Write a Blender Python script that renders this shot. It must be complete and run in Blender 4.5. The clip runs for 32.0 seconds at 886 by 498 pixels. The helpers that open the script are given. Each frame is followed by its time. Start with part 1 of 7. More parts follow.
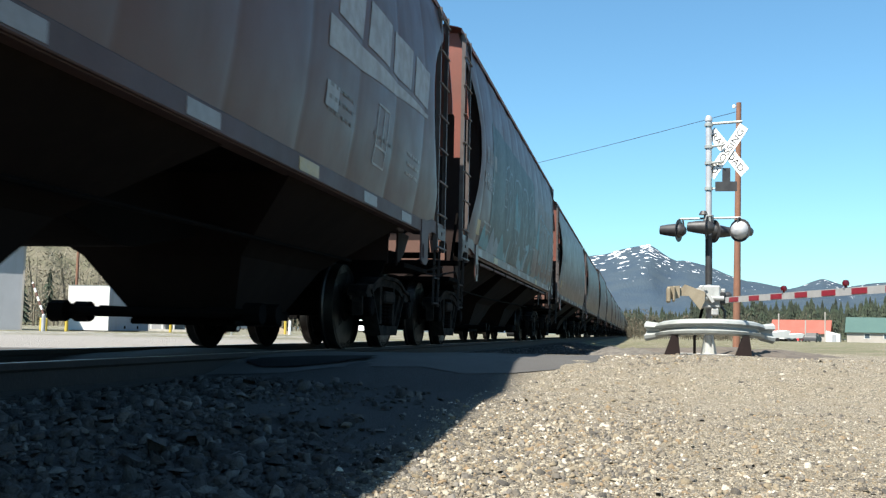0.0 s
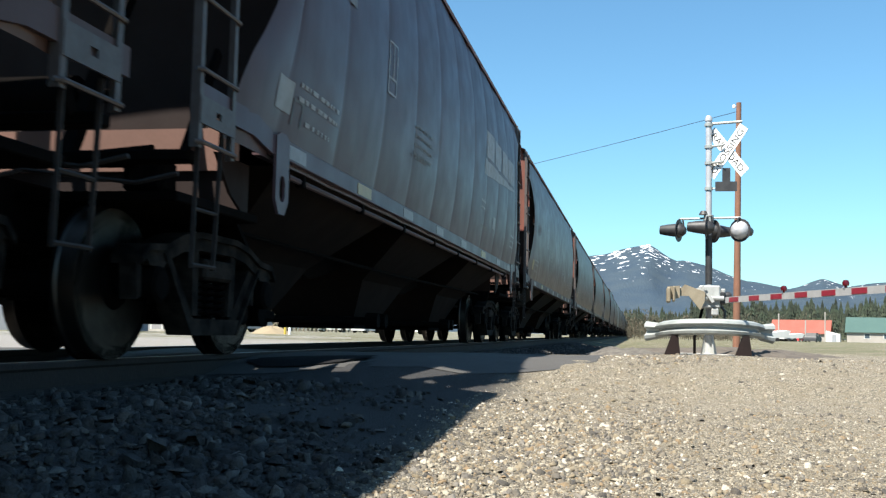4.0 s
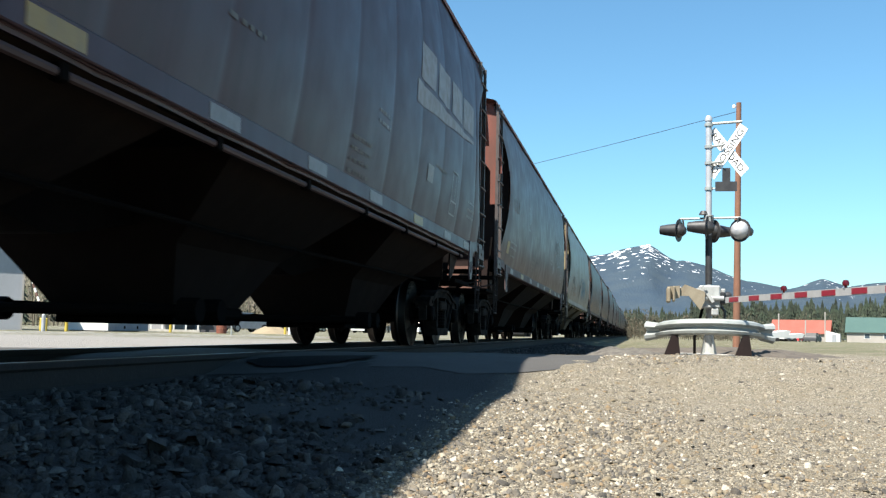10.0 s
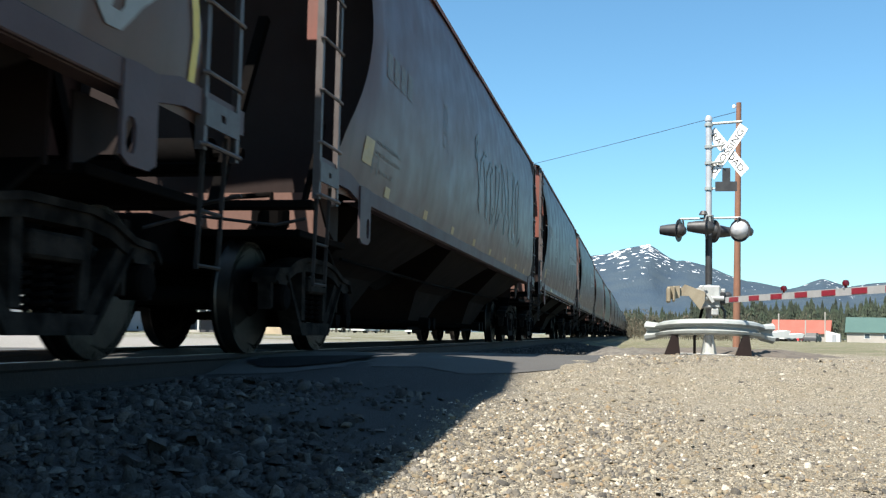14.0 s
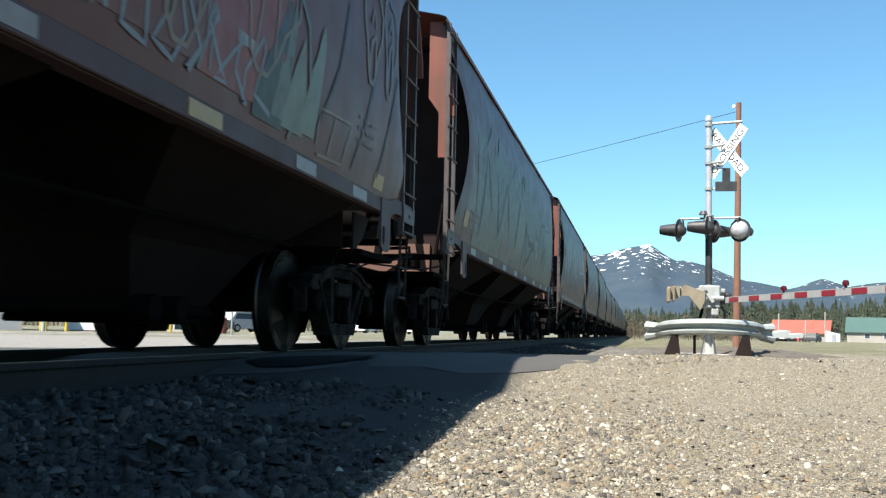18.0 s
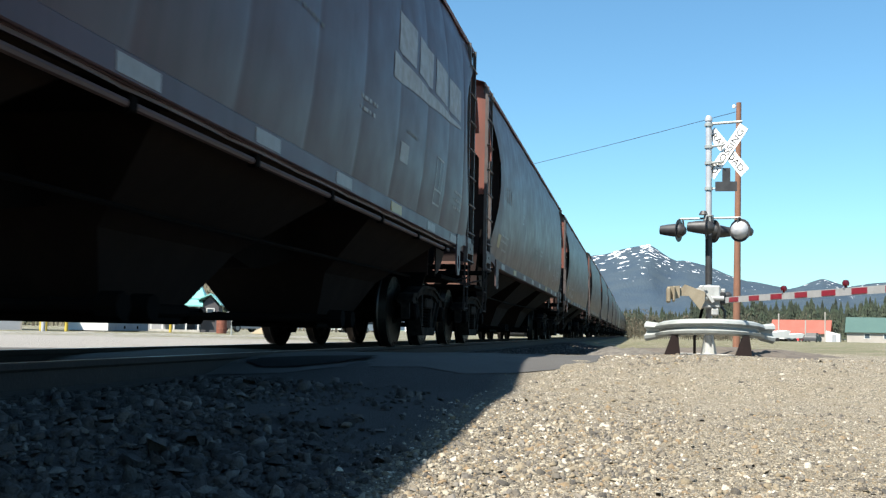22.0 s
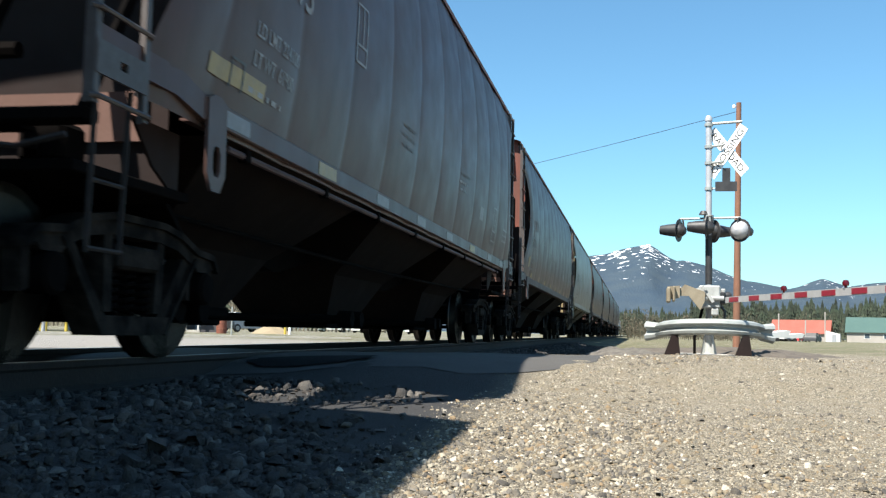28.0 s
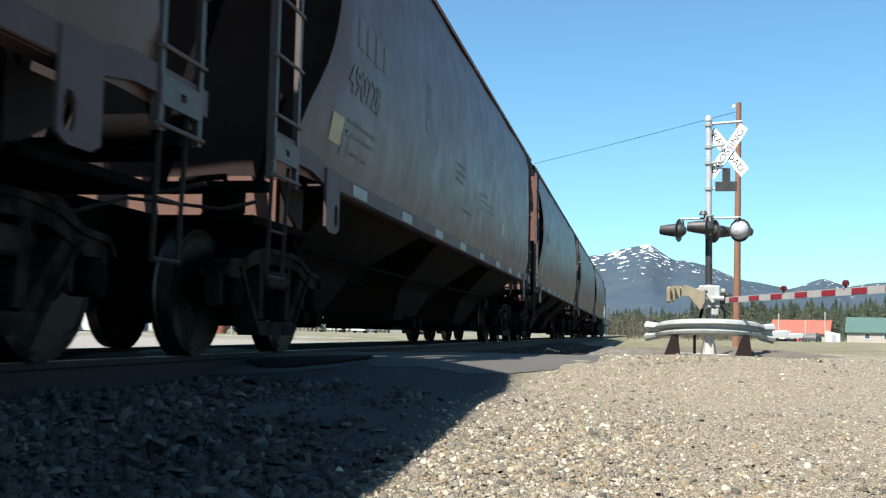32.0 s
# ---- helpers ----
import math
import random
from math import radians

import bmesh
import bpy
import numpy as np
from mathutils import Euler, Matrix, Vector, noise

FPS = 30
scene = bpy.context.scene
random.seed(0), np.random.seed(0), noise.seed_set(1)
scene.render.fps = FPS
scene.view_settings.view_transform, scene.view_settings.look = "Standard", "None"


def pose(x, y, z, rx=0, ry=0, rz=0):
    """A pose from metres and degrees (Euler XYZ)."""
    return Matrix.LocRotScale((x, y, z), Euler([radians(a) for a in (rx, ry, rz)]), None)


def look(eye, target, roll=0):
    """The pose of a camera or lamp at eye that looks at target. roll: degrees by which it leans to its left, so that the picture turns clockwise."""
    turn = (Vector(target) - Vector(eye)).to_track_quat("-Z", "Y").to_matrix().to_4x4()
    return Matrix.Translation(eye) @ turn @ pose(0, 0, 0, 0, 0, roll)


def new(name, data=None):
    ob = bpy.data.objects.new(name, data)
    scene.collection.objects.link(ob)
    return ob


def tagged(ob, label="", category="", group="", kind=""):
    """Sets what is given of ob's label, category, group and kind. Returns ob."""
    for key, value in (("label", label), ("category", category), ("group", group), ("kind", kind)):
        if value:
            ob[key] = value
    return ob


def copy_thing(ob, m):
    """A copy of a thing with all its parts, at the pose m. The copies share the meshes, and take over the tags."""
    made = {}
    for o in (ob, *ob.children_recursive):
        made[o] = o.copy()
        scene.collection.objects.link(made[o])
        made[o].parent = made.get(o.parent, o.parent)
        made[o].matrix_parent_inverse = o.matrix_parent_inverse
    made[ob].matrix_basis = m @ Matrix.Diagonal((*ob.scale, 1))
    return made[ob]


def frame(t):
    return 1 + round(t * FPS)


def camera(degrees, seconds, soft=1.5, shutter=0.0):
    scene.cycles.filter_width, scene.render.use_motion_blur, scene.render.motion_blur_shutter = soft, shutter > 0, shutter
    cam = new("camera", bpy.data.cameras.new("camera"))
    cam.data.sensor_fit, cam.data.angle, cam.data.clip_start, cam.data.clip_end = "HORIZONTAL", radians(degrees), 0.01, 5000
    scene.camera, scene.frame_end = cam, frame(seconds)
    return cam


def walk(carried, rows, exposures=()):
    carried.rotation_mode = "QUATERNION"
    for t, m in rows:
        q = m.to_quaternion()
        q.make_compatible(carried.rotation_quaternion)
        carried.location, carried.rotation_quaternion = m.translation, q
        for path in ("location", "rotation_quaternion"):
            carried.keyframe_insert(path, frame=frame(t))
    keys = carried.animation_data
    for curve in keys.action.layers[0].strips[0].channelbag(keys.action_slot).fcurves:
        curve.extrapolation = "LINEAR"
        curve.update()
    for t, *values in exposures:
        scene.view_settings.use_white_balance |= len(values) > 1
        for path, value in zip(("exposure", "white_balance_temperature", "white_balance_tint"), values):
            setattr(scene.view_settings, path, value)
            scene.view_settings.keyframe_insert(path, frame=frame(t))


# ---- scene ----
cam = camera(47.5, 32.0, soft=1.3, shutter=0.07)
EYE = Vector((3.94, 0.0, 0.21))
_yaw, _pitch = radians(10.9), radians(4.68)
AIM = EYE + Vector((-math.sin(_yaw) * math.cos(_pitch), math.cos(_yaw) * math.cos(_pitch), math.sin(_pitch)))
walk(cam, [(0.0, look(EYE, AIM, 1.2)), (32.0, look(EYE, AIM, 1.2))], exposures=[(0.0, 1.42), (32.0, 1.42)])

# ---- sky and sun ----
LIGHT = Vector((0.336, 0.562, -1.0)).normalized()
world = bpy.data.worlds.new("sky")
scene.world = world
world.use_nodes = True
_n = world.node_tree.nodes
_sky = _n.new("ShaderNodeTexSky")
_sky.sky_type, _sky.sun_disc = "NISHITA", False
_sky.sun_elevation = math.asin(-LIGHT.z)
_sky.sun_rotation = math.atan2(-LIGHT.x, -LIGHT.y)
_sky.air_density, _sky.dust_density, _sky.ozone_density = 1.0, 0.6, 1.4
_hue = _n.new("ShaderNodeMix")
_hue.data_type, _hue.blend_type = "RGBA", "MULTIPLY"
_hue.inputs[0].default_value = 1.0
_hue.inputs[7].default_value = (0.675, 1.03, 1.12, 1)
world.node_tree.links.new(_sky.outputs[0], _hue.inputs[6])
world.node_tree.links.new(_hue.outputs[2], _n["Background"].inputs[0])
_n["Background"].inputs[1].default_value = 0.064
sun = new("sun", bpy.data.lights.new("sun", "SUN"))
sun.data.energy, sun.data.angle, sun.data.color = 5.0, radians(0.53), (1.0, 0.95, 0.86)
sun.matrix_world = look((0, 0, 40), Vector((0, 0, 40)) + LIGHT)


# ---- materials ----
def material(name, base, rough=0.7, metal=0.0, other=None, scale=4.0, amount=0.5, grain=60.0, bump=0.2, depth=0.01,
             streak=None, streak_scale=(6.0, 6.0, 0.5), streak_amount=0.5, spec=0.5, spread=0.0, island=0.0, palette=(), speckle=0.35):
    """A surface with a large and a fine variation, streaks and fine relief, in object space."""
    m = bpy.data.materials.new(name)
    m.use_nodes = True
    nt = m.node_tree
    n, link = nt.nodes, nt.links.new
    bsdf = n["Principled BSDF"]
    bsdf.inputs["Roughness"].default_value, bsdf.inputs["Metallic"].default_value = rough, metal
    bsdf.inputs["Specular IOR Level"].default_value = spec
    where = n.new("ShaderNodeTexCoord").outputs["Object"]

    def noise_of(s, detail=5, vec=None):
        t = n.new("ShaderNodeTexNoise")
        t.inputs["Scale"].default_value, t.inputs["Detail"].default_value = s, detail
        link(vec or where, t.inputs["Vector"])
        return t.outputs["Fac"]

    def ramp(fac, lo, hi):
        r = n.new("ShaderNodeMapRange")
        r.inputs[1].default_value, r.inputs[2].default_value = lo, hi
        link(fac, r.inputs[0])
        return r.outputs[0]

    def mixed(fac, a, b, kind="MIX"):
        x = n.new("ShaderNodeMix")
        x.data_type, x.blend_type = "RGBA", kind
        for socket, value in ((x.inputs[0], fac), (x.inputs[6], a), (x.inputs[7], b)):
            if hasattr(value, "is_linked"):
                link(value, socket)
            elif isinstance(value, tuple):
                socket.default_value = (*value[:3], 1)
            else:
                socket.default_value = value
        return x.outputs[2]

    def times(a, k):
        x = n.new("ShaderNodeMath")
        x.operation = "MULTIPLY"
        link(a, x.inputs[0])
        x.inputs[1].default_value = k
        return x.outputs[0]

    colour = tuple(base)
    if palette:
        cr = n.new("ShaderNodeValToRGB")
        cr.color_ramp.interpolation = "CONSTANT"
        for k, c in enumerate(palette):
            el = cr.color_ramp.elements[0] if k == 0 else cr.color_ramp.elements.new(k / len(palette))
            el.color = (*c, 1)
        link(n.new("ShaderNodeNewGeometry").outputs["Random Per Island"], cr.inputs[0])
        colour = cr.outputs[0]
    if other:
        colour = mixed(times(ramp(noise_of(scale), 0.38, 0.64), amount), colour, tuple(other))
    if streak:
        mp = n.new("ShaderNodeMapping")
        mp.inputs["Scale"].default_value = streak_scale
        link(where, mp.inputs[0])
        colour = mixed(times(ramp(noise_of(1.0, 6, mp.outputs[0]), 0.5, 0.72), streak_amount), colour, tuple(streak))
    fine = noise_of(grain, 4)
    colour = mixed(times(ramp(fine, 0.3, 0.75), speckle), colour, tuple(c * 0.62 for c in base[:3]))
    if spread or island:
        src = n.new("ShaderNodeNewGeometry").outputs["Random Per Island"] if island else n.new("ShaderNodeObjectInfo").outputs["Random"]
        hsv = n.new("ShaderNodeHueSaturation")
        r = n.new("ShaderNodeMapRange")
        k = island or spread
        r.inputs[3].default_value, r.inputs[4].default_value = 1 - k, 1 + k
        link(src, r.inputs[0])
        link(r.outputs[0], hsv.inputs["Value"])
        link(colour, hsv.inputs["Color"])
        colour = hsv.outputs[0]
    if hasattr(colour, "is_linked"):
        link(colour, bsdf.inputs["Base Color"])
    else:
        bsdf.inputs["Base Color"].default_value = (*colour[:3], 1)
    rr = n.new("ShaderNodeMapRange")
    rr.inputs[3].default_value, rr.inputs[4].default_value = max(rough - 0.12, 0.05), min(rough + 0.15, 1)
    link(noise_of(scale * 3), rr.inputs[0])
    link(rr.outputs[0], bsdf.inputs["Roughness"])
    if bump:
        bp = n.new("ShaderNodeBump")
        bp.inputs["Strength"].default_value, bp.inputs["Distance"].default_value = bump, depth
        link(fine, bp.inputs["Height"])
        link(bp.outputs[0], bsdf.inputs["Normal"])
    return m


def car_paint(name, base, dirt, amount=0.5):
    return material(name, base, rough=0.38, other=dirt, scale=0.9, amount=amount, grain=35, bump=0.03, depth=0.01,
                    streak=tuple(c * 0.55 for c in dirt), streak_scale=(5.0, 5.0, 0.35), streak_amount=0.5, spec=0.14, speckle=0.15)


PAINT = {
    "brown": car_paint("brown_car_paint", (0.090, 0.048, 0.043), (0.100, 0.063, 0.046), 0.5),
    "red_brown": car_paint("red_brown_car_paint", (0.100, 0.042, 0.036), (0.100, 0.055, 0.042), 0.4),
    "grey_brown": car_paint("grey_brown_car_paint", (0.084, 0.049, 0.045), (0.100, 0.066, 0.048), 0.5),
    "grey": car_paint("grey_car_paint", (0.070, 0.045, 0.053), (0.072, 0.047, 0.050), 0.4),
    "beige": car_paint("beige_car_paint", (0.29, 0.25, 0.195), (0.20, 0.16, 0.115), 0.4),
    "light_grey": car_paint("light_grey_car_paint", (0.235, 0.218, 0.195), (0.155, 0.122, 0.088), 0.6),
}
# Grimy paint, darker than the sides: shade under the car is mixed in.
BAY_DARK = material("shaded_grimy_hopper_paint", (0.0080, 0.0056, 0.0050), rough=0.88, other=(0.0135, 0.0092, 0.0074), scale=1.2, amount=0.6, grain=30, bump=0.1, streak=(0.016, 0.011, 0.009), spec=0.06)
BAY_PALE = material("shaded_grimy_pale_hopper_paint", (0.085, 0.072, 0.054), rough=0.65, other=(0.05, 0.04, 0.03), scale=1.2, amount=0.6, grain=30, bump=0.1, streak=(0.06, 0.05, 0.038), spec=0.25)
END_RED = material("mineral_red_paint", (0.16, 0.042, 0.026), rough=0.6, other=(0.10, 0.032, 0.021), scale=1.5, amount=0.6, grain=30, bump=0.08, streak=(0.06, 0.03, 0.02))
END_CREAM = material("cream_end_paint", (0.27, 0.215, 0.11), rough=0.6, other=(0.16, 0.12, 0.07), scale=1.5, amount=0.5, grain=30, bump=0.08, streak=(0.2, 0.14, 0.08))
SILL_MAT = material("worn_sill_paint", (0.080, 0.056, 0.059), spec=0.15, rough=0.55, other=(0.058, 0.041, 0.040), scale=1.2, amount=0.6, grain=40, bump=0.1, streak=(0.09, 0.065, 0.055), streak_scale=(3, 3, 0.6))
# Shade beneath the cars is mixed into both steels; they are nearly black.
DARK_STEEL = material("shaded_oily_black_steel", (0.0030, 0.0027, 0.0027), rough=0.9, other=(0.006, 0.0045, 0.0038), scale=3, amount=0.6, grain=50, bump=0.3, spec=0.03)
CAST_STEEL = material("shaded_dusty_cast_steel", (0.0045, 0.0042, 0.0040), rough=0.9, other=(0.034, 0.029, 0.025), scale=6, amount=0.8, grain=45, bump=0.35, spec=0.05)
# End wall's brown with the shade between cars mixed in; guard posts share it.
END_DARK = material("shaded_grimy_brown_end_paint", (0.017, 0.0095, 0.0085), rough=0.75, other=(0.011, 0.007, 0.0065), scale=1.5, amount=0.6, grain=30, bump=0.08, streak=(0.012, 0.008, 0.007), spec=0.2)
# Sunlit tone of the end wall's foot, also the barrier's bands.
END_PINK = material("sunlit_pink_brown_paint", (0.135, 0.072, 0.056), rough=0.75, other=(0.085, 0.05, 0.04), scale=1.5, amount=0.6, grain=30, bump=0.08, spec=0.3)
TANK_TAN = material("dusty_tan_tank_paint", (0.17, 0.125, 0.095), rough=0.6, other=(0.11, 0.075, 0.055), scale=4, amount=0.6, grain=40, bump=0.08, spec=0.3)
SILL_WHITE = material("dusty_white_reflector", (0.20, 0.185, 0.18), rough=0.45, other=(0.12, 0.10, 0.09), scale=8, amount=0.5, grain=90, bump=0.02)
WHEEL_TREAD = material("worn_wheel_tread", (0.07, 0.065, 0.06), rough=0.45, metal=1.0, other=(0.03, 0.025, 0.022), scale=6, amount=0.6, grain=80, bump=0.08)
TREAD = material("polished_steel", (0.32, 0.30, 0.28), rough=0.35, metal=1.0, other=(0.25, 0.2, 0.17), scale=6, amount=0.3, grain=80, bump=0.05)
RUNG_MAT = material("worn_grab_iron_paint", (0.052, 0.039, 0.037), rough=0.55, other=(0.085, 0.08, 0.076), scale=9, amount=0.5, grain=60, bump=0.1)
STEP_MAT = material("grimy_step_iron", (0.022, 0.018, 0.017), rough=0.7, other=(0.045, 0.04, 0.037), scale=9, amount=0.5, grain=60, bump=0.1, spec=0.2)
REFLECT_WHITE = material("white_reflector", (0.34, 0.32, 0.30), rough=0.4, other=(0.2, 0.17, 0.14), scale=8, amount=0.5, grain=90, bump=0.02)
REFLECT_YELLOW = material("yellow_reflector", (0.30, 0.19, 0.045), rough=0.4, other=(0.18, 0.12, 0.05), scale=8, amount=0.5, grain=90, bump=0.02)
STENCIL = material("white_stencil_paint", (0.28, 0.28, 0.28), rough=0.55, other=(0.14, 0.11, 0.09), scale=7, amount=0.55, grain=60, bump=0.02)
STENCIL_DARK = material("black_stencil_paint", (0.03, 0.03, 0.035), rough=0.55, other=(0.15, 0.14, 0.12), scale=7, amount=0.4, grain=60, bump=0.02)
STENCIL_WORN = material("worn_stencil_paint", (0.17, 0.165, 0.165), rough=0.55, other=(0.09, 0.075, 0.065), scale=7, amount=0.6, grain=60, bump=0.02)
STENCIL_FAINT = material("faded_stencil_paint", (0.105, 0.088, 0.075), rough=0.55, other=(0.06, 0.045, 0.038), scale=7, amount=0.6, grain=60, bump=0.02)
# Shade on the arm's near face is mixed into this white and red.
ARM_WHITE = material("shaded_white_arm_paint", (0.30, 0.305, 0.31), rough=0.55, other=(0.22, 0.22, 0.22), scale=5, amount=0.5, grain=50, bump=0.03)
ARM_RED = material("shaded_red_sheet", (0.20, 0.014, 0.028), rough=0.5, other=(0.14, 0.016, 0.024), scale=6, amount=0.4, grain=80, bump=0.02)
GATE_GREY = material("pale_grey_housing_paint", (0.36, 0.37, 0.36), rough=0.55, other=(0.20, 0.20, 0.185), scale=6, amount=0.6, grain=50, bump=0.05)
SOIL = material("dark_loose_soil", (0.075, 0.062, 0.05), rough=0.95, other=(0.13, 0.108, 0.085), scale=4, amount=0.7, grain=30, bump=0.8, depth=0.03)
RUBBLE = material("broken_stone_heap", (0.13, 0.118, 0.10), rough=0.95, other=(0.06, 0.052, 0.046), scale=7, amount=0.8, grain=25, bump=1.0, depth=0.04)
SPRAY = {
    "teal": (0.035, 0.15, 0.18), "white": (0.24, 0.26, 0.27), "black": (0.008, 0.008, 0.009), "mint": (0.12, 0.16, 0.13),
    "blue": (0.04, 0.14, 0.26), "red": (0.16, 0.03, 0.025), "grey": (0.10, 0.105, 0.11), "yellow": (0.55, 0.42, 0.08), "cyan": (0.12, 0.24, 0.28), "pale_blue": (0.13, 0.17, 0.20), "beige": (0.14, 0.11, 0.085), "dark_teal": (0.017, 0.034, 0.034), "rust": (0.095, 0.022, 0.017), "pale_mint": (0.085, 0.115, 0.10), "orange": (0.24, 0.11, 0.06),
}
SPRAY = {k: material("spray_paint_" + k, c, rough=0.5, other=tuple(x * 0.6 for x in c), scale=3, amount=0.5, grain=40, bump=0.02) for k, c in SPRAY.items()}
GALV = material("galvanised_steel", (0.33, 0.35, 0.34), rough=0.5, metal=0.2, other=(0.22, 0.24, 0.235), scale=6, amount=0.6, grain=40, bump=0.05)
WHITE_PAINT = material("white_sign_paint", (0.80, 0.80, 0.78), rough=0.45, other=(0.66, 0.65, 0.60), scale=5, amount=0.4, grain=50, bump=0.03)
SILVER = material("silver_mast_paint", (0.42, 0.43, 0.45), rough=0.45, metal=0.2, other=(0.30, 0.31, 0.32), scale=4, amount=0.5, grain=50, bump=0.04)
BLACK_PAINT = material("black_signal_paint", (0.018, 0.018, 0.02), rough=0.5, other=(0.05, 0.05, 0.05), scale=6, amount=0.5, grain=60, bump=0.05)
RED_PAINT = material("red_reflective_sheet", (0.50, 0.03, 0.035), rough=0.4, other=(0.40, 0.03, 0.03), scale=6, amount=0.4, grain=80, bump=0.02)
RED_LENS = material("red_lens", (0.07, 0.005, 0.009), rough=0.12, grain=90, bump=0.0)
TAN_PAINT = material("tan_counterweight_paint", (0.24, 0.205, 0.145), rough=0.65, other=(0.14, 0.11, 0.07), scale=5, amount=0.6, grain=40, bump=0.15)
POLE_WOOD = material("weathered_pole_wood", (0.20, 0.092, 0.056), rough=0.9, other=(0.13, 0.07, 0.045), scale=3, amount=0.6, grain=30, bump=0.4, streak=(0.12, 0.06, 0.04), streak_scale=(30, 30, 0.7))
CONCRETE = material("weathered_concrete", (0.50, 0.47, 0.42), rough=0.9, other=(0.36, 0.33, 0.28), scale=3, amount=0.6, grain=60, bump=0.4)
TIE_WOOD = material("creosoted_tie_wood", (0.055, 0.042, 0.034), rough=0.9, other=(0.12, 0.10, 0.08), scale=4, amount=0.6, grain=40, bump=0.5, streak=(0.02, 0.016, 0.013), streak_scale=(0.6, 14, 14), spread=0.25)
RAIL_RUST = material("rusty_rail_web", (0.011, 0.008, 0.007), rough=0.95, other=(0.020, 0.014, 0.011), scale=4, amount=0.6, grain=50, bump=0.3)
ROCK_TONES = ((0.15, 0.128, 0.098), (0.27, 0.235, 0.18), (0.09, 0.080, 0.068), (0.19, 0.152, 0.098), (0.47, 0.43, 0.36), (0.12, 0.104, 0.082), (0.035, 0.033, 0.032), (0.23, 0.19, 0.13), (0.165, 0.15, 0.13), (0.21, 0.145, 0.08), (0.10, 0.09, 0.08), (0.34, 0.30, 0.23))
STONE = material("crushed_rock", (0.16, 0.135, 0.10), rough=0.9, other=(0.10, 0.085, 0.06), scale=40, amount=0.35, grain=160, bump=0.5, palette=ROCK_TONES)
# Greys taken below the stone's own: the train's shade is mixed in.
BALLAST_SHADE_TONES = ((0.024, 0.022, 0.021), (0.043, 0.038, 0.035), (0.015, 0.0142, 0.0142), (0.033, 0.027, 0.023), (0.020, 0.0195, 0.020), (0.075, 0.067, 0.059), (0.026, 0.024, 0.0225), (0.011, 0.0107, 0.0107), (0.041, 0.030, 0.022), (0.125, 0.113, 0.099))
BALLAST = material("shaded_grey_ballast", (0.05, 0.048, 0.048), rough=0.92, other=(0.04, 0.038, 0.036), scale=30, amount=0.5, grain=110, bump=0.8, depth=0.012, palette=BALLAST_SHADE_TONES)
# Near-black that paints the shade of a hollow by the rail.
HOLLOW_SHADE = material("dark_hollow_shade", (0.012, 0.012, 0.013), rough=0.9, other=(0.02, 0.02, 0.02), scale=5, amount=0.5, grain=90, bump=0.4, depth=0.01, spec=0.1)
ASPHALT = material("worn_asphalt", (0.050, 0.048, 0.046), rough=0.9, other=(0.072, 0.067, 0.061), scale=0.8, amount=0.6, grain=90, bump=0.5, depth=0.01)


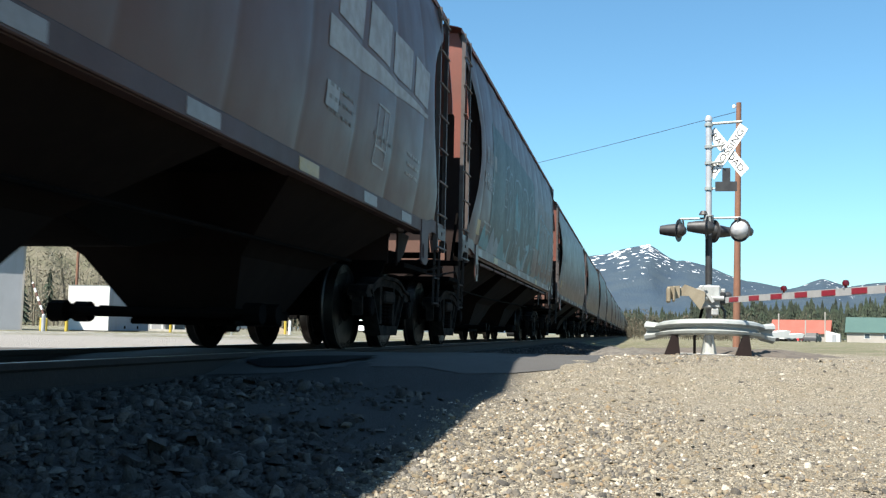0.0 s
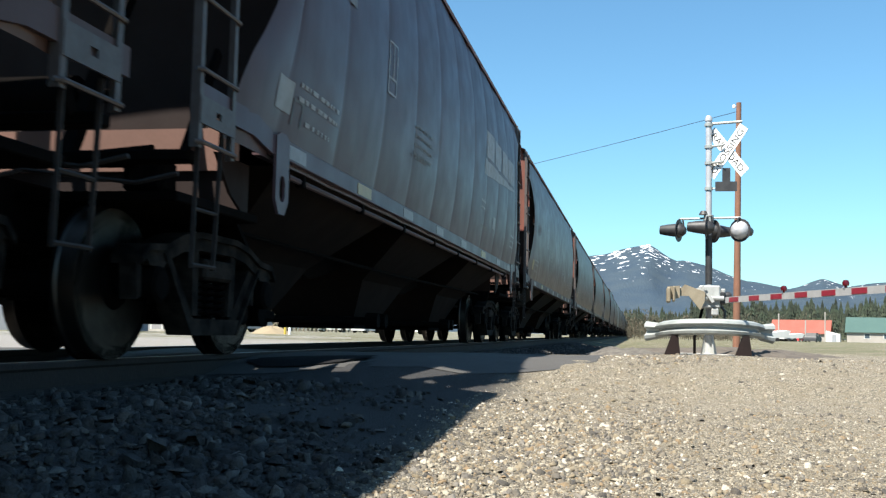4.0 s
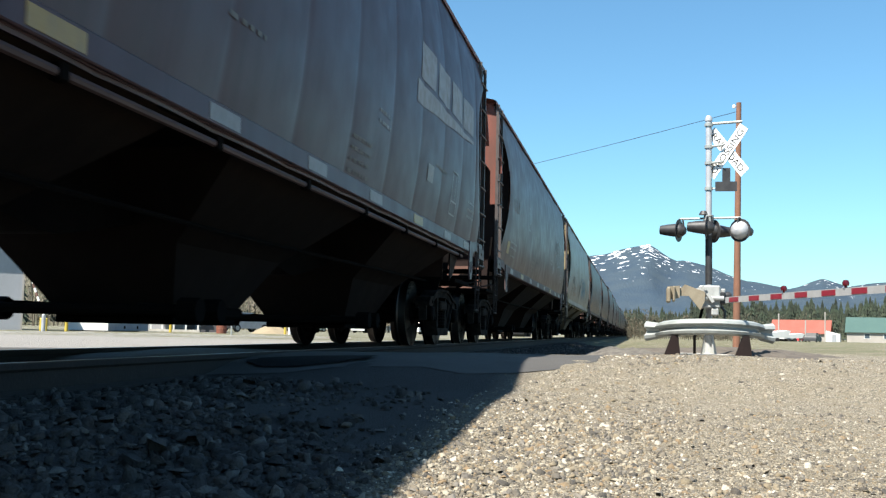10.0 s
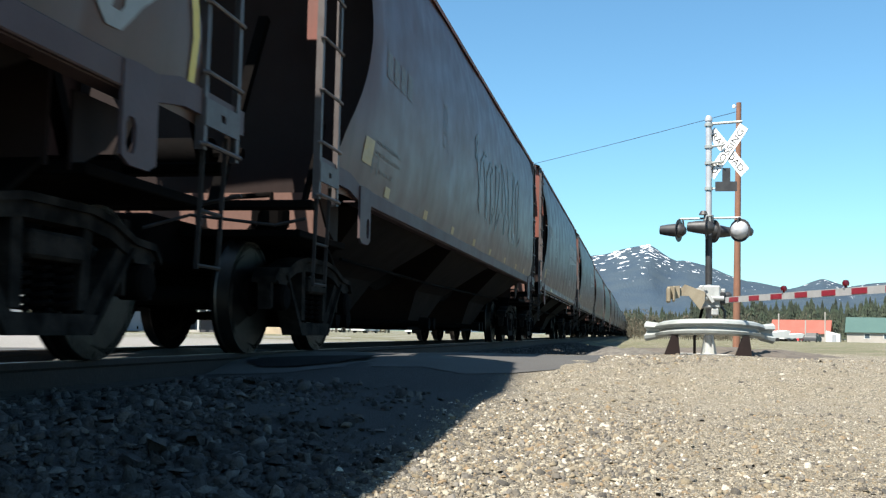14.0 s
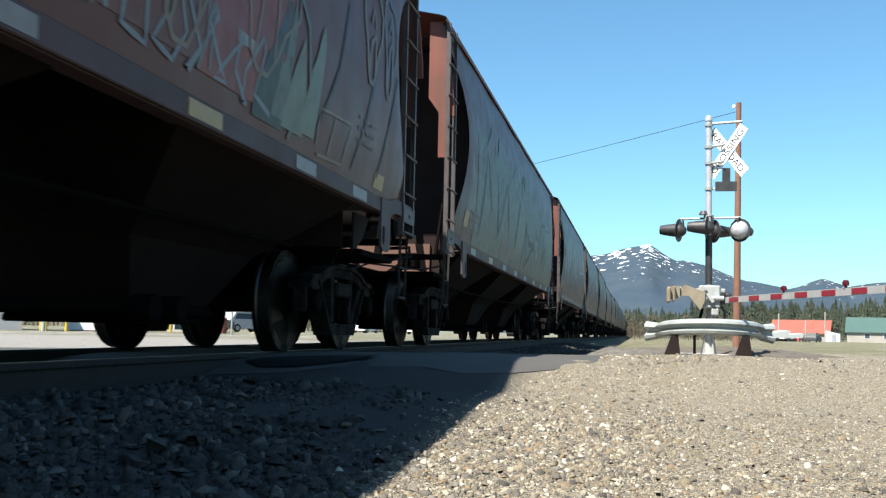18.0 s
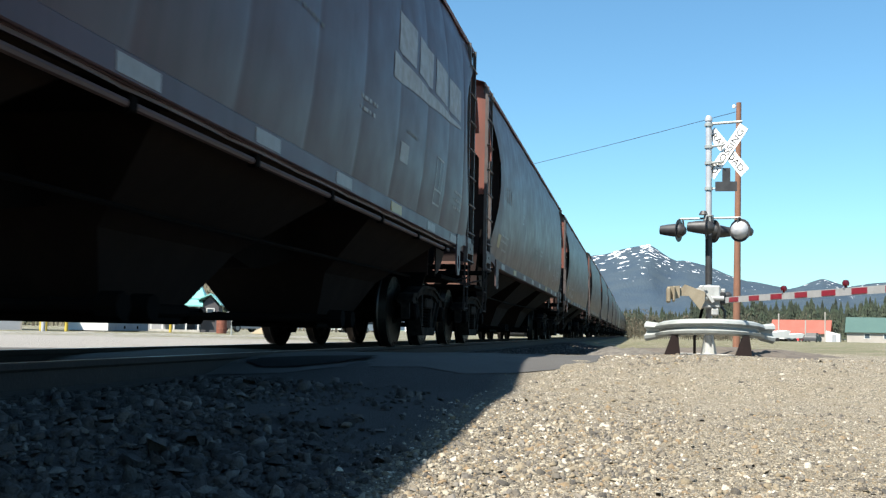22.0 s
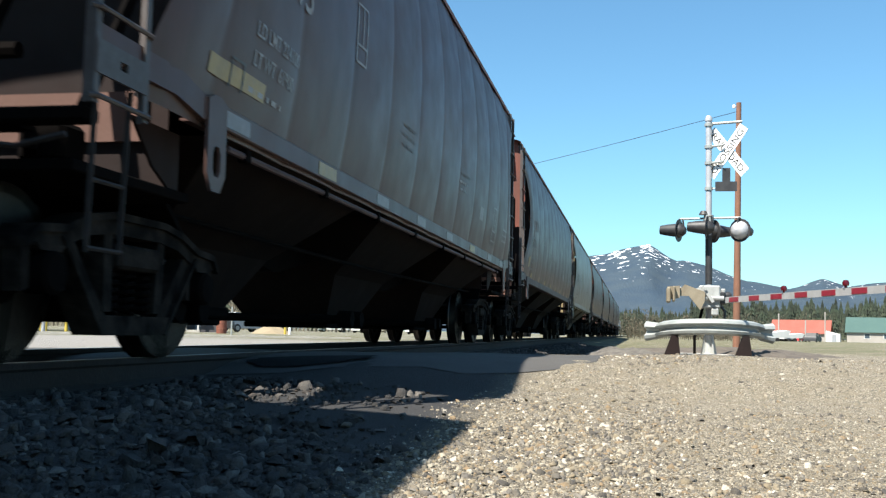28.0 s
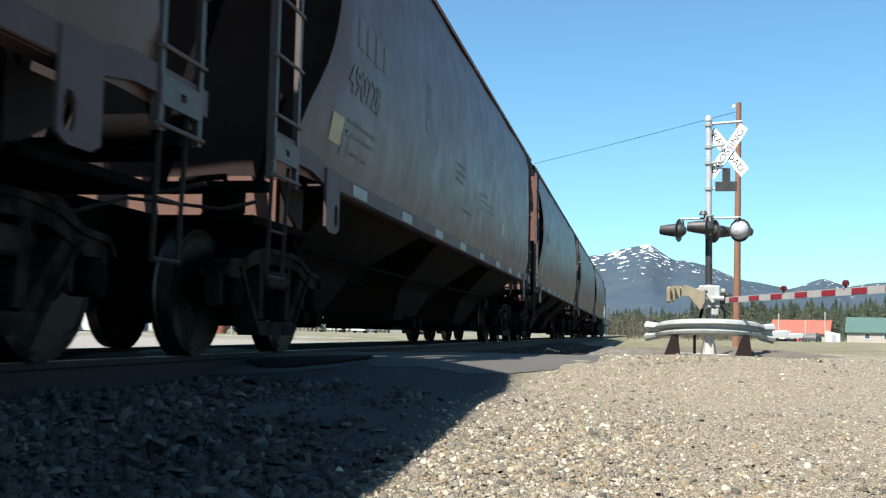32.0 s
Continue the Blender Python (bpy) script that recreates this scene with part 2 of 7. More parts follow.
def ground_material():
    m = bpy.data.materials.new("gravel_ground")
    m.use_nodes = True
    nt = m.node_tree
    n, link = nt.nodes, nt.links.new
    bsdf = n["Principled BSDF"]
    bsdf.inputs["Roughness"].default_value = 0.93
    where = n.new("ShaderNodeTexCoord").outputs["Object"]

    def tex(kind, s, out):
        t = n.new(kind)
        t.inputs["Scale"].default_value = s
        link(where, t.inputs["Vector"])
        return t, t.outputs[out]

    pebble, pcol = tex("ShaderNodeTexVoronoi", 120, "Color")
    _, pdist = tex("ShaderNodeTexVoronoi", 120, "Distance")
    _, big = tex("ShaderNodeTexNoise", 0.55, "Fac")
    _, mid = tex("ShaderNodeTexNoise", 5.0, "Fac")
    grey = n.new("ShaderNodeRGBToBW")
    link(pcol, grey.inputs[0])
    ramp = n.new("ShaderNodeValToRGB")
    for pos, col in ((0.0, (0.028, 0.025, 0.021)), (1.0, (0.52, 0.46, 0.35))):
        el = ramp.color_ramp.elements[int(pos)]
        el.color = (*col, 1)
    e = ramp.color_ramp.elements.new(0.45)
    e.color = (0.115, 0.098, 0.07, 1)
    link(grey.outputs[0], ramp.inputs[0])
    mix = n.new("ShaderNodeMix")
    mix.data_type = "RGBA"
    r = n.new("ShaderNodeMapRange")
    r.inputs[1].default_value, r.inputs[2].default_value, r.inputs[4].default_value = 0.4, 0.62, 0.5
    link(mid, r.inputs[0])
    link(r.outputs[0], mix.inputs[0])
    link(ramp.outputs[0], mix.inputs[6])
    mix.inputs[7].default_value = (0.165, 0.134, 0.088, 1)
    bed = n.new("ShaderNodeSeparateXYZ")
    link(where, bed.inputs[0])
    # Ground darkens from the train's shadow edge inward; the shade is painted in.
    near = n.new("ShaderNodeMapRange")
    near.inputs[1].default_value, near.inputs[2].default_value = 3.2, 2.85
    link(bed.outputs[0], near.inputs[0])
    track_shade = n.new("ShaderNodeMix")
    track_shade.data_type = "RGBA"
    link(near.outputs[0], track_shade.inputs[0])
    link(mix.outputs[2], track_shade.inputs[6])
    track_shade.inputs[7].default_value = (0.026, 0.025, 0.025, 1)
    yard = n.new("ShaderNodeMapRange")
    yard.inputs[1].default_value, yard.inputs[2].default_value = -2.2, -1.8
    link(bed.outputs[0], yard.inputs[0])
    lot = n.new("ShaderNodeMix")
    lot.data_type = "RGBA"
    link(yard.outputs[0], lot.inputs[0])
    lot.inputs[6].default_value = (0.215, 0.202, 0.185, 1)
    link(track_shade.outputs[2], lot.inputs[7])
    mix = lot
    # thin grass away from the track and road
    geo = n.new("ShaderNodeSeparateXYZ")
    link(where, geo.inputs[0])
    far = n.new("ShaderNodeMapRange")
    far.inputs[1].default_value, far.inputs[2].default_value = 26, 34
    link(geo.outputs[1], far.inputs[0])
    patch = n.new("ShaderNodeMapRange")
    patch.inputs[1].default_value, patch.inputs[2].default_value = 0.36, 0.52
    link(big, patch.inputs[0])
    both = n.new("ShaderNodeMath")
    both.operation = "MULTIPLY"
    link(far.outputs[0], both.inputs[0])
    link(patch.outputs[0], both.inputs[1])
    grass = n.new("ShaderNodeMix")
    grass.data_type = "RGBA"
    link(both.outputs[0], grass.inputs[0])
    link(mix.outputs[2], grass.inputs[6])
    grass.inputs[7].default_value = (0.100, 0.096, 0.046, 1)
    link(grass.outputs[2], bsdf.inputs["Base Color"])
    bp = n.new("ShaderNodeBump")
    bp.inputs["Strength"].default_value, bp.inputs["Distance"].default_value = 0.9, 0.012
    bp.invert = True
    link(pdist, bp.inputs["Height"])
    link(bp.outputs[0], bsdf.inputs["Normal"])
    return m


GROUND = ground_material()


# ---- mesh building ----
class Build:
    """Gathers vertices and faces of one mesh."""

    def __init__(self):
        self.v, self.f = [], []

    def add(self, verts, faces):
        k = len(self.v)
        self.v += [tuple(p) for p in verts]
        self.f += [tuple(i + k for i in f) for f in faces]
        return self

    def box(self, x0, x1, y0, y1, z0, z1):
        return self.add([(x, y, z) for x in (x0, x1) for y in (y0, y1) for z in (z0, z1)],
                        [(0, 1, 3, 2), (4, 6, 7, 5), (0, 4, 5, 1), (2, 3, 7, 6), (0, 2, 6, 4), (1, 5, 7, 3)])

    def cbox(self, x0, x1, y0, y1, z0, z1, b=0.01):
        """A box with its long edges along y chamfered, and its ends too."""
        ring = lambda s: [(x0 + b, z0 + s), (x1 - b, z0 + s), (x1 - s, z0 + b), (x1 - s, z1 - b), (x1 - b, z1 - s), (x0 + b, z1 - s), (x0 + s, z1 - b), (x0 + s, z0 + b)]
        out, inn = ring(0.0), ring(b)
        v = [(x, y0, z) for x, z in inn] + [(x, y0 + b, z) for x, z in out] + [(x, y1 - b, z) for x, z in out] + [(x, y1, z) for x, z in inn]
        f = [tuple(range(8)), tuple(range(31, 23, -1))]
        for k in (0, 8, 16):
            f += [(k + (i + 1) % 8, k + i, k + 8 + i, k + 8 + (i + 1) % 8) for i in range(8)]
        return self.add(v, f)

    def beam(self, p, q, w, h, up=(0, 0, 1)):
        p, q = Vector(p), Vector(q)
        d = (q - p).normalized()
        s = d.cross(Vector(up))
        s = s.normalized() if s.length > 1e-5 else Vector((1, 0, 0))
        u = s.cross(d)
        v = [e + s * (a * w / 2) + u * (b * h / 2) for e in (p, q) for a in (-1, 1) for b in (-1, 1)]
        return self.add(v, [(0, 1, 3, 2), (4, 6, 7, 5), (0, 4, 5, 1), (2, 3, 7, 6), (0, 2, 6, 4), (1, 5, 7, 3)])

    def pipe(self, pts, r, n=8, caps=True, radii=None):
        pts = [Vector(p) for p in pts]
        v, f = [], []
        side = None
        for i, p in enumerate(pts):
            d = (pts[min(i + 1, len(pts) - 1)] - pts[max(i - 1, 0)]).normalized()
            if side is None:
                side = d.cross(Vector((0, 0, 1)))
                if side.length < 1e-4:
                    side = Vector((1, 0, 0))
            side = (side - d * side.dot(d)).normalized()
            up = side.cross(d)
            rr = radii[i] if radii else r
            v += [p + side * (rr * math.cos(a)) + up * (rr * math.sin(a)) for a in (2 * math.pi * j / n for j in range(n))]
        for i in range(len(pts) - 1):
            f += [(i * n + j, i * n + (j + 1) % n, (i + 1) * n + (j + 1) % n, (i + 1) * n + j) for j in range(n)]
        if caps:
            f += [tuple(range(n - 1, -1, -1)), tuple(range((len(pts) - 1) * n, len(pts) * n))]
        return self.add(v, f)

    def prism(self, poly, axis, a, b):
        """A flat outline, pushed from a to b along x, y or z."""
        put = {"x": lambda p, t: (t, p[0], p[1]), "y": lambda p, t: (p[0], t, p[1]), "z": lambda p, t: (p[0], p[1], t)}[axis]
        n = len(poly)
        return self.add([put(p, a) for p in poly] + [put(p, b) for p in poly],
                        [tuple(range(n)), tuple(range(2 * n - 1, n - 1, -1))] + [(i, i + n, (i + 1) % n + n, (i + 1) % n) for i in range(n)])

    def frame_prism(self, outer, inner, axis, a, b):
        """A pierced plate: two outlines of equal length, pushed from a to b."""
        put = {"x": lambda p, t: (t, p[0], p[1]), "y": lambda p, t: (p[0], t, p[1]), "z": lambda p, t: (p[0], p[1], t)}[axis]
        n = len(outer)
        v = [put(p, t) for t in (a, b) for ring in (outer, inner) for p in ring]
        f = []
        for i in range(n):
            j = (i + 1) % n
            f += [(i, j, n + j, n + i), (2 * n + j, 2 * n + i, 3 * n + i, 3 * n + j), (i, 2 * n + i, 2 * n + j, j), (n + j, 3 * n + j, 3 * n + i, n + i)]
        return self.add(v, f)

    def lathe(self, profile, axis="z", centre=(0, 0, 0), n=24):
        """profile: (radius, height along the axis)."""
        c = centre
        v, f = [], []
        for r, h in profile:
            for j in range(n):
                a = 2 * math.pi * j / n
                p, q = r * math.cos(a), r * math.sin(a)
                v.append({"z": (c[0] + p, c[1] + q, c[2] + h), "x": (c[0] + h, c[1] + p, c[2] + q), "y": (c[0] + q, c[1] + h, c[2] + p)}[axis])
        m = len(profile)
        for i in range(m - 1):
            f += [(i * n + j, i * n + (j + 1) % n, (i + 1) * n + (j + 1) % n, (i + 1) * n + j) for j in range(n)]
        if profile[0][0] > 1e-6:
            f.append(tuple(range(n - 1, -1, -1)))
        if profile[-1][0] > 1e-6:
            f.append(tuple(range((m - 1) * n, m * n)))
        return self.add(v, f)

    def grid(self, rows):
        """A skin over equal rows of points."""
        n = len(rows[0])
        return self.add([p for r in rows for p in r],
                        [(i * n + j, i * n + j + 1, (i + 1) * n + j + 1, (i + 1) * n + j) for i in range(len(rows) - 1) for j in range(n - 1)])

    def mesh(self, name, mat, smooth=35):
        me = bpy.data.meshes.new(name)
        me.from_pydata(self.v, [], self.f)
        me.materials.append(mat)
        if smooth:
            me.polygons.foreach_set("use_smooth", [True] * len(me.polygons))
            me.update()
            me.set_sharp_from_angle(angle=radians(smooth))
        me.update()
        return me


def part(name, b, mat, parent=None, label="", at=None, smooth=35):
    """One mesh object under a thing or a part. at: where its own origin lies in the parent's space."""
    me = b if isinstance(b, bpy.types.Mesh) else b.mesh(name, mat, smooth)
    ob = new(name, me)
    if parent:
        ob.parent = parent
        if at:
            ob.matrix_parent_inverse = Matrix.Translation(at)
    elif at:
        ob.location = at
    if label:
        ob["label"] = label
    return ob


def thing(name, label, category, group="", at=None, kind=""):
    ob = tagged(new(name), label, category, group, kind)
    if at is not None:
        ob.matrix_basis = at if isinstance(at, Matrix) else Matrix.Translation(at)
    return ob


def smooth_step(a, b, x):
    t = min(max((x - a) / (b - a), 0.0), 1.0)
    return t * t * (3 - 2 * t)


# ---- ground ----
RISE_Y = (-20.0, 0.0, 2.0, 3.6, 5.2, 6.0, 7.0, 7.4, 7.85, 8.6, 9.1)
RISE_Z = (-0.44, -0.43, -0.41, -0.365, -0.29, -0.255, -0.232, -0.212, -0.14, -0.038, -0.012)


def ground_height(x, y):
    """Height of the ground: low by the camera, up to the road over the track, down again beyond it."""
    shift = 0.1 * min(x - 3, 6) if x > 3 else max(0.9 * (x - 3), -1.0)
    z = float(np.interp(y - shift, RISE_Y, RISE_Z)) + 0.012 * math.sin(1.3 * x + 0.7 * y) + 0.008 * math.sin(3.1 * x - 2.2 * y)
    far = 11.2 + 0.35 * (x - 3)
    up = smooth_step(6.9 + shift, 8.9 + shift, y)
    down = smooth_step(far, far + 3.0, y)
    beyond = -0.22 - 0.1 * smooth_step(8, 1.5, x)
    z = z * (1 - down) + beyond * down
    if x < 2.3:
        bed = -0.2
        side = smooth_step(2.3, 1.5, x) * smooth_step(-2.6, -1.7, x)
        off = max(1 - up, down)
        z = z * (1 - side * off) + bed * side * off
        z = z - 0.02 * side * (1 - off)
    if x < -1.6:
        w = smooth_step(-1.6, -4.0, x)
        z = z * (1 - w) + (-0.16) * w
    return z


def axis_steps(breaks):
    out = []
    for a, b, s in breaks:
        n = max(1, round((b - a) / s))
        out += [a + (b - a) * i / n for i in range(n)]
    return out + [breaks[-1][1]]


def build_ground():
    xs = axis_steps([(-4400, -400, 800), (-400, -40, 60), (-40, -6, 4), (-6, 9, 0.15), (9, 30, 1.5), (30, 400, 60), (400, 4400, 800)])
    ys = axis_steps([(-4400, -400, 800), (-400, -20, 60), (-20, 0, 4), (0, 20, 0.15), (20, 44, 1.5), (44, 400, 60), (400, 4400, 800)])
    b = Build().grid([[(x, y, ground_height(x, y)) for x in xs] for y in ys])
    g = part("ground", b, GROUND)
    tagged(g, "sunlit pale gravel ground beside the railway track", "ground", kind="structure")


build_ground()


def road_edges(x):
    """Near and far edge of the asphalt."""
    n, f = 7.0 + 0.1 * (x - 3) + 0.35, 11.2 + 0.35 * (x - 3) - 0.1
    if x < -4:
        n, f = n - 0.35 * (-4 - x), f + 0.9 * (-4 - x)
    if x > 1.2:
        n += 0.3 * (x - 1.2) + 0.06 * math.sin(9 * x) + 0.9 * max(x - 2.6, 0) ** 2
    return n, f


def build_road():
    rows = []
    for i in range(162):
        x = -60 + i * 0.4 if i < 147 else -1.2 + (i - 146) * 0.32
        n, f = road_edges(x)
        rows.append([(x, n + (f - n) * k / 24, ground_height(x, n + (f - n) * k / 24) + (0.012 if x < 0 else 0.005)) for k in range(25)])
    r = part("road", Build().grid(rows), ASPHALT)
    tagged(r, "worn grey asphalt road that crosses the railway track", "road", kind="structure")
    # Flat dark sheet in place of the shaded hollow beside the rail.
    b, rnd = Build(), random.Random(21)
    pts = []
    for k in range(28):
        a = 2 * math.pi * k / 28
        q = 1 + rnd.uniform(-0.08, 0.08)
        x, y = 1.40 + 0.5 * q * math.cos(a), 7.75 + 0.34 * q * math.sin(a) + 0.1 * math.cos(a)
        pts.append((x, y))
    c = (1.40, 7.75)
    ring = lambda k: [(c[0] + (x - c[0]) * k, c[1] + (y - c[1]) * k, ground_height(c[0] + (x - c[0]) * k, c[1] + (y - c[1]) * k) + 0.018) for x, y in pts + pts[:1]]
    b.grid([ring(k) for k in (0.02, 0.35, 0.7, 1.0)])
    tagged(part("road_patch", b, HOLLOW_SHADE), "dark patch painted for the shaded hollow beside the rail", "road patch", kind="structure")


build_road()


def build_track():
    """Two rails on wooden ties over ballast."""
    prof = [(-0.07, -0.18), (0.07, -0.18), (0.07, -0.165), (0.012, -0.145), (0.012, -0.05), (0.036, -0.035), (0.036, -0.008), (0.028, 0.0), (-0.028, 0.0), (-0.036, -0.008), (-0.036, -0.035), (-0.012, -0.05), (-0.012, -0.145), (-0.07, -0.165)]
    for sx in (-0.755, 0.755):
        rail = thing("rail", "steel rail with a worn shiny head and rusty web", "rail", "rails of the track")
        part("rail_web", Build().prism([(p[0] + sx, p[1]) for p in prof], "y", -700, 700), RAIL_RUST, rail)
        part("rail_head", Build().box(sx - 0.026, sx + 0.026, -700, 700, -0.004, 0.0015), TREAD, rail, "polished running surface")
    tie = Build().cbox(-1.3, 1.3, -0.115, 0.115, -0.36, -0.182, 0.012).mesh("tie", TIE_WOOD, 0)
    plate = Build().cbox(-0.09, 0.09, -0.17, 0.17, -0.185, -0.168, 0.004).mesh("tie_plate", RAIL_RUST, 0)
    bed = thing("tie_row", "row of dark creosoted wooden ties under the rails", "railway ties", kind="structure")
    for k in range(-8, 110):
        y = k * 0.52
        t = part("tie", tie, None, bed, at=(0, y, 0))
        if k < 30:
            for sx in (-0.755, 0.755):
                part("tie_plate", plate, None, t, at=(sx, 0, 0))


build_track()


def stones(name, spots, mat, label, category):
    """Loose angular stones, joined: each spot is x, y, z and size."""
    rnd = np.random.RandomState(5)
    base = np.array([(-1, -1, -0.7), (1, -1, -0.7), (1, 1, -0.7), (-1, 1, -0.7), (-0.8, -0.75, 0.7), (0.75, -0.8, 0.7), (0.8, 0.75, 0.7), (-0.75, 0.8, 0.7), (0.1, 0.05, 1.0)], float)
    tri = np.array([(0, 1, 5), (0, 5, 4), (1, 2, 6), (1, 6, 5), (2, 3, 7), (2, 7, 6), (3, 0, 4), (3, 4, 7), (4, 5, 8), (5, 6, 8), (6, 7, 8), (7, 4, 8)])
    m = len(spots)
    spots = np.array(spots)
    v = base[None] + 0.36 * rnd.randn(m, 9, 3).clip(-1.3, 1.3)
    v = v * (np.array([0.4, 0.4, 0.28]) + rnd.rand(m, 1, 3) * np.array([0.75, 0.55, 0.45]))
    tilt = rnd.randn(m) * 0.35
    c, s = np.cos(tilt)[:, None], np.sin(tilt)[:, None]
    v = np.stack([v[..., 0] * c - v[..., 2] * s, v[..., 1], v[..., 0] * s + v[..., 2] * c], -1)
    a = rnd.rand(m) * 6.283
    c, s = np.cos(a)[:, None], np.sin(a)[:, None]
    v = np.stack([v[..., 0] * c - v[..., 1] * s, v[..., 0] * s + v[..., 1] * c, v[..., 2]], -1)
    v = v * spots[:, None, 3:4] * 0.62 + spots[:, None, :3]
    f = (tri[None] + 9 * np.arange(m)[:, None, None]).reshape(-1, 3)
    me = bpy.data.meshes.new(name)
    me.vertices.add(m * 9)
    me.vertices.foreach_set("co", v.reshape(-1))
    me.loops.add(len(f) * 3)
    me.loops.foreach_set("vertex_index", f.reshape(-1).astype(np.int32))
    me.polygons.add(len(f))
    me.polygons.foreach_set("loop_start", np.arange(0, len(f) * 3, 3, dtype=np.int32))
    me.update(calc_edges=True)
    me.validate()
    me.materials.append(mat)
    return tagged(new(name, me), label, category, kind="stuff")


def build_stones():
    rnd = random.Random(3)
    spots = []
    # shoulder by the camera: much grit, some pebbles, a few rocks
    for y0, y1, per in ((1.6, 3.2, 6500), (3.2, 4.6, 5000), (4.6, 6.6, 3400), (6.6, 11.5, 1100)):
        x0, x1 = 1.3, 3.94 + 0.28 * y1 + 0.5
        for _ in range(int((x1 - x0) * (y1 - y0) * per)):
            x, y = rnd.uniform(x0, x1), rnd.uniform(y0, y1)
            if x < 3.6 and y > road_edges(x)[0] - 0.15 * rnd.random() or x < 2.75 + 0.45 * rnd.random():
                continue
            if y > 5.6 + 0.1 * (x - 3) and rnd.random() < 0.45:
                continue
            big = 1.25 if x < 3.6 + 0.1 * y else 0.85
            s = min(0.0034 * math.exp(abs(rnd.gauss(0, 0.8))) * big, 0.03)
            spots.append((x, y, ground_height(x, y) + s * 0.15, s))
    stones("loose_gravel", spots, STONE, "loose angular crushed rock strewn over the ground", "gravel")
    spots = []
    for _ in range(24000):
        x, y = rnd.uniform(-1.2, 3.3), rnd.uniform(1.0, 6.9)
        # Dark stones reach out to where the train's shadow ends.
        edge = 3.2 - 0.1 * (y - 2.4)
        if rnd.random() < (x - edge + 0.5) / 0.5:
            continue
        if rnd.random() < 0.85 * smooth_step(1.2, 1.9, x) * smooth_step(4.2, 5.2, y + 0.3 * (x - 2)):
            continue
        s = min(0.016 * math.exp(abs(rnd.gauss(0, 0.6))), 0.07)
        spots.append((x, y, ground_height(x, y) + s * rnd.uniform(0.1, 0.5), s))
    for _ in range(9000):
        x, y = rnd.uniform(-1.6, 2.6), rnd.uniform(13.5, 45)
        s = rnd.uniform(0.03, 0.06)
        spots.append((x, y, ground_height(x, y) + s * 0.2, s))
    stones("track_ballast", spots, BALLAST, "grey crushed ballast between and beside the rails, darkened for the train's shade", "ballast")


build_stones()


def mound(name, place, wide, deep, tall, mat, label, category, seed):
    """Low uneven heap on the ground."""
    r = random.Random(seed)
    ph = [r.uniform(0, 6.283) for _ in range(6)]
    rows = []
    for i in range(25):
        row = []
        for j in range(41):
            u, v = -1 + i / 12, -1 + j / 20
            q = max(0.0, 1 - u * u - v * v)
            k = 1 + 0.22 * math.sin(5 * v + ph[0]) * math.sin(4 * u + ph[1]) + 0.08 * math.sin(11 * v + 5 * u + ph[2])
            row.append((place[0] + v * wide, place[1] + u * deep, place[2] - 0.03 + tall * q * k + r.uniform(-0.012, 0.012) * min(1, q * 5)))
        rows.append(row)
    return tagged(part(name, Build().grid(rows), mat), label, category)
# ---- the train ----
HALF = ((1.36, 1.45), (1.62, 1.50), (1.95, 1.555), (2.35, 1.59), (2.8, 1.605), (3.2, 1.595), (3.6, 1.56), (3.95, 1.51), (4.2, 1.46), (4.33, 1.42))
EXT = 0.0        # by how much half a car is longer than 8.8 m
RISE = 0.0       # by how much its roof is higher than usual


def half_width(z):
    z = 1.36 + (z - 1.36) * 2.97 / (2.97 + RISE)
    for (a, p), (b, q) in zip(HALF, HALF[1:]):
        if z <= b:
            return p + (q - p) * (z - a) / (b - a)
    return HALF[-1][1]


def side_x(style, y, z):
    """Half width of the body at a place along and up its side: the sheets bulge between their seams."""
    x = half_width(z)
    if style == "seam":
        u = (y / 1.325) % 1.0
        x += 0.022 * (math.sin(math.pi * u) ** 0.6) - 0.012
    elif style == "rib":
        u = (y / 0.98) % 1.0
        x += 0.03 if min(u, 1 - u) < 0.06 else 0.0
    else:
        x += 0.006 * math.sin(2.1 * y + 1.7 * z)
    return x


ENDCUT = ((1.36, 0.30), (1.6, 0.26), (1.9, 0.12), (2.2, -0.14), (2.55, -0.36), (2.95, -0.46), (3.3, -0.38), (3.6, -0.1), (3.85, 0.3), (4.0, 0.62), (4.34, 0.84))


def end_cut(z):
    """How far the side sheet's hollowed end edge reaches out at each height."""
    z = 1.36 + (z - 1.36) * 2.97 / (2.97 + RISE)
    return float(np.interp(z, [p[0] for p in ENDCUT], [p[1] for p in ENDCUT]))


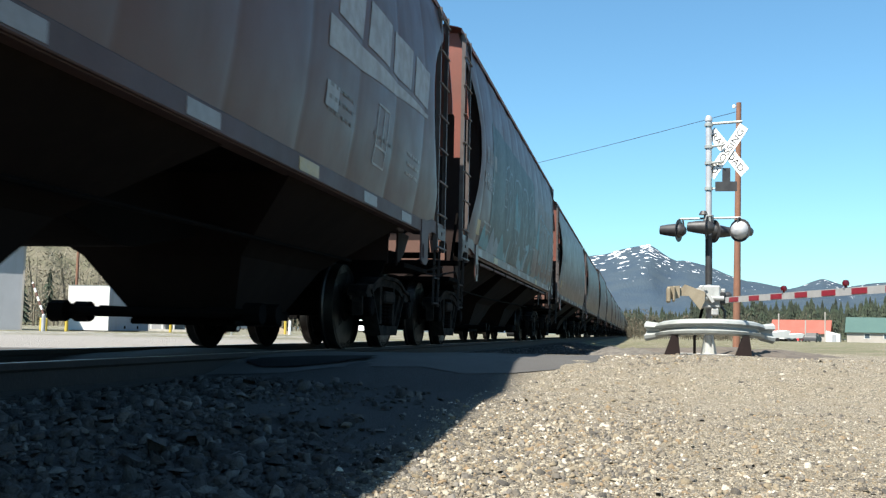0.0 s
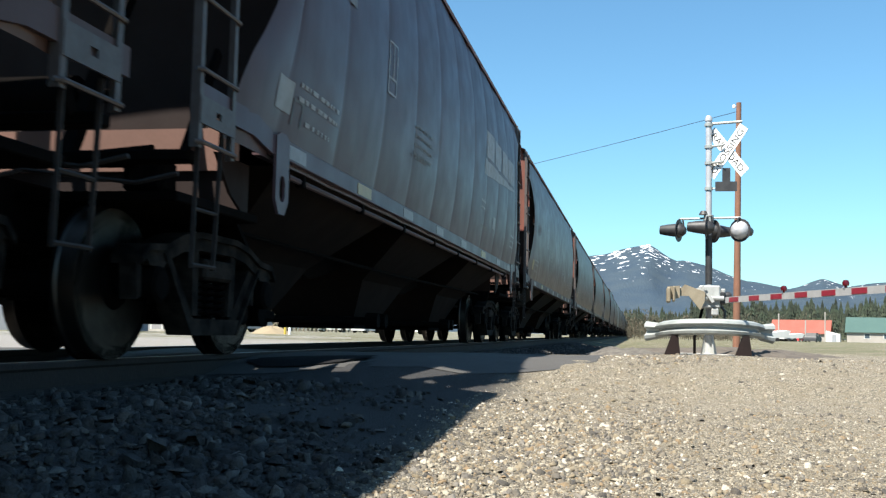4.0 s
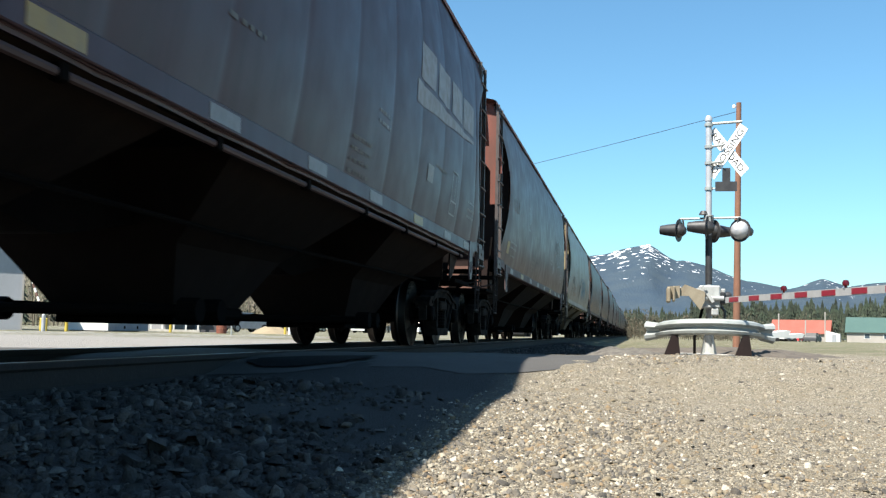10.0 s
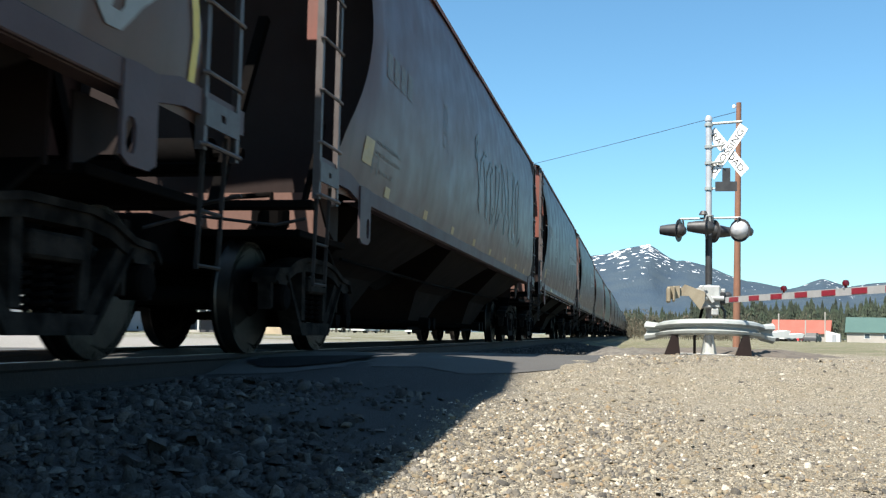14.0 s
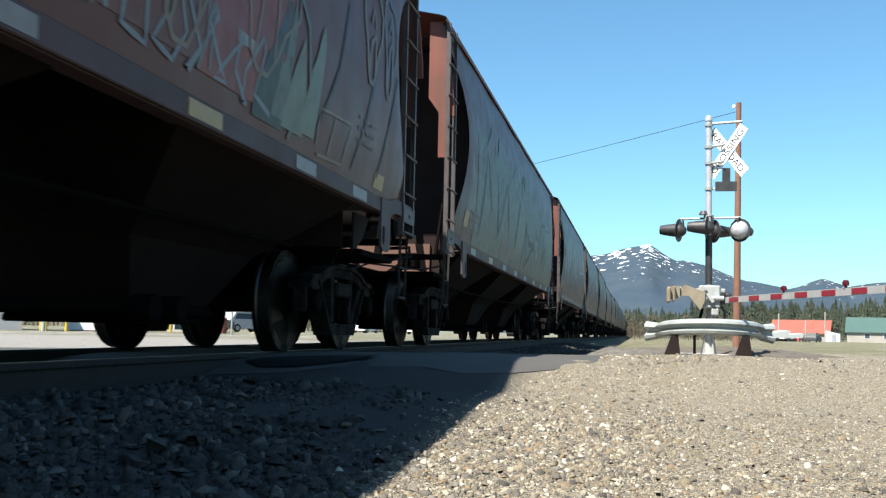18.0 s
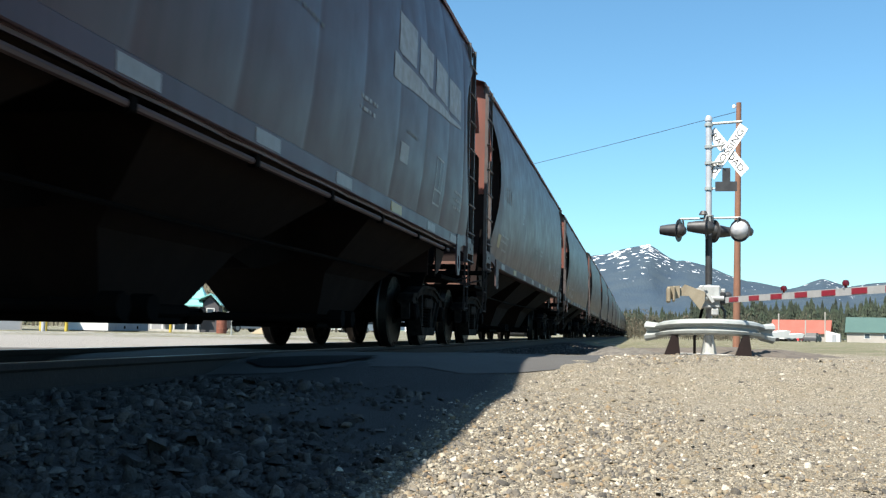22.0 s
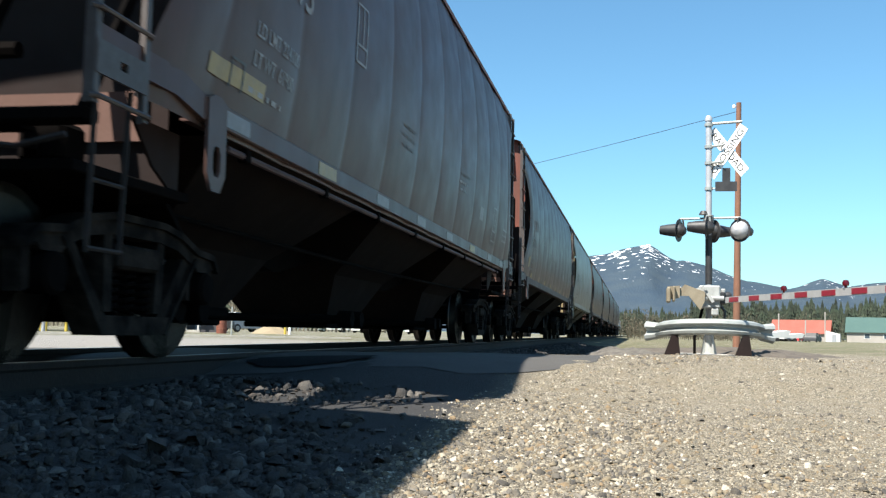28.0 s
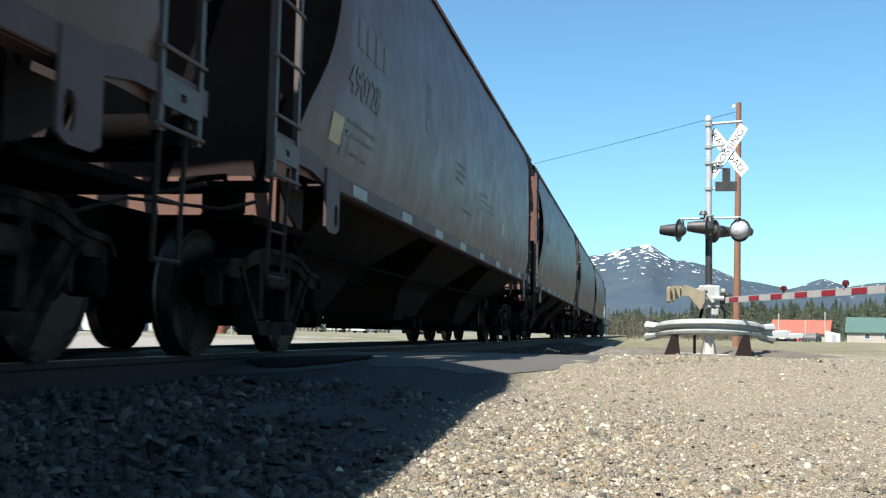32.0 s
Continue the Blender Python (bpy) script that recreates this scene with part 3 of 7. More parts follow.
def side_sheet(style, s):
    ys = []
    if style == "rib":
        step, offs = 0.98, (-0.075, -0.055, 0.055, 0.075)
        ys = sorted({round(k * step + o, 4) for k in range(-8, 9) for o in offs if abs(k * step + o) < (7.62 + EXT)} | {-(7.62 + EXT), (7.62 + EXT)})
    else:
        step = 1.325 if style == "seam" else 1.59
        offs = (0.0, 0.03, 0.09, 0.2, 0.4, 0.6, 0.8, 0.91, 0.97) if style == "seam" else (0, 0.25, 0.5, 0.75)
        ys = sorted({round((k + o) * step, 4) for k in range(-7, 7) for o in offs if abs((k + o) * step) < (7.62 + EXT)} | {-(7.62 + EXT), (7.62 + EXT)})
    zs = [1.37 + (4.33 + RISE - 1.37) * i / 16 for i in range(17)]
    rows = []
    for y in ys:
        row = []
        for z in zs:
            w = smooth_step(6.4 + EXT, 7.62 + EXT, abs(y))
            yy = y + (w if y > 0 else -w) * (end_cut(z) - 0.22)
            row.append((s * (side_x(style, y, z) - 0.03 * smooth_step(7.45, 7.62, abs(y) - EXT)), yy, z))
        rows.append(row)
    if s > 0:
        rows.reverse()
    return Build().grid(rows)


def end_sheet(s):
    """Upright end wall set back under the roof."""
    prof = [(6.68 + EXT, 1.62, 1.40), (6.66 + EXT, 2.3, 1.5), (6.66 + EXT, 3.1, 1.5), (6.68 + EXT, 3.8, 1.48), (6.74 + EXT, 4.33 + RISE, 1.4)]
    rows = [[(x * k / 4, s * y, z) for k in range(-4, 5)] for y, z, x in prof]
    return Build().grid(rows if s < 0 else rows[::-1])


def end_foot(s, pale):
    """Plain foot of the end wall above the truck, cut to its sunlit band."""
    y0, y1 = sorted((s * (6.69 + EXT), s * (6.72 + EXT)))
    w = 1.04 if pale else 0.98
    return Build().box(-w, w, y0, y1, 1.33 if RISE > 0 else 1.0, 1.64 if pale or RISE > 0 else 1.48)


def slope_sheet(s):
    """Sheet drawn in below the end wall's foot to the outer hopper."""
    y = lambda v: s * (v + EXT)
    return Build().prism([(y(6.3), 0.72), (y(6.72), 1.02), (y(6.69), 1.04), (y(6.27), 0.74)], "x", -1.1, 1.1)


def end_deck(s):
    """Deck over the truck."""
    y0, y1 = sorted((s * (6.73 + EXT), s * (8.01 + EXT)))
    return Build().cbox(-1.3, 1.3, y0, y1, 0.94, 1.0, 0.008)


def end_frame(s):
    """Sheet behind and round the foot of the end wall, dark for the shade there."""
    y0, y1 = sorted((s * (6.655 + EXT), s * (6.68 + EXT)))
    return Build().box(-1.12, 1.12, y0, y1, 0.98, 1.64)


def end_gusset(s, e):
    """Three-cornered plate from the sill's end in to the wall's foot."""
    y = lambda v: e * (v + EXT)
    return Build().prism([(y(6.72), 0.96), (y(7.05), 1.12), (y(7.3), 1.36), (y(6.72), 1.36)], "x", min(s * 1.20, s * 1.22), max(s * 1.20, s * 1.22))


def corner_plate(s, e):
    """Upright plate that closes the upper corner of the body's end, with a strip that runs on down from it."""
    y = 8.14 + EXT
    top, out = 4.33 + RISE, []
    for i in range(9):
        z = 3.05 + RISE + (top - 3.05 - RISE) * i / 8
        out.append((s * (half_width(z) - 0.03), z))
    out += [(s * 1.22, top), (s * 1.22, 3.3 + RISE), (s * 1.36, 3.1 + RISE), (s * 1.36, 2.5 + RISE), (s * 1.46, 2.5 + RISE), (s * 1.46, 3.05 + RISE)]
    return Build().prism(out if s > 0 else out[::-1], "y", min(e * y, e * (y + 0.03)), max(e * y, e * (y + 0.03)))


def roof():
    pts = [(1.46, 4.30), (1.47, 4.345), (1.40, 4.375), (0.95, 4.47), (0.4, 4.53), (0, 4.545)]
    sec = [(x, z + RISE) for x, z in pts + [(-x, z) for x, z in reversed(pts[:-1])]]
    return Build().grid([[(x, y, z) for x, z in sec] for y in (-8.33 - EXT, -5, 0, 5, 8.33 + EXT)])


def hopper_bay(yc, wide):
    """One funnel: steep slopes from the sill down to a small outlet."""
    rows = []
    for z, x, h in ((1.38, 1.42, wide), (0.80, 0.72, 1.06), (0.35, 0.50, 0.62)):
        rows.append([(x, yc - h, z), (x, yc + h, z), (-x, yc + h, z), (-x, yc - h, z), (x, yc - h, z)])
    return Build().grid(rows)


def outlet_gate(yc):
    b = Build()
    b.cbox(-0.54, 0.54, yc - 0.68, yc + 0.68, 0.28, 0.37, 0.02)
    b.cbox(-0.5, 0.5, yc - 0.6, yc + 0.6, 0.22, 0.28, 0.015)
    for x in (-0.46, 0.46):
        b.box(x - 0.03, x + 0.03, yc - 1.15, yc + 0.6, 0.30, 0.37)
    for y in (yc - 0.74, yc - 1.12):
        b.pipe([(-0.9, y, 0.32), (0.9, y, 0.32)], 0.04, 8)
        for s in (-1, 1):
            b.pipe([(s * 0.80, y, 0.32), (s * 0.95, y, 0.32)], 0.09, 8)
    for x in (-0.45, 0.45):
        b.beam((x, yc + 0.64, 0.38), (x, yc + 1.0, 0.82), 0.05, 0.05)
    return b


def ladder_stile(x, y, d):
    """Angle iron from the sill to the roof; d: how far its flange reaches along the car."""
    k = 1 if x > 0 else -1
    x1, x2 = x - k * 0.055, x - k * 0.01
    z0, z1 = 1.22, 4.3 + RISE
    return Build().prism([(x, y), (x, y + d), (x2, y + d), (x2, y + d * 0.2), (x1, y + d * 0.2), (x1, y)], "z", z0, z1)


def ladder_bracket(x, ya, yb):
    """Pierced plate at the ladder's foot."""
    c, h = 0.5 * (ya + yb), 0.5 * abs(yb - ya) - 0.01
    z0, z1 = 1.36, 1.52
    hole = [(c + 0.05 * math.cos(a), 1.44 + 0.03 * math.sin(a)) for a in (0.785, 2.356, 3.927, 5.498)]
    return Build().frame_prism([(c + h, z1), (c - h, z1), (c - h, z0), (c + h, z0)], hole, "x", x - 0.008, x + 0.006)


def sill_end(s, e, low):
    """Beam that carries the sill on from the lifting plate to the ladder's foot."""
    y = lambda v: e * (v + EXT)
    x = s * 1.47
    return Build().prism([(y(6.99), low), (y(7.35), low + 0.06), (y(8.2), low + 0.06), (y(8.2), low + 0.21), (y(7.3), low + 0.21), (y(6.99), low + 0.145)], "x", min(x, x + s * 0.03), max(x, x + s * 0.03))


def sill_step(x, ya, yb):
    """Hanging step: two flat bars with two treads."""
    c, h = 0.5 * (ya + yb), 0.16
    b = Build()
    for k in (-1, 1):
        b.beam((x, c + k * h, 1.36), (x - 0.02, c + k * (h - 0.01), 0.54), 0.026, 0.010, up=(0, 1, 0))
    for z in (0.88, 0.56):
        b.pipe([(x - 0.012, c - h, z), (x - 0.012, c + h, z)], 0.012, 6)
    return b


def side_frame(s):
    """Cast truck side: arched top chord, two struts down to the spring seat, jaws over the bearings, raised flanges."""
    x0, x1 = s * 0.95, s * 1.10
    lo, hi = min(x0, x1), max(x0, x1)
    b = Build()
    top = [(-1.10, 0.60), (-1.02, 0.68), (-0.78, 0.70), (-0.55, 0.78), (-0.3, 0.82), (0.3, 0.82), (0.55, 0.78), (0.78, 0.70), (1.02, 0.68), (1.10, 0.60), (1.02, 0.585), (0.76, 0.60), (0.52, 0.68), (0.28, 0.71), (-0.28, 0.71), (-0.52, 0.68), (-0.76, 0.60), (-1.02, 0.585)]
    b.prism(top, "x", lo, hi)
    rim = [(y, z + (0.012 if i < 10 else 0.0)) for i, (y, z) in enumerate(top[:10])] + [(y, z - 0.03) for y, z in reversed(top[:10])]
    b.prism(rim, "x", min(s * 0.92, s * 1.125), max(s * 0.92, s * 1.125))
    for k in (-1, 1):
        b.prism([(k * 0.80, 0.64), (k * 0.66, 0.66), (k * 0.30, 0.26), (k * 0.38, 0.17)], "x", lo + 0.02, hi - 0.02)
        b.prism([(k * 0.80, 0.65), (k * 0.765, 0.65), (k * 0.35, 0.16), (k * 0.38, 0.15)], "x", lo - 0.015, hi + 0.015)
        b.prism([(k * 0.36, 0.72), (k * 0.27, 0.72), (k * 0.25, 0.28), (k * 0.34, 0.28)], "x", lo + 0.01, hi - 0.01)
        b.prism([(k * 1.10, 0.62), (k * 1.03, 0.62), (k * 1.02, 0.38), (k * 1.07, 0.36)], "x", lo + 0.02, hi - 0.02)
        b.prism([(k * 0.76, 0.62), (k * 0.70, 0.62), (k * 0.71, 0.38), (k * 0.75, 0.37)], "x", lo + 0.02, hi - 0.02)
        b.prism([(k * 1.02, 0.60), (k * 0.76, 0.60), (k * 0.80, 0.565), (k * 0.98, 0.565)], "x", lo - 0.01, hi + 0.01)
    b.prism([(-0.42, 0.26), (0.42, 0.26), (0.34, 0.15), (-0.34, 0.15)], "x", lo - 0.01, hi + 0.01)
    b.cbox(lo - 0.02, hi + 0.03, -0.24, 0.24, 0.52, 0.66, 0.02)
    return b


def bearing(s, y):
    return Build().lathe([(0.0, 0.0), (0.08, 0.0), (0.105, 0.02), (0.11, 0.16), (0.09, 0.18), (0.0, 0.185)] if s > 0 else [(0.0, -0.185), (0.09, -0.18), (0.11, -0.16), (0.105, -0.02), (0.08, 0.0), (0.0, 0.0)], "x", (s * 0.97, y, 0.457), 14)


def springs(s):
    pts = [(s * 1.02 + 0.055 * math.cos(a), 0.055 * math.sin(a), 0.27 + 0.22 * a / (10 * math.pi)) for a in (i * math.pi / 4 for i in range(41))]
    return Build().pipe(pts, 0.014, 5)


def wheelset():
    """Axle with two wheels, about its own centre: dark dished plates and shiny treads."""
    b, t = Build(), Build()
    b.pipe([(-1.0, 0, 0), (1.0, 0, 0)], 0.08, 12)
    for s in (-1, 1):
        prof = [(0.13, 0.66), (0.15, 0.70), (0.36, 0.73), (0.40, 0.69), (0.478, 0.69), (0.482, 0.705), (0.475, 0.72)]
        b.lathe([(r, s * h) for r, h in prof], "x", n=40)
        prof = [(0.457, 0.835), (0.40, 0.835), (0.375, 0.775), (0.30, 0.755), (0.17, 0.82), (0.14, 0.86), (0.13, 0.86)]
        b.lathe([(r, s * h) for r, h in prof], "x", n=40)
        t.lathe([(r, s * h) for r, h in ((0.475, 0.72), (0.461, 0.735), (0.457, 0.835))], "x", n=40)
        for k in range(3):
            a = k * 2.094
            b.pipe([(s * 0.955, 0.05 * math.cos(a), 0.05 * math.sin(a)), (s * 1.0, 0.05 * math.cos(a), 0.05 * math.sin(a))], 0.012, 6)
    return b, t


WHEELS = []


def build_truck(car, yc):
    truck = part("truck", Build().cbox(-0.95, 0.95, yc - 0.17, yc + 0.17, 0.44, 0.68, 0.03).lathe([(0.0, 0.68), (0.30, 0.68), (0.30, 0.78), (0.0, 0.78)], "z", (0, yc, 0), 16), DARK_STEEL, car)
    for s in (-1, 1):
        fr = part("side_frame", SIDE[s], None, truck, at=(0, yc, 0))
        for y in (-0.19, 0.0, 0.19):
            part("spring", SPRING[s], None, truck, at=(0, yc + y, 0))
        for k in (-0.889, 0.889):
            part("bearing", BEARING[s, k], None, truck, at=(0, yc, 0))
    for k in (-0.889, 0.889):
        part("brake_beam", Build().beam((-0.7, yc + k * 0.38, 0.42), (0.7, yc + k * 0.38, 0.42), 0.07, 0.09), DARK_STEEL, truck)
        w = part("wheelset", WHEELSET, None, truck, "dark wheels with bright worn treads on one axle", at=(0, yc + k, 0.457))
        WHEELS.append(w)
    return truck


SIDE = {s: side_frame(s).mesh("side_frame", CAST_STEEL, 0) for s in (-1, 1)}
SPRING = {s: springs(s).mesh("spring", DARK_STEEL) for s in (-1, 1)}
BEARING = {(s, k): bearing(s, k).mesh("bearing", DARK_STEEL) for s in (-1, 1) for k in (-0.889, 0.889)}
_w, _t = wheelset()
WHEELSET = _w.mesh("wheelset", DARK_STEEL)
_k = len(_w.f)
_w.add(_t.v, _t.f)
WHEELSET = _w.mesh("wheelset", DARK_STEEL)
WHEELSET.materials.append(WHEEL_TREAD)
WHEELSET.polygons.foreach_set("material_index", [0] * _k + [1] * (len(_w.f) - _k))


def jacking_pad(s, e, low, tongue):
    """Pierced plate that hangs at the end of the side sill."""
    y0, x = e * (6.84 + EXT), s * 1.495
    t = low + 0.14
    if tongue:
        out = [(y0 - 0.13, t), (y0 - 0.13, low - 0.30), (y0 - 0.06, low - 0.40), (y0 + 0.06, low - 0.40), (y0 + 0.13, low - 0.30), (y0 + 0.13, t), (y0 + 0.05, t + 0.03), (y0 - 0.05, t + 0.03)]
        c, r = y0, 0.055
    else:
        out = [(y0 - 0.18, t), (y0 - 0.18, low - 0.33), (y0 - 0.10, low - 0.37), (y0 + 0.10, low - 0.37), (y0 + 0.18, low - 0.33), (y0 + 0.18, t), (y0 + 0.06, t + 0.01), (y0 - 0.06, t + 0.01)]
        c, r = y0 - e * 0.09, 0.05
    z = low - 0.22
    inn = [(c - r, z + 0.05), (c - r, z - 0.05), (c - r * 0.5, z - 0.09), (c + r * 0.5, z - 0.09), (c + r, z - 0.05), (c + r, z + 0.05), (c + r * 0.5, z + 0.09), (c - r * 0.5, z + 0.09)]
    return Build().frame_prism(out, inn, "x", min(x, x + s * 0.022), max(x, x + s * 0.022))


def corner_casting(s, e):
    """Block that ends the side sill of a pale car."""
    y = lambda v: e * (v + EXT)
    x = s * 1.42
    return Build().prism([(y(6.98), 1.36), (y(7.2), 1.40), (y(7.24), 1.72), (y(7.12), 1.78), (y(6.98), 1.74)], "x", min(x, x + s * 0.09), max(x, x + s * 0.09))


def foot_bracket(s, e):
    """Beam at the ladder's foot, with a pierced tongue for lifting."""
    y = lambda v: e * (v + EXT)
    x0, x1 = min(s * 1.46, s * 1.50), max(s * 1.46, s * 1.50)
    b = Build().prism([(y(7.42), 1.14), (y(8.16), 1.18), (y(8.16), 1.30), (y(7.6), 1.34), (y(7.42), 1.28)], "x", x0, x1)
    out = [(y(7.36), 1.26), (y(7.33), 0.92), (y(7.37), 0.84), (y(7.45), 0.84), (y(7.49), 0.92), (y(7.50), 1.26)]
    inn = [(y(7.40), 1.04), (y(7.385), 0.98), (y(7.40), 0.92), (y(7.43), 0.92), (y(7.445), 0.98), (y(7.43), 1.04)]
    return b.frame_prism(out, inn, "x", x0 - 0.004, x1 + 0.004)


def hopper_car(style, paint, length):
    """A three-bay covered hopper, its centre at the rail's top."""
    global EXT, RISE
    tall = length < 17.5
    EXT, RISE = length / 2 - 8.8, 0.2 if tall else 0.0
    low = 1.395 if tall else 1.355
    mat = PAINT[paint]
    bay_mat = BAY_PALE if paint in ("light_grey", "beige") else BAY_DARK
    end_mat = END_CREAM if paint in ("light_grey", "beige") else END_RED
    pale_car = paint in ("light_grey", "beige")
    sill_mat = mat if tall or pale_car else SILL_MAT
    tone = {"brown": "brown", "red_brown": "red-brown", "grey_brown": "grey-brown", "grey": "grey", "beige": "beige", "light_grey": "pale grey"}[paint]
    kind = {"seam": "panelled", "rib": "ribbed", "smooth": "smooth-sided"}[style]
    car = thing("hopper_car", "dusty %s %s covered hopper car rolling on the rails" % (tone, kind), "train car", "cars of the train")
    for s in (1, -1):
        part("side_sheet", side_sheet(style, s), mat, car, smooth=30)
        x = s * 1.47
        sill = part("side_sill", Build().cbox(min(x, x + s * 0.035), max(x, x + s * 0.035), -7.0 - EXT, 7.0 + EXT, low, low + 0.145, 0.008).box(min(x - s * 0.12, x), max(x - s * 0.12, x), -7.0 - EXT, 7.0 + EXT, low - 0.005, low + 0.01), sill_mat, car, "scuffed sill along the side")
        for e in (-1, 1):
            if pale_car:
                part("corner_casting", corner_casting(s, e), END_CREAM, car, "dusty cream corner block at the sill's end")
            else:
                part("jacking_pad", jacking_pad(s, e, low, tall), sill_mat, car, "pierced lifting plate")
    part("roof", roof(), end_mat, car)
    part("running_board", Build().box(-0.42, 0.42, -8.3 - EXT, 8.3 + EXT, 4.66 + RISE, 4.69 + RISE).box(-0.4, 0.4, -8.0 - EXT, -7.94 - EXT, 4.5 + RISE, 4.66 + RISE).box(-0.4, 0.4, 7.94 + EXT, 8.0 + EXT, 4.5 + RISE, 4.66 + RISE), RUNG_MAT, car)
    for y in (-5.8, -1.95, 1.95, 5.8):
        part("hatch_cover", Build().cbox(0.5, 1.05, y - 1.7, y + 1.7, 4.44 + RISE, 4.58 + RISE, 0.04), mat, car)
    for e in (-1, 1):
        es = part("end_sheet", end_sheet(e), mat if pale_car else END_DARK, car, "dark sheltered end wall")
        # Drawn-in sheet in near-black steel, its shade put into the colour.
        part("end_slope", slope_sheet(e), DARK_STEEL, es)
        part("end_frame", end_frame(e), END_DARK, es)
        part("end_deck", end_deck(e), DARK_STEEL, car, "grimy black deck over the truck, darkened for shade")
        part("end_foot", end_foot(e, pale_car), END_CREAM if pale_car else END_PINK, es, "cream foot of the end wall, in its sunlit tone" if pale_car else "pinkish foot of the end wall, in its sunlit tone")
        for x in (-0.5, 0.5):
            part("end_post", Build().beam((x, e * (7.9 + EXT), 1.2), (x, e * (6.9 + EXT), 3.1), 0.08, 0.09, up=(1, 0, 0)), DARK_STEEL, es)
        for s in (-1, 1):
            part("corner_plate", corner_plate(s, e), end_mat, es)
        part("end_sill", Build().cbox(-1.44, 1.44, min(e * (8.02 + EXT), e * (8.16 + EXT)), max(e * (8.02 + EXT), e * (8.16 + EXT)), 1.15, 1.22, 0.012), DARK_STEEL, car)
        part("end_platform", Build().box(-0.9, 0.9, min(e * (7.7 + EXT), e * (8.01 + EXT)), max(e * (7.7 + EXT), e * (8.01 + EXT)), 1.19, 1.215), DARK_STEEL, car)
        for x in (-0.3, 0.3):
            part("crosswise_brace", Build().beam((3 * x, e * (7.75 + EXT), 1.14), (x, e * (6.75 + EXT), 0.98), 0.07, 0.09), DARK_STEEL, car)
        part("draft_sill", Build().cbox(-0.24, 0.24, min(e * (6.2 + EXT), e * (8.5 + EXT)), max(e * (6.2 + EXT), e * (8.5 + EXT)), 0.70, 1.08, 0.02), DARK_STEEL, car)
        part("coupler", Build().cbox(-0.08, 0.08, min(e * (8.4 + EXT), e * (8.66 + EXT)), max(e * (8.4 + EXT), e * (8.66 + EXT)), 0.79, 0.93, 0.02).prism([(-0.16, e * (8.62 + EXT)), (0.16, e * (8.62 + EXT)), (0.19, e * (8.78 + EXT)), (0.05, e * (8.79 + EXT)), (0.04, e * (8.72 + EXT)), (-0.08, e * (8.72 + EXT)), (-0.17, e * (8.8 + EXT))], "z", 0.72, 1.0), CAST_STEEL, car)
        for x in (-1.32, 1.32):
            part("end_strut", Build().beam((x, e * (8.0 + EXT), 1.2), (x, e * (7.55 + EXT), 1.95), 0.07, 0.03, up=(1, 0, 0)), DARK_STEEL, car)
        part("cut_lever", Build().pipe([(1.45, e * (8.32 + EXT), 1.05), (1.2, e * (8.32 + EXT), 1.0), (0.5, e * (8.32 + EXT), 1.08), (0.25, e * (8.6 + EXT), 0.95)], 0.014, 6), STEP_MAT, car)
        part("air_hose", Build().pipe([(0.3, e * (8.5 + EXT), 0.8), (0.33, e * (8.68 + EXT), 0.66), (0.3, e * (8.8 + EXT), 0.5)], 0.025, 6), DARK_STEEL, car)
        for s in (1, -1):
            ya, yb = (7.58 + EXT, 8.10 + EXT) if e > 0 else (-7.70 - EXT, -8.22 - EXT)
            lad = part("ladder", ladder_bracket(s * 1.515, ya, yb), RUNG_MAT, car, "worn steel ladder")
            part("stile", ladder_stile(s * 1.515, ya, e * 0.05), RUNG_MAT, lad)
            part("stile", ladder_stile(s * 1.515, yb, -e * 0.05), RUNG_MAT, lad)
            if s > 0:
                for i in range(8):
                    z = 1.25 + i * 0.415
                    part("rung", Build().pipe([(s * 1.50, ya - e * 0.02, z), (s * 1.53, ya + e * 0.01, z), (s * 1.53, yb - e * 0.01, z), (s * 1.50, yb + e * 0.02, z)], 0.013, 6), RUNG_MAT, lad)
            if pale_car:
                part("foot_bracket", foot_bracket(s, e), mat, car, "pierced bracket below the ladder")
            else:
                part("sill_end", sill_end(s, e, low), sill_mat, car)
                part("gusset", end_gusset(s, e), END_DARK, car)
            part("sill_step", sill_step(s * 1.47, ya, yb), STEP_MAT, car)
            part("grab_iron", Build().pipe([(s * 1.43, e * (8.14 + EXT), 4.15 + RISE), (s * 1.44, e * (8.16 + EXT), 4.3 + RISE), (s * 1.3, e * (7.7 + EXT), 4.42 + RISE)], 0.014, 6), RUNG_MAT, car)
        build_truck(car, e * ((6.95 if e < 0 and not pale_car else 6.82) + EXT))
    part("brake_wheel", Build().lathe([(0.26, -0.015), (0.28, 0.0), (0.26, 0.015)], "y", (-0.6, 8.02 + EXT, 2.9), 20).beam((-0.85, 8.0 + EXT, 2.9), (-0.35, 8.0 + EXT, 2.9), 0.03, 0.03).beam((-0.6, 8.0 + EXT, 2.65), (-0.6, 8.0 + EXT, 3.15), 0.03, 0.03, up=(1, 0, 0)), RUNG_MAT, car)
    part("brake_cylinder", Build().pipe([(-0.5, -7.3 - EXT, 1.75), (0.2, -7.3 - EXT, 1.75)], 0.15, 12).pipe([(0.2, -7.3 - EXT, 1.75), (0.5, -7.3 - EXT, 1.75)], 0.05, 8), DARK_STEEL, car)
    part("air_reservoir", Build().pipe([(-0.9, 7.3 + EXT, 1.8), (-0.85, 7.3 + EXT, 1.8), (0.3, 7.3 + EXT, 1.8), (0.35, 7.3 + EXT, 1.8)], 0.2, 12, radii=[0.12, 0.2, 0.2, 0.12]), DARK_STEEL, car)
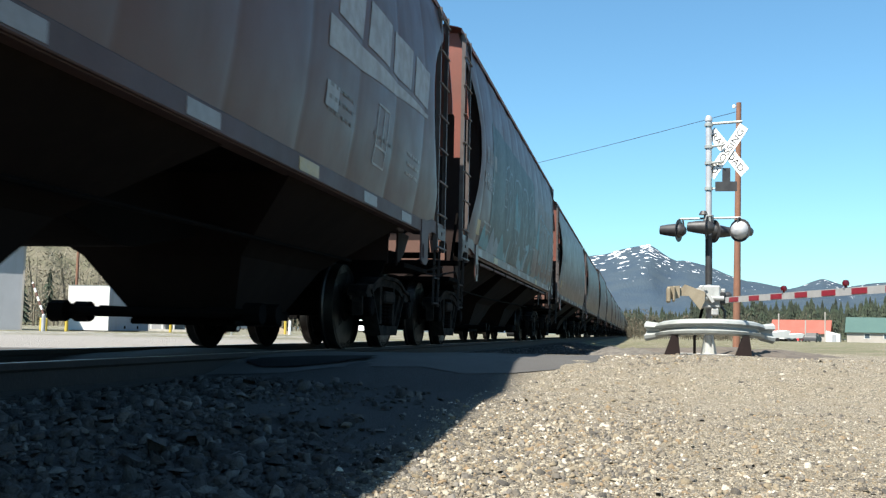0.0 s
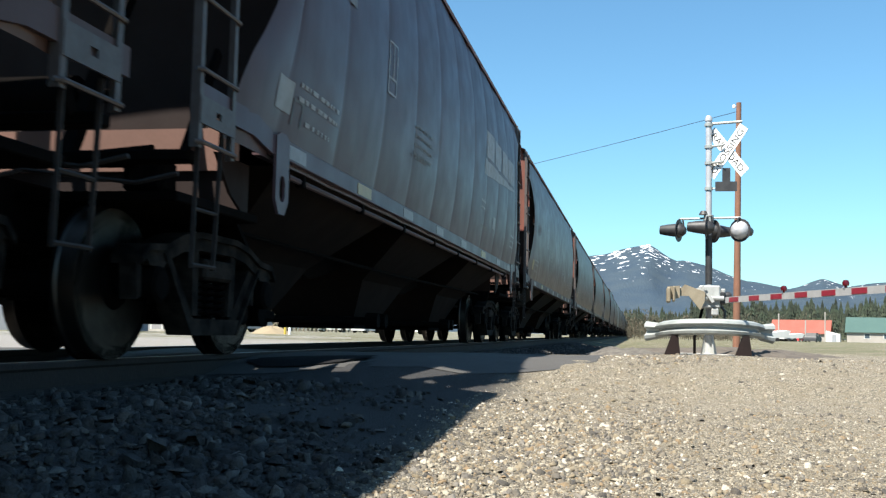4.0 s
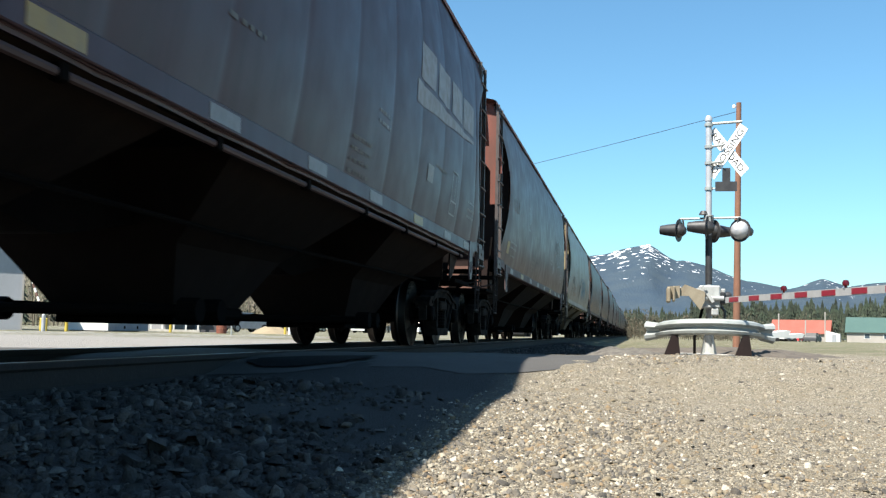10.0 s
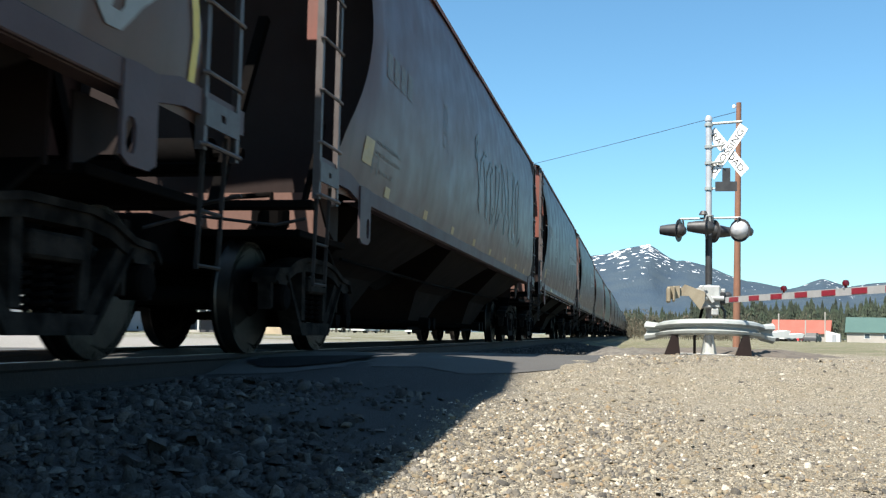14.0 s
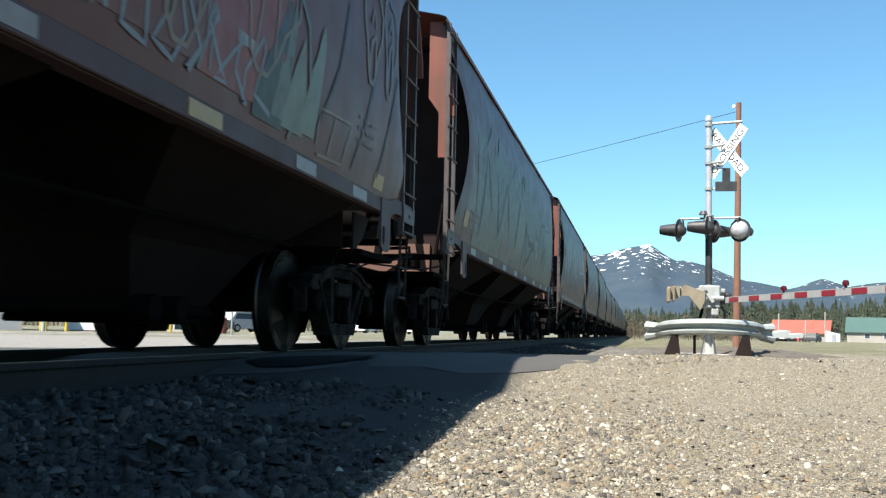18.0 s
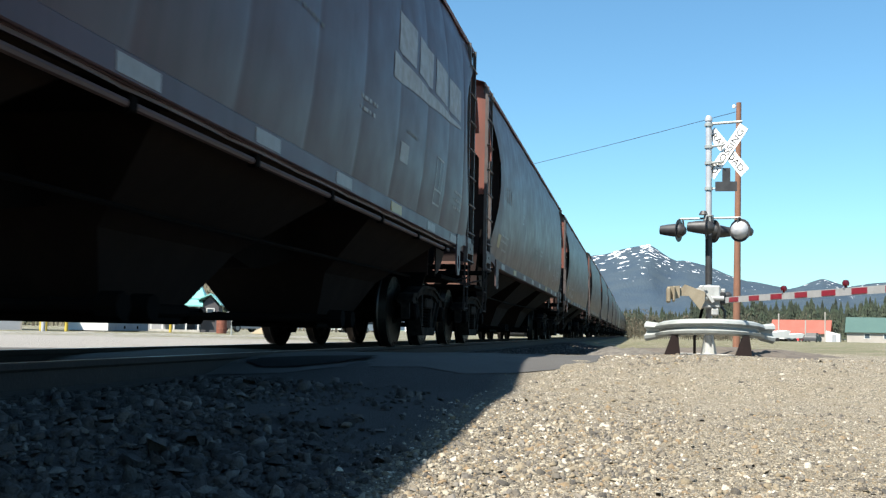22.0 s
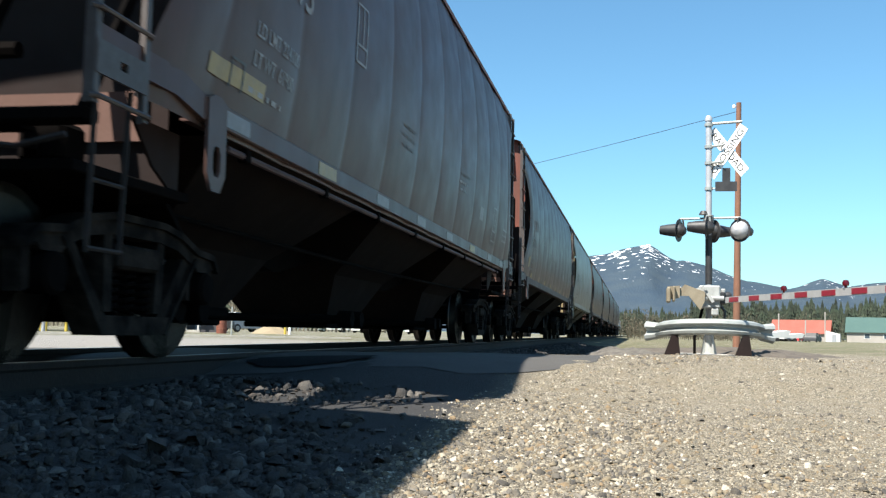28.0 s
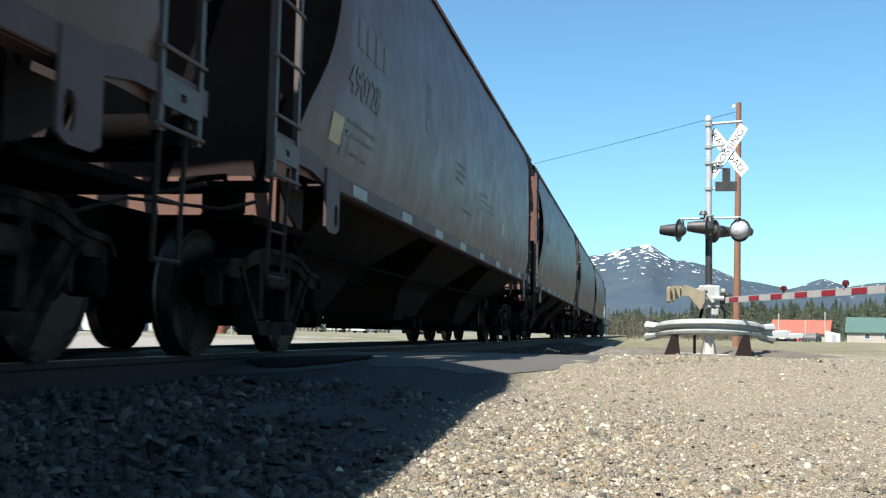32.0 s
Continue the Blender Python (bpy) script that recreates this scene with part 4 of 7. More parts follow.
    part("brake_valve", Build().cbox(0.7, 0.98, -7.58 - EXT, -7.34 - EXT, 1.06, 1.28, 0.03).pipe([(0.84, -7.45 - EXT, 1.28), (0.84, -7.45 - EXT, 1.36), (0.4, -7.3 - EXT, 1.36)], 0.025, 8), DARK_STEEL, car, "grimy brake valve with its pipes, darkened for shade")
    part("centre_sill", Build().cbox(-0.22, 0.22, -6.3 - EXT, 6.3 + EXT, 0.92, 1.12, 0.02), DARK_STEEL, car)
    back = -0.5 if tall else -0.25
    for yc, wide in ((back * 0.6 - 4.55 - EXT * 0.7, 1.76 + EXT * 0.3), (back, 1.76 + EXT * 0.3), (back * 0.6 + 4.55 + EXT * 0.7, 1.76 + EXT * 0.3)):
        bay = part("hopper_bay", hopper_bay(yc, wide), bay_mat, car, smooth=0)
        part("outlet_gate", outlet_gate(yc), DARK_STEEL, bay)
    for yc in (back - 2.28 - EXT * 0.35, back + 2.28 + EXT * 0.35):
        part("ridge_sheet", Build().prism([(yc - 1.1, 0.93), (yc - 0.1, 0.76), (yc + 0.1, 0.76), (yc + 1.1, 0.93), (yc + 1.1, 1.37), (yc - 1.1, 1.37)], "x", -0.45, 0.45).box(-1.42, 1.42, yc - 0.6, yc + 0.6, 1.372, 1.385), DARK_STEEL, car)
    if tall or pale_car:
        pipe = part("train_line_pipe", Build().pipe([(1.43, -6.5 - EXT, 1.315), (1.43, 6.5 + EXT, 1.315)], 0.024, 8), END_CREAM if pale_car else SILL_MAT, car, "pale pipe along the sill's foot")
        for k in range(8):
            y = -5.95 + 1.7 * k
            part("pipe_clamp", Build().cbox(1.395, 1.462, y - 0.04, y + 0.04, 1.275, 1.36, 0.008), DARK_STEEL, pipe)
    part("brake_rod", Build().pipe([(0.95, -6.0, 0.93), (0.95, -1.0, 0.90), (0.95, 6.0, 0.94)], 0.018, 6), DARK_STEEL, car)
    return car


# ---- marks on the sides ----
def on_side(style, y, z, lift=0.006):
    return (side_x(style, y, z) + lift, y, z)


def ribbon(b, style, pts, width, lift=0.006):
    """A painted stroke along points (y, z) of the near side."""
    fine = []
    for (a, p), (c, q) in zip(pts, pts[1:]):
        n = max(1, int(math.hypot(c - a, q - p) / 0.12))
        fine += [(a + (c - a) * i / n, p + (q - p) * i / n) for i in range(n)]
    fine.append(pts[-1])
    v = []
    for i, (y, z) in enumerate(fine):
        p, q = fine[max(i - 1, 0)], fine[min(i + 1, len(fine) - 1)]
        dy, dz = q[0] - p[0], q[1] - p[1]
        d = math.hypot(dy, dz) or 1.0
        oy, oz = -dz / d * width / 2, dy / d * width / 2
        v += [on_side(style, y + oy, z + oz, lift), on_side(style, y - oy, z - oz, lift)]
    b.add(v, [(2 * i, 2 * i + 1, 2 * i + 3, 2 * i + 2) for i in range(len(fine) - 1)])


def patch(b, style, y0, y1, z0, z1, lift=0.005, lean=0.0):
    ny, nz = max(1, int((y1 - y0) / 0.15)), max(1, int((z1 - z0) / 0.15))
    b.grid([[on_side(style, y0 + (y1 - y0) * i / ny + lean * j / nz, z0 + (z1 - z0) * j / nz, lift) for j in range(nz + 1)] for i in range(ny + 1)][::-1])


def emblem(car, style, y, z, mat, size=1.0):
    """Railway's mark: a row of plain leaning blocks over a long wedge."""
    b = Build()
    n = 28
    b.add([on_side(style, y - 0.2 * size + 3.75 * size * q, zz, 0.005) for q in (k / n for k in range(n + 1)) for zz in (z - (0.26 - 0.22 * q) * size, z)], [(2 * k, 2 * k + 2, 2 * k + 3, 2 * k + 1) for k in range(n)])
    bar = part("emblem", b, mat, car, "faded painted mark")
    for i in range(4):
        b = Build()
        patch(b, style, y + i * 0.92 * size, y + (i * 0.92 + 0.76) * size, z + 0.06 * size, z + 0.5 * size, lean=0.1)
        part("emblem_block", b, mat, bar)


def text_mesh(words, height, bold=0.0):
    cu = bpy.data.curves.new("words", "FONT")
    cu.body, cu.size, cu.offset = words, height * 1.4, bold
    ob = bpy.data.objects.new("words", cu)
    scene.collection.objects.link(ob)
    me = bpy.data.meshes.new_from_object(ob.evaluated_get(bpy.context.evaluated_depsgraph_get()))
    v = [tuple(p.co) for p in me.vertices]
    f = [tuple(p.vertices) for p in me.polygons]
    bpy.data.objects.remove(ob)
    bpy.data.curves.remove(cu)
    bpy.data.meshes.remove(me)
    return v, f


def lettering(car, style, words, y, z, height, mat, stretch=0.8, lift=0.007):
    v, f = text_mesh(words, height, 0.004 if height > 0.2 else 0.0015)
    tagged(part("lettering", Build().add([on_side(style, y + p[0] * stretch, z + p[1], lift) for p in v], f), mat, car, smooth=0), kind="stuff")


def sill_words(car, words, y0, y1, height, mat):
    """Painted words along the side sill."""
    v, f = text_mesh(words, height, 0.003)
    low, wide = 1.395 if RISE > 0 else 1.355, max(p[0] for p in v)
    tagged(part("sill_writing", Build().add([(1.512, y0 + p[0] / wide * (y1 - y0), low + 0.022 + p[1]) for p in v], f), mat, car, smooth=0), kind="stuff")


def sill_bars(car, y0, y1, height, mat, seed):
    """Painted names along the side sill, as plain bars."""
    r = random.Random(seed)
    low, b, y = 1.395 if RISE > 0 else 1.355, Build(), y0
    while y < y1:
        w = r.uniform(0.045, 0.075)
        b.box(1.5085, 1.512, y, y + w, low + 0.02 + r.uniform(0, 0.015), low + 0.02 + height * r.uniform(0.85, 1.0))
        y += w + r.uniform(0.02, 0.035)
    tagged(part("sill_writing", b, mat, car), kind="stuff")


def bars(car, style, y, z, rows, mat, seed, length=0.6):
    """Small unreadable stencils."""
    r = random.Random(seed)
    b = Build()
    for i in range(rows):
        a = y
        while a < y + length:
            w = r.uniform(0.03, 0.13)
            patch(b, style, a, min(a + w, y + length), z - i * 0.10, z - i * 0.10 + 0.034)
            a += w + r.uniform(0.02, 0.07)
    tagged(part("stencil", b, mat, car), kind="stuff")


def panel_box(car, style, y, z, w, h, mat):
    b = Build()
    for pts in ([(y, z), (y + w, z), (y + w, z + h), (y, z + h), (y, z)], [(y, z + h * 0.3), (y + w, z + h * 0.3)], [(y + w * 0.55, z + h * 0.3), (y + w * 0.55, z + h)]):
        ribbon(b, style, pts, 0.022)
    part("inspection_stencil", b, mat, car)


def scribble(car, style, y0, y1, z0, z1, colour, seed, width=0.05, turns=9):
    """A thin sprayed line that loops like handwriting."""
    r = random.Random(seed)
    b = Build()
    pts = []
    for i in range(turns * 6):
        u = i / (turns * 6 - 1)
        y = y0 + (y1 - y0) * u + 0.35 * (y1 - y0) / turns * math.sin(i * 1.9 + r.random())
        z = z0 + (z1 - z0) * (0.5 + 0.48 * math.sin(i * 1.05 + r.uniform(-0.6, 0.6)))
        pts.append((min(max(y, -7.8), 7.8), z))
    ribbon(b, style, pts, width, 0.008)
    part("spray_writing", b, SPRAY[colour], car)


def strokes(car, style, colour, width, *lines, lift=0.008):
    """Sprayed strokes along given points."""
    for pts in lines:
        b = Build()
        ribbon(b, style, list(pts), width, lift)
        part("spray_writing", b, SPRAY[colour], car)


def outline_letters(car, style, y0, y1, z0, z1, count, colour, width, seed, edgy=False):
    """Tall hollow letter-like shapes in outline, side by side."""
    r = random.Random(seed)
    step, h = (y1 - y0) / count, z1 - z0
    b = Build()
    for k in range(count):
        a = y0 + k * step
        w = step * r.uniform(0.8, 1.05)
        top, low = z1 - r.uniform(0, 0.15) * h, z0 + r.uniform(0, 0.15) * h
        pts, n = [], 6 if edgy else 14
        for i in range(n + 1):
            t = i / n * 6.283
            q = 0.55 if edgy and i % 2 else 0.5
            bump = q + (0.1 * math.sin(3 * t + r.random()) if not edgy else r.uniform(-0.12, 0.12))
            pts.append((a + w * (0.5 + bump * math.cos(t) * (0.85 + 0.2 * math.sin(t))), (top + low) / 2 + (top - low) * min(0.5, bump) * math.sin(t)))
        pts[-1] = pts[0]
        ribbon(b, style, pts, width, 0.009)
        m = low + (top - low) * r.uniform(0.35, 0.6)
        ribbon(b, style, [(a + w * 0.35, low + 0.05 * h), (a + w * 0.4, m), (a + w * 0.62, m + 0.1 * h), (a + w * 0.66, low + 0.08 * h)], width, 0.009)
        if r.random() < 0.6:
            ribbon(b, style, [(a + w * 0.4, m + 0.18 * h), (a + w * 0.55, m + 0.3 * h), (a + w * 0.62, m + 0.16 * h)], width, 0.009)
    tagged(part("spray_outline", b, SPRAY[colour], car), kind="stuff")


def camouflage(car, style, y0, y1, z0, z1, colours, seed, size=0.5):
    """Patchwork of sharp-cornered sprayed shapes."""
    r = random.Random(seed)
    builds = {c: Build() for c in colours}
    y, k = y0, 0
    while y < y1:
        w = size * r.uniform(0.6, 1.5)
        b = builds[r.choice(colours)]
        lo, hi = z0 + r.uniform(-0.02, 0.06), z0 + (z1 - z0) * r.uniform(0.35, 1.0)
        peak = r.uniform(0.2, 0.8)
        n = 6
        rows = []
        for i in range(n + 1):
            u = i / n
            top = lo + (hi - lo) * max(0.12, 1 - abs(u - peak) / max(peak, 1 - peak) * r.uniform(0.7, 1.0))
            rows.append([on_side(style, y + u * w, lo + (top - lo) * j / 3, 0.0075 + 0.0004 * (k % 5)) for j in range(4)])
        b.grid(rows[::-1])
        y += w * r.uniform(0.55, 0.95)
        k += 1
    for c, b in builds.items():
        tagged(part("spray_fill", b, SPRAY[c], car), kind="stuff")


def spray_piece(car, style, y0, y1, z0, z1, letters, fills, outline, seed, edge=0.07):
    """A large sprayed piece: filled angular shapes with outlines and inner strokes."""
    r = random.Random(seed)
    step = (y1 - y0) / letters
    for k in range(letters):
        line = Build()
        a, c = y0 + k * step, y0 + (k + 1) * step
        h0, h1 = z0 + r.uniform(0, 0.15) * (z1 - z0), z1 - r.uniform(0, 0.2) * (z1 - z0)
        lean = r.uniform(-0.2, 0.25) * step
        col = fills[k % len(fills)]
        n = 9
        left = [(a + lean * j / n + r.uniform(-0.09, 0.05) * step, h0 + (h1 - h0) * j / n) for j in range(n + 1)]
        right = [(c + lean * j / n + r.uniform(-0.05, 0.09) * step, h0 + (h1 - h0) * j / n) for j in range(n + 1)]
        m = 8
        fill = part("spray_fill", Build().grid([[on_side(style, p[0] + (q[0] - p[0]) * i / m, p[1], 0.005 + 0.0007 * (k % 3)) for p, q in zip(left, right)] for i in range(m + 1)][::-1]), SPRAY[col], car)
        ribbon(line, style, left, edge, 0.009)
        ribbon(line, style, right, edge, 0.009)
        ribbon(line, style, [left[-1], right[-1]], edge, 0.009)
        for _ in range(3):
            y, z = r.uniform(a, c), r.uniform(h0, h1)
            ribbon(line, style, [(y, z), (y + r.uniform(-0.5, 0.5) * step, z + r.uniform(0.2, 0.5) * (h1 - h0)), (y + r.uniform(-0.3, 0.6) * step, min(h1, z + r.uniform(0.3, 0.7) * (h1 - h0)))], edge * 0.8, 0.009)
        tagged(part("spray_outline", line, SPRAY[outline], fill), kind="stuff")


def common_marks(car, style, pale, i, number=None, load=None):
    """Number, load lines, stickers and small stencils."""
    mat = STENCIL_DARK if pale else STENCIL_FAINT if i in (13, 16, 17, 30, 31) else STENCIL_WORN if i in (12, 25, 27) else STENCIL
    tall = RISE > 0
    y, z = -6.3 if i in (11, 28) else -6.72 - EXT, 2.5 if tall else 2.2
    v = 0.0 if tall else 0.1
    r = random.Random(100 + i)
    if number and i in (11, 28):
        lettering(car, style, number, -5.72 if i == 11 else -6.4, 2.14 if i == 11 else 2.38, 0.3, mat, 0.85)
    elif number:
        lettering(car, style, number, y + (6 - len(number)) * 0.265, z, 0.26, mat, 0.98)
    for k in range(0 if pale else 4):
        b = Build()
        patch(b, style, y + 0.2 + k * 0.30, y + 0.42 + k * 0.30, z + 0.42, z + 0.68)
        part("emblem_block", b, STENCIL_FAINT if i in (30, 13, 31, 16, 17) else STENCIL_WORN, car)
    if load:
        lettering(car, style, load[0], y + 0.3, 2.06 - v * 0.3, 0.10, mat, 0.9)
        lettering(car, style, load[1], y + 0.3, 1.87 - v * 0.3, 0.10, mat, 0.9)
    else:
        bars(car, style, y + 0.1, 1.95, 2, mat, i, 0.95)
    bars(car, style, y + 0.3, 1.70, 1, mat, i + 20, 0.6)
    if not pale:
        b = Build()
        if i == 26:
            patch(b, style, -6.75, -5.9, 1.68, 1.80)
        else:
            patch(b, style, y - 0.32, y - 0.02, 1.72, 1.95)
        part("sticker", b, REFLECT_YELLOW if i % 4 or i == 12 else SILL_WHITE, car)
    b = Build()
    for pts in ([(y + 0.02, 1.66), (y + 0.02, 1.84), (y + 0.2, 1.84), (y + 0.2, 1.66)],):
        ribbon(b, style, pts, 0.025)
    part("placard_holder", b, STENCIL_DARK, car)
    panel_box(car, style, -3.95, 2.5, 0.26, 0.5, mat)
    if i % 3 != 1:
        panel_box(car, style, 4.6, 1.75, 0.42, 0.55, mat)
    bars(car, style, 5.9, 2.05, 3, mat, i + 90, 0.6)
    bars(car, style, 1.2 + r.uniform(-1, 1), 2.25, 2, mat, i + 30, 0.5)
    b = Build()
    yy = r.uniform(2.6, 3.6)
    patch(b, style, yy, yy + 0.32, 1.95, 2.15)
    part("placard", b, SILL_WHITE, car)


# nearer end's coupling, and what each car looks like: style, paint, number, mark, sprayed work
TRAIN = [
    ("seam", "brown", "", "white", "none"),
    ("seam", "brown", "496615", "white", "teal"),
    ("smooth", "brown", "", "", "scrawl_teal"),
    ("seam", "brown", "07", "white", "scrawl_white"),
    ("seam", "grey", "", "white", "none"),
    ("smooth", "brown", "", "", "none"),
    ("smooth", "brown", "", "", "writing"),
    ("smooth", "brown", "60525", "white", "scrawl_mint"),
    ("seam", "brown", "", "white", "none"),
    ("seam", "grey", "", "white", "none"),
    ("smooth", "brown", "", "", "scrawl_white"),
    ("smooth", "light_grey", "486176", "", "blue"),
    ("seam", "grey_brown", "472696", "", "white"),
    ("smooth", "brown", "", "", "outline"),
    ("seam", "grey", "", "white", "none"),
    ("seam", "grey", "", "white", "none"),
    ("smooth", "red_brown", "", "", "red"),
    ("smooth", "grey_brown", "", "", "mint"),
    ("seam", "grey", "", "white", "none"),
    ("seam", "grey", "498357", "white", "none"),
    ("seam", "grey", "", "white", "none"),
    ("smooth", "brown", "", "", "none"),
    ("smooth", "brown", "", "", "lines"),
    ("seam", "brown", "32", "white", "none"),
    ("seam", "grey", "", "white", "none"),
    ("seam", "grey", "", "white", "none"),
    ("seam", "grey_brown", "775", "", "none"),
    ("seam", "grey_brown", "475822", "", "none"),
    ("smooth", "light_grey", "202112", "", "none"),
    ("smooth", "brown", "483162", "white", "none"),
    ("smooth", "brown", "490728", "", "none"),
    ("smooth", "grey_brown", "", "", "none"),
    ("seam", "brown", "", "", "none"),
    ("smooth", "brown", "", "", "none"),
]
LOADS = {3: ("LD LMT 223700", "LT WT  62300"), 7: ("LD LMT 223500", "LT WT  63500"), 23: ("LD LMT 223500", "LT WT  62500"), 26: ("LD LMT 224100", "LT WT  61900")}
# couplings ahead of the first car and behind each car, along the track at the start
COUPLINGS = [-4.75, 13.39, 30.58, 49.84, 67.48, 84.33, 103.02, 121.41, 139.92, 158.54, 176.0, 194.53, 212.49, 231.6, 249.56, 267.49, 284.55, 302.58, 322.39, 340.21, 357.29, 373.83, 392.75, 411.39, 429.77, 446.52, 463.87, 481.42, 499.81, 517.36, 534.95, 553.51, 571.57, 589.6, 607.62]
SHORT = (1, 4, 9, 14, 15, 18, 19, 20, 23, 24, 25, 26)
MOVERS = []


def rolled(t):
    """How far the train has rolled."""
    return 15.508 * t + 0.043007 * t * t - 0.00033631 * t ** 3


def reflectors(car, i, style):
    """Strips along the side sill, or small yellow ones on the sheet just above it."""
    low = 1.395 if RISE > 0 else 1.355
    for k, y in enumerate((-6.6, -4.15, -1.6, -0.8, 1.0, 1.92, 4.6, 6.7) if i == 6 else (-6.3, -4.4, -2.6, -0.8, 1.0, 2.9, 4.7, 6.2)):
        b = Build()
        if i in (27, 13):
            patch(b, style, y - 0.1, y + 0.1, low + 0.17, low + 0.27)
        else:
            b.box(1.505, 1.509, y - 0.23, y + 0.23, low + 0.02, low + 0.12)
        part("reflector", b, REFLECT_YELLOW if i in (27, 13) or k in (1, 5) and i not in (29, 30) else SILL_WHITE, car)


def mark_car(car, i, style, paint, number, mark, art):
    pale = paint in ("light_grey", "beige")
    if not pale and i != 12:
        reflectors(car, i, style)
    common_marks(car, style, pale, i, number, LOADS.get(i))
    if mark:
        emblem(car, style, 2.45 if RISE > 0 else 3.2, 2.95 if RISE > 0 else 2.66, STENCIL_FAINT if i in (2, 7, 29) else STENCIL if i in (0, 4, 9, 14, 15, 18, 19, 20, 24) else STENCIL_WORN, 1.0)
    if art == "teal":
        b = Build()
        patch(b, style, -5.6, 1.5, 1.62, 3.7, lift=0.005)
        part("spray_fill", b, SPRAY["dark_teal"], car)
        camouflage(car, style, -6.4, 1.4, 1.52, 2.05, ["teal", "cyan", "pale_blue", "dark_teal", "teal"], 11, 0.6)
        camouflage(car, style, 1.0, 6.9, 1.52, 1.78, ["pale_blue", "beige", "teal"], 13, 0.35)
        camouflage(car, style, -3.6, 1.9, 2.2, 3.2, ["teal", "dark_teal", "dark_teal"], 17, 0.6)
        outline_letters(car, style, -4.0, 1.6, 1.95, 3.5, 4, "pale_blue", 0.045, 14)
        outline_letters(car, style, 2.6, 6.7, 1.75, 3.2, 4, "cyan", 0.04, 15)
        outline_letters(car, style, 2.9, 6.2, 1.9, 3.0, 4, "white", 0.03, 16)
        outline_letters(car, style, 1.35, 1.75, 2.2, 2.5, 2, "white", 0.022, 18)
        strokes(car, style, "pale_blue", 0.05, ((-0.2, 2.4), (-0.35, 1.9), (-0.55, 1.56)), ((-2.0, 2.1), (-2.05, 1.56)), ((-1.7, 1.95), (-1.7, 1.56)), ((-2.35, 2.0), (-2.55, 1.58)))
        strokes(car, style, "cyan", 0.12, ((0.38, 2.4), (0.35, 2.05), (0.0, 1.8), (-0.3, 1.64)), ((-0.1, 2.05), (0.3, 2.1)))
        strokes(car, style, "beige", 0.09, ((0.6, 1.98), (0.45, 1.75), (0.34, 1.56)))
        strokes(car, style, "white", 0.025, ((1.9, 2.75), (1.75, 2.2), (1.45, 1.6)), ((1.6, 1.56), (1.45, 1.66), (1.6, 1.75), (1.68, 1.62), (1.6, 1.56)))
    elif art == "scrawl_teal":
        scribble(car, style, 4.6, 6.2, 2.3, 3.4, "teal", 8, 0.06, 5)
    elif art == "scrawl_white":
        scribble(car, style, 3.4, 5.6, 2.2, 3.0, "white", i, 0.05, 5)
    elif art == "scrawl_mint":
        strokes(car, style, "white", 0.035, ((0.55, 1.72), (0.62, 2.1), (0.68, 2.45)), ((0.25, 2.36), (0.5, 2.46), (0.8, 2.47), (1.0, 2.4)), lift=0.008)
        strokes(car, style, "white", 0.035, ((1.3, 1.7), (1.5, 2.1), (1.62, 2.45)), ((1.25, 2.35), (1.5, 2.46), (1.8, 2.46), (1.95, 2.36)), ((0.1, 1.52), (0.1, 1.75)), ((0.42, 1.5), (0.42, 1.62)), ((0.95, 1.5), (0.95, 1.63)))
        scribble(car, style, 0.3, 0.6, 2.1, 2.35, "beige", 5, 0.04, 3)
    elif art == "writing":
        sill_bars(car, -6.3, -5.4, 0.1, STENCIL, 61)
        sill_bars(car, -5.25, -4.6, 0.1, STENCIL, 62)
        sill_words(car, "SANE", -3.84, -3.28, 0.085, STENCIL)
        sill_words(car, "RB/UOB", -2.79, -2.0, 0.08, STENCIL_WORN)
        sill_words(car, "ICH OQB", 2.19, 2.96, 0.1, STENCIL)
        scribble(car, style, 3.27, 3.85, 1.53, 1.62, "white", 29, 0.02, 4)
        sill_words(car, "HENCE KNJ RB", 4.91, 6.38, 0.08, STENCIL)
        strokes(car, style, "grey", 0.022, ((5.02, 1.72), (5.42, 2.02), (5.8, 2.1), (5.95, 1.92)), ((5.32, 1.93), (5.2, 1.56), (5.62, 1.57), (5.75, 1.88)), ((5.42, 1.62), (5.45, 1.83), (5.58, 1.84), (5.57, 1.63)), ((5.9, 1.95), (6.2, 1.86), (6.6, 1.9), (7.0, 1.84)), ((3.06, 1.55), (3.2, 1.62), (3.7, 1.6), (4.2, 1.58)))
        outline_letters(car, style, 5.5, 7.2, 2.02, 2.32, 7, "white", 0.022, 33, True)
        outline_letters(car, style, -5.5, -4.5, 1.65, 2.05, 3, "grey", 0.025, 35, True)
        scribble(car, style, -4.4, -2.75, 1.72, 2.05, "black", 36, 0.045, 6)
        scribble(car, style, -2.4, -1.5, 1.8, 2.0, "grey", 37, 0.025, 5)
        strokes(car, style, "grey", 0.06, ((-0.5, 2.6), (-0.52, 2.0)), ((-0.2, 2.5), (-0.1, 1.95), (0.2, 2.4)), ((0.9, 3.0), (0.4, 2.0)), ((1.15, 2.9), (0.95, 1.62)))
    elif art == "blue":
        outline_letters(car, style, 0.3, 3.6, 1.7, 2.75, 4, "blue", 0.05, 41)
        outline_letters(car, style, 0.5, 3.4, 1.8, 2.6, 4, "cyan", 0.07, 44)
        strokes(car, style, "black", 0.16, ((-1.45, 1.72), (-1.15, 2.0), (-0.6, 2.3), (-0.1, 2.62)), ((-1.4, 1.8), (-1.2, 2.1), (-1.25, 2.3)), ((-0.62, 2.62), (-0.5, 2.84)))
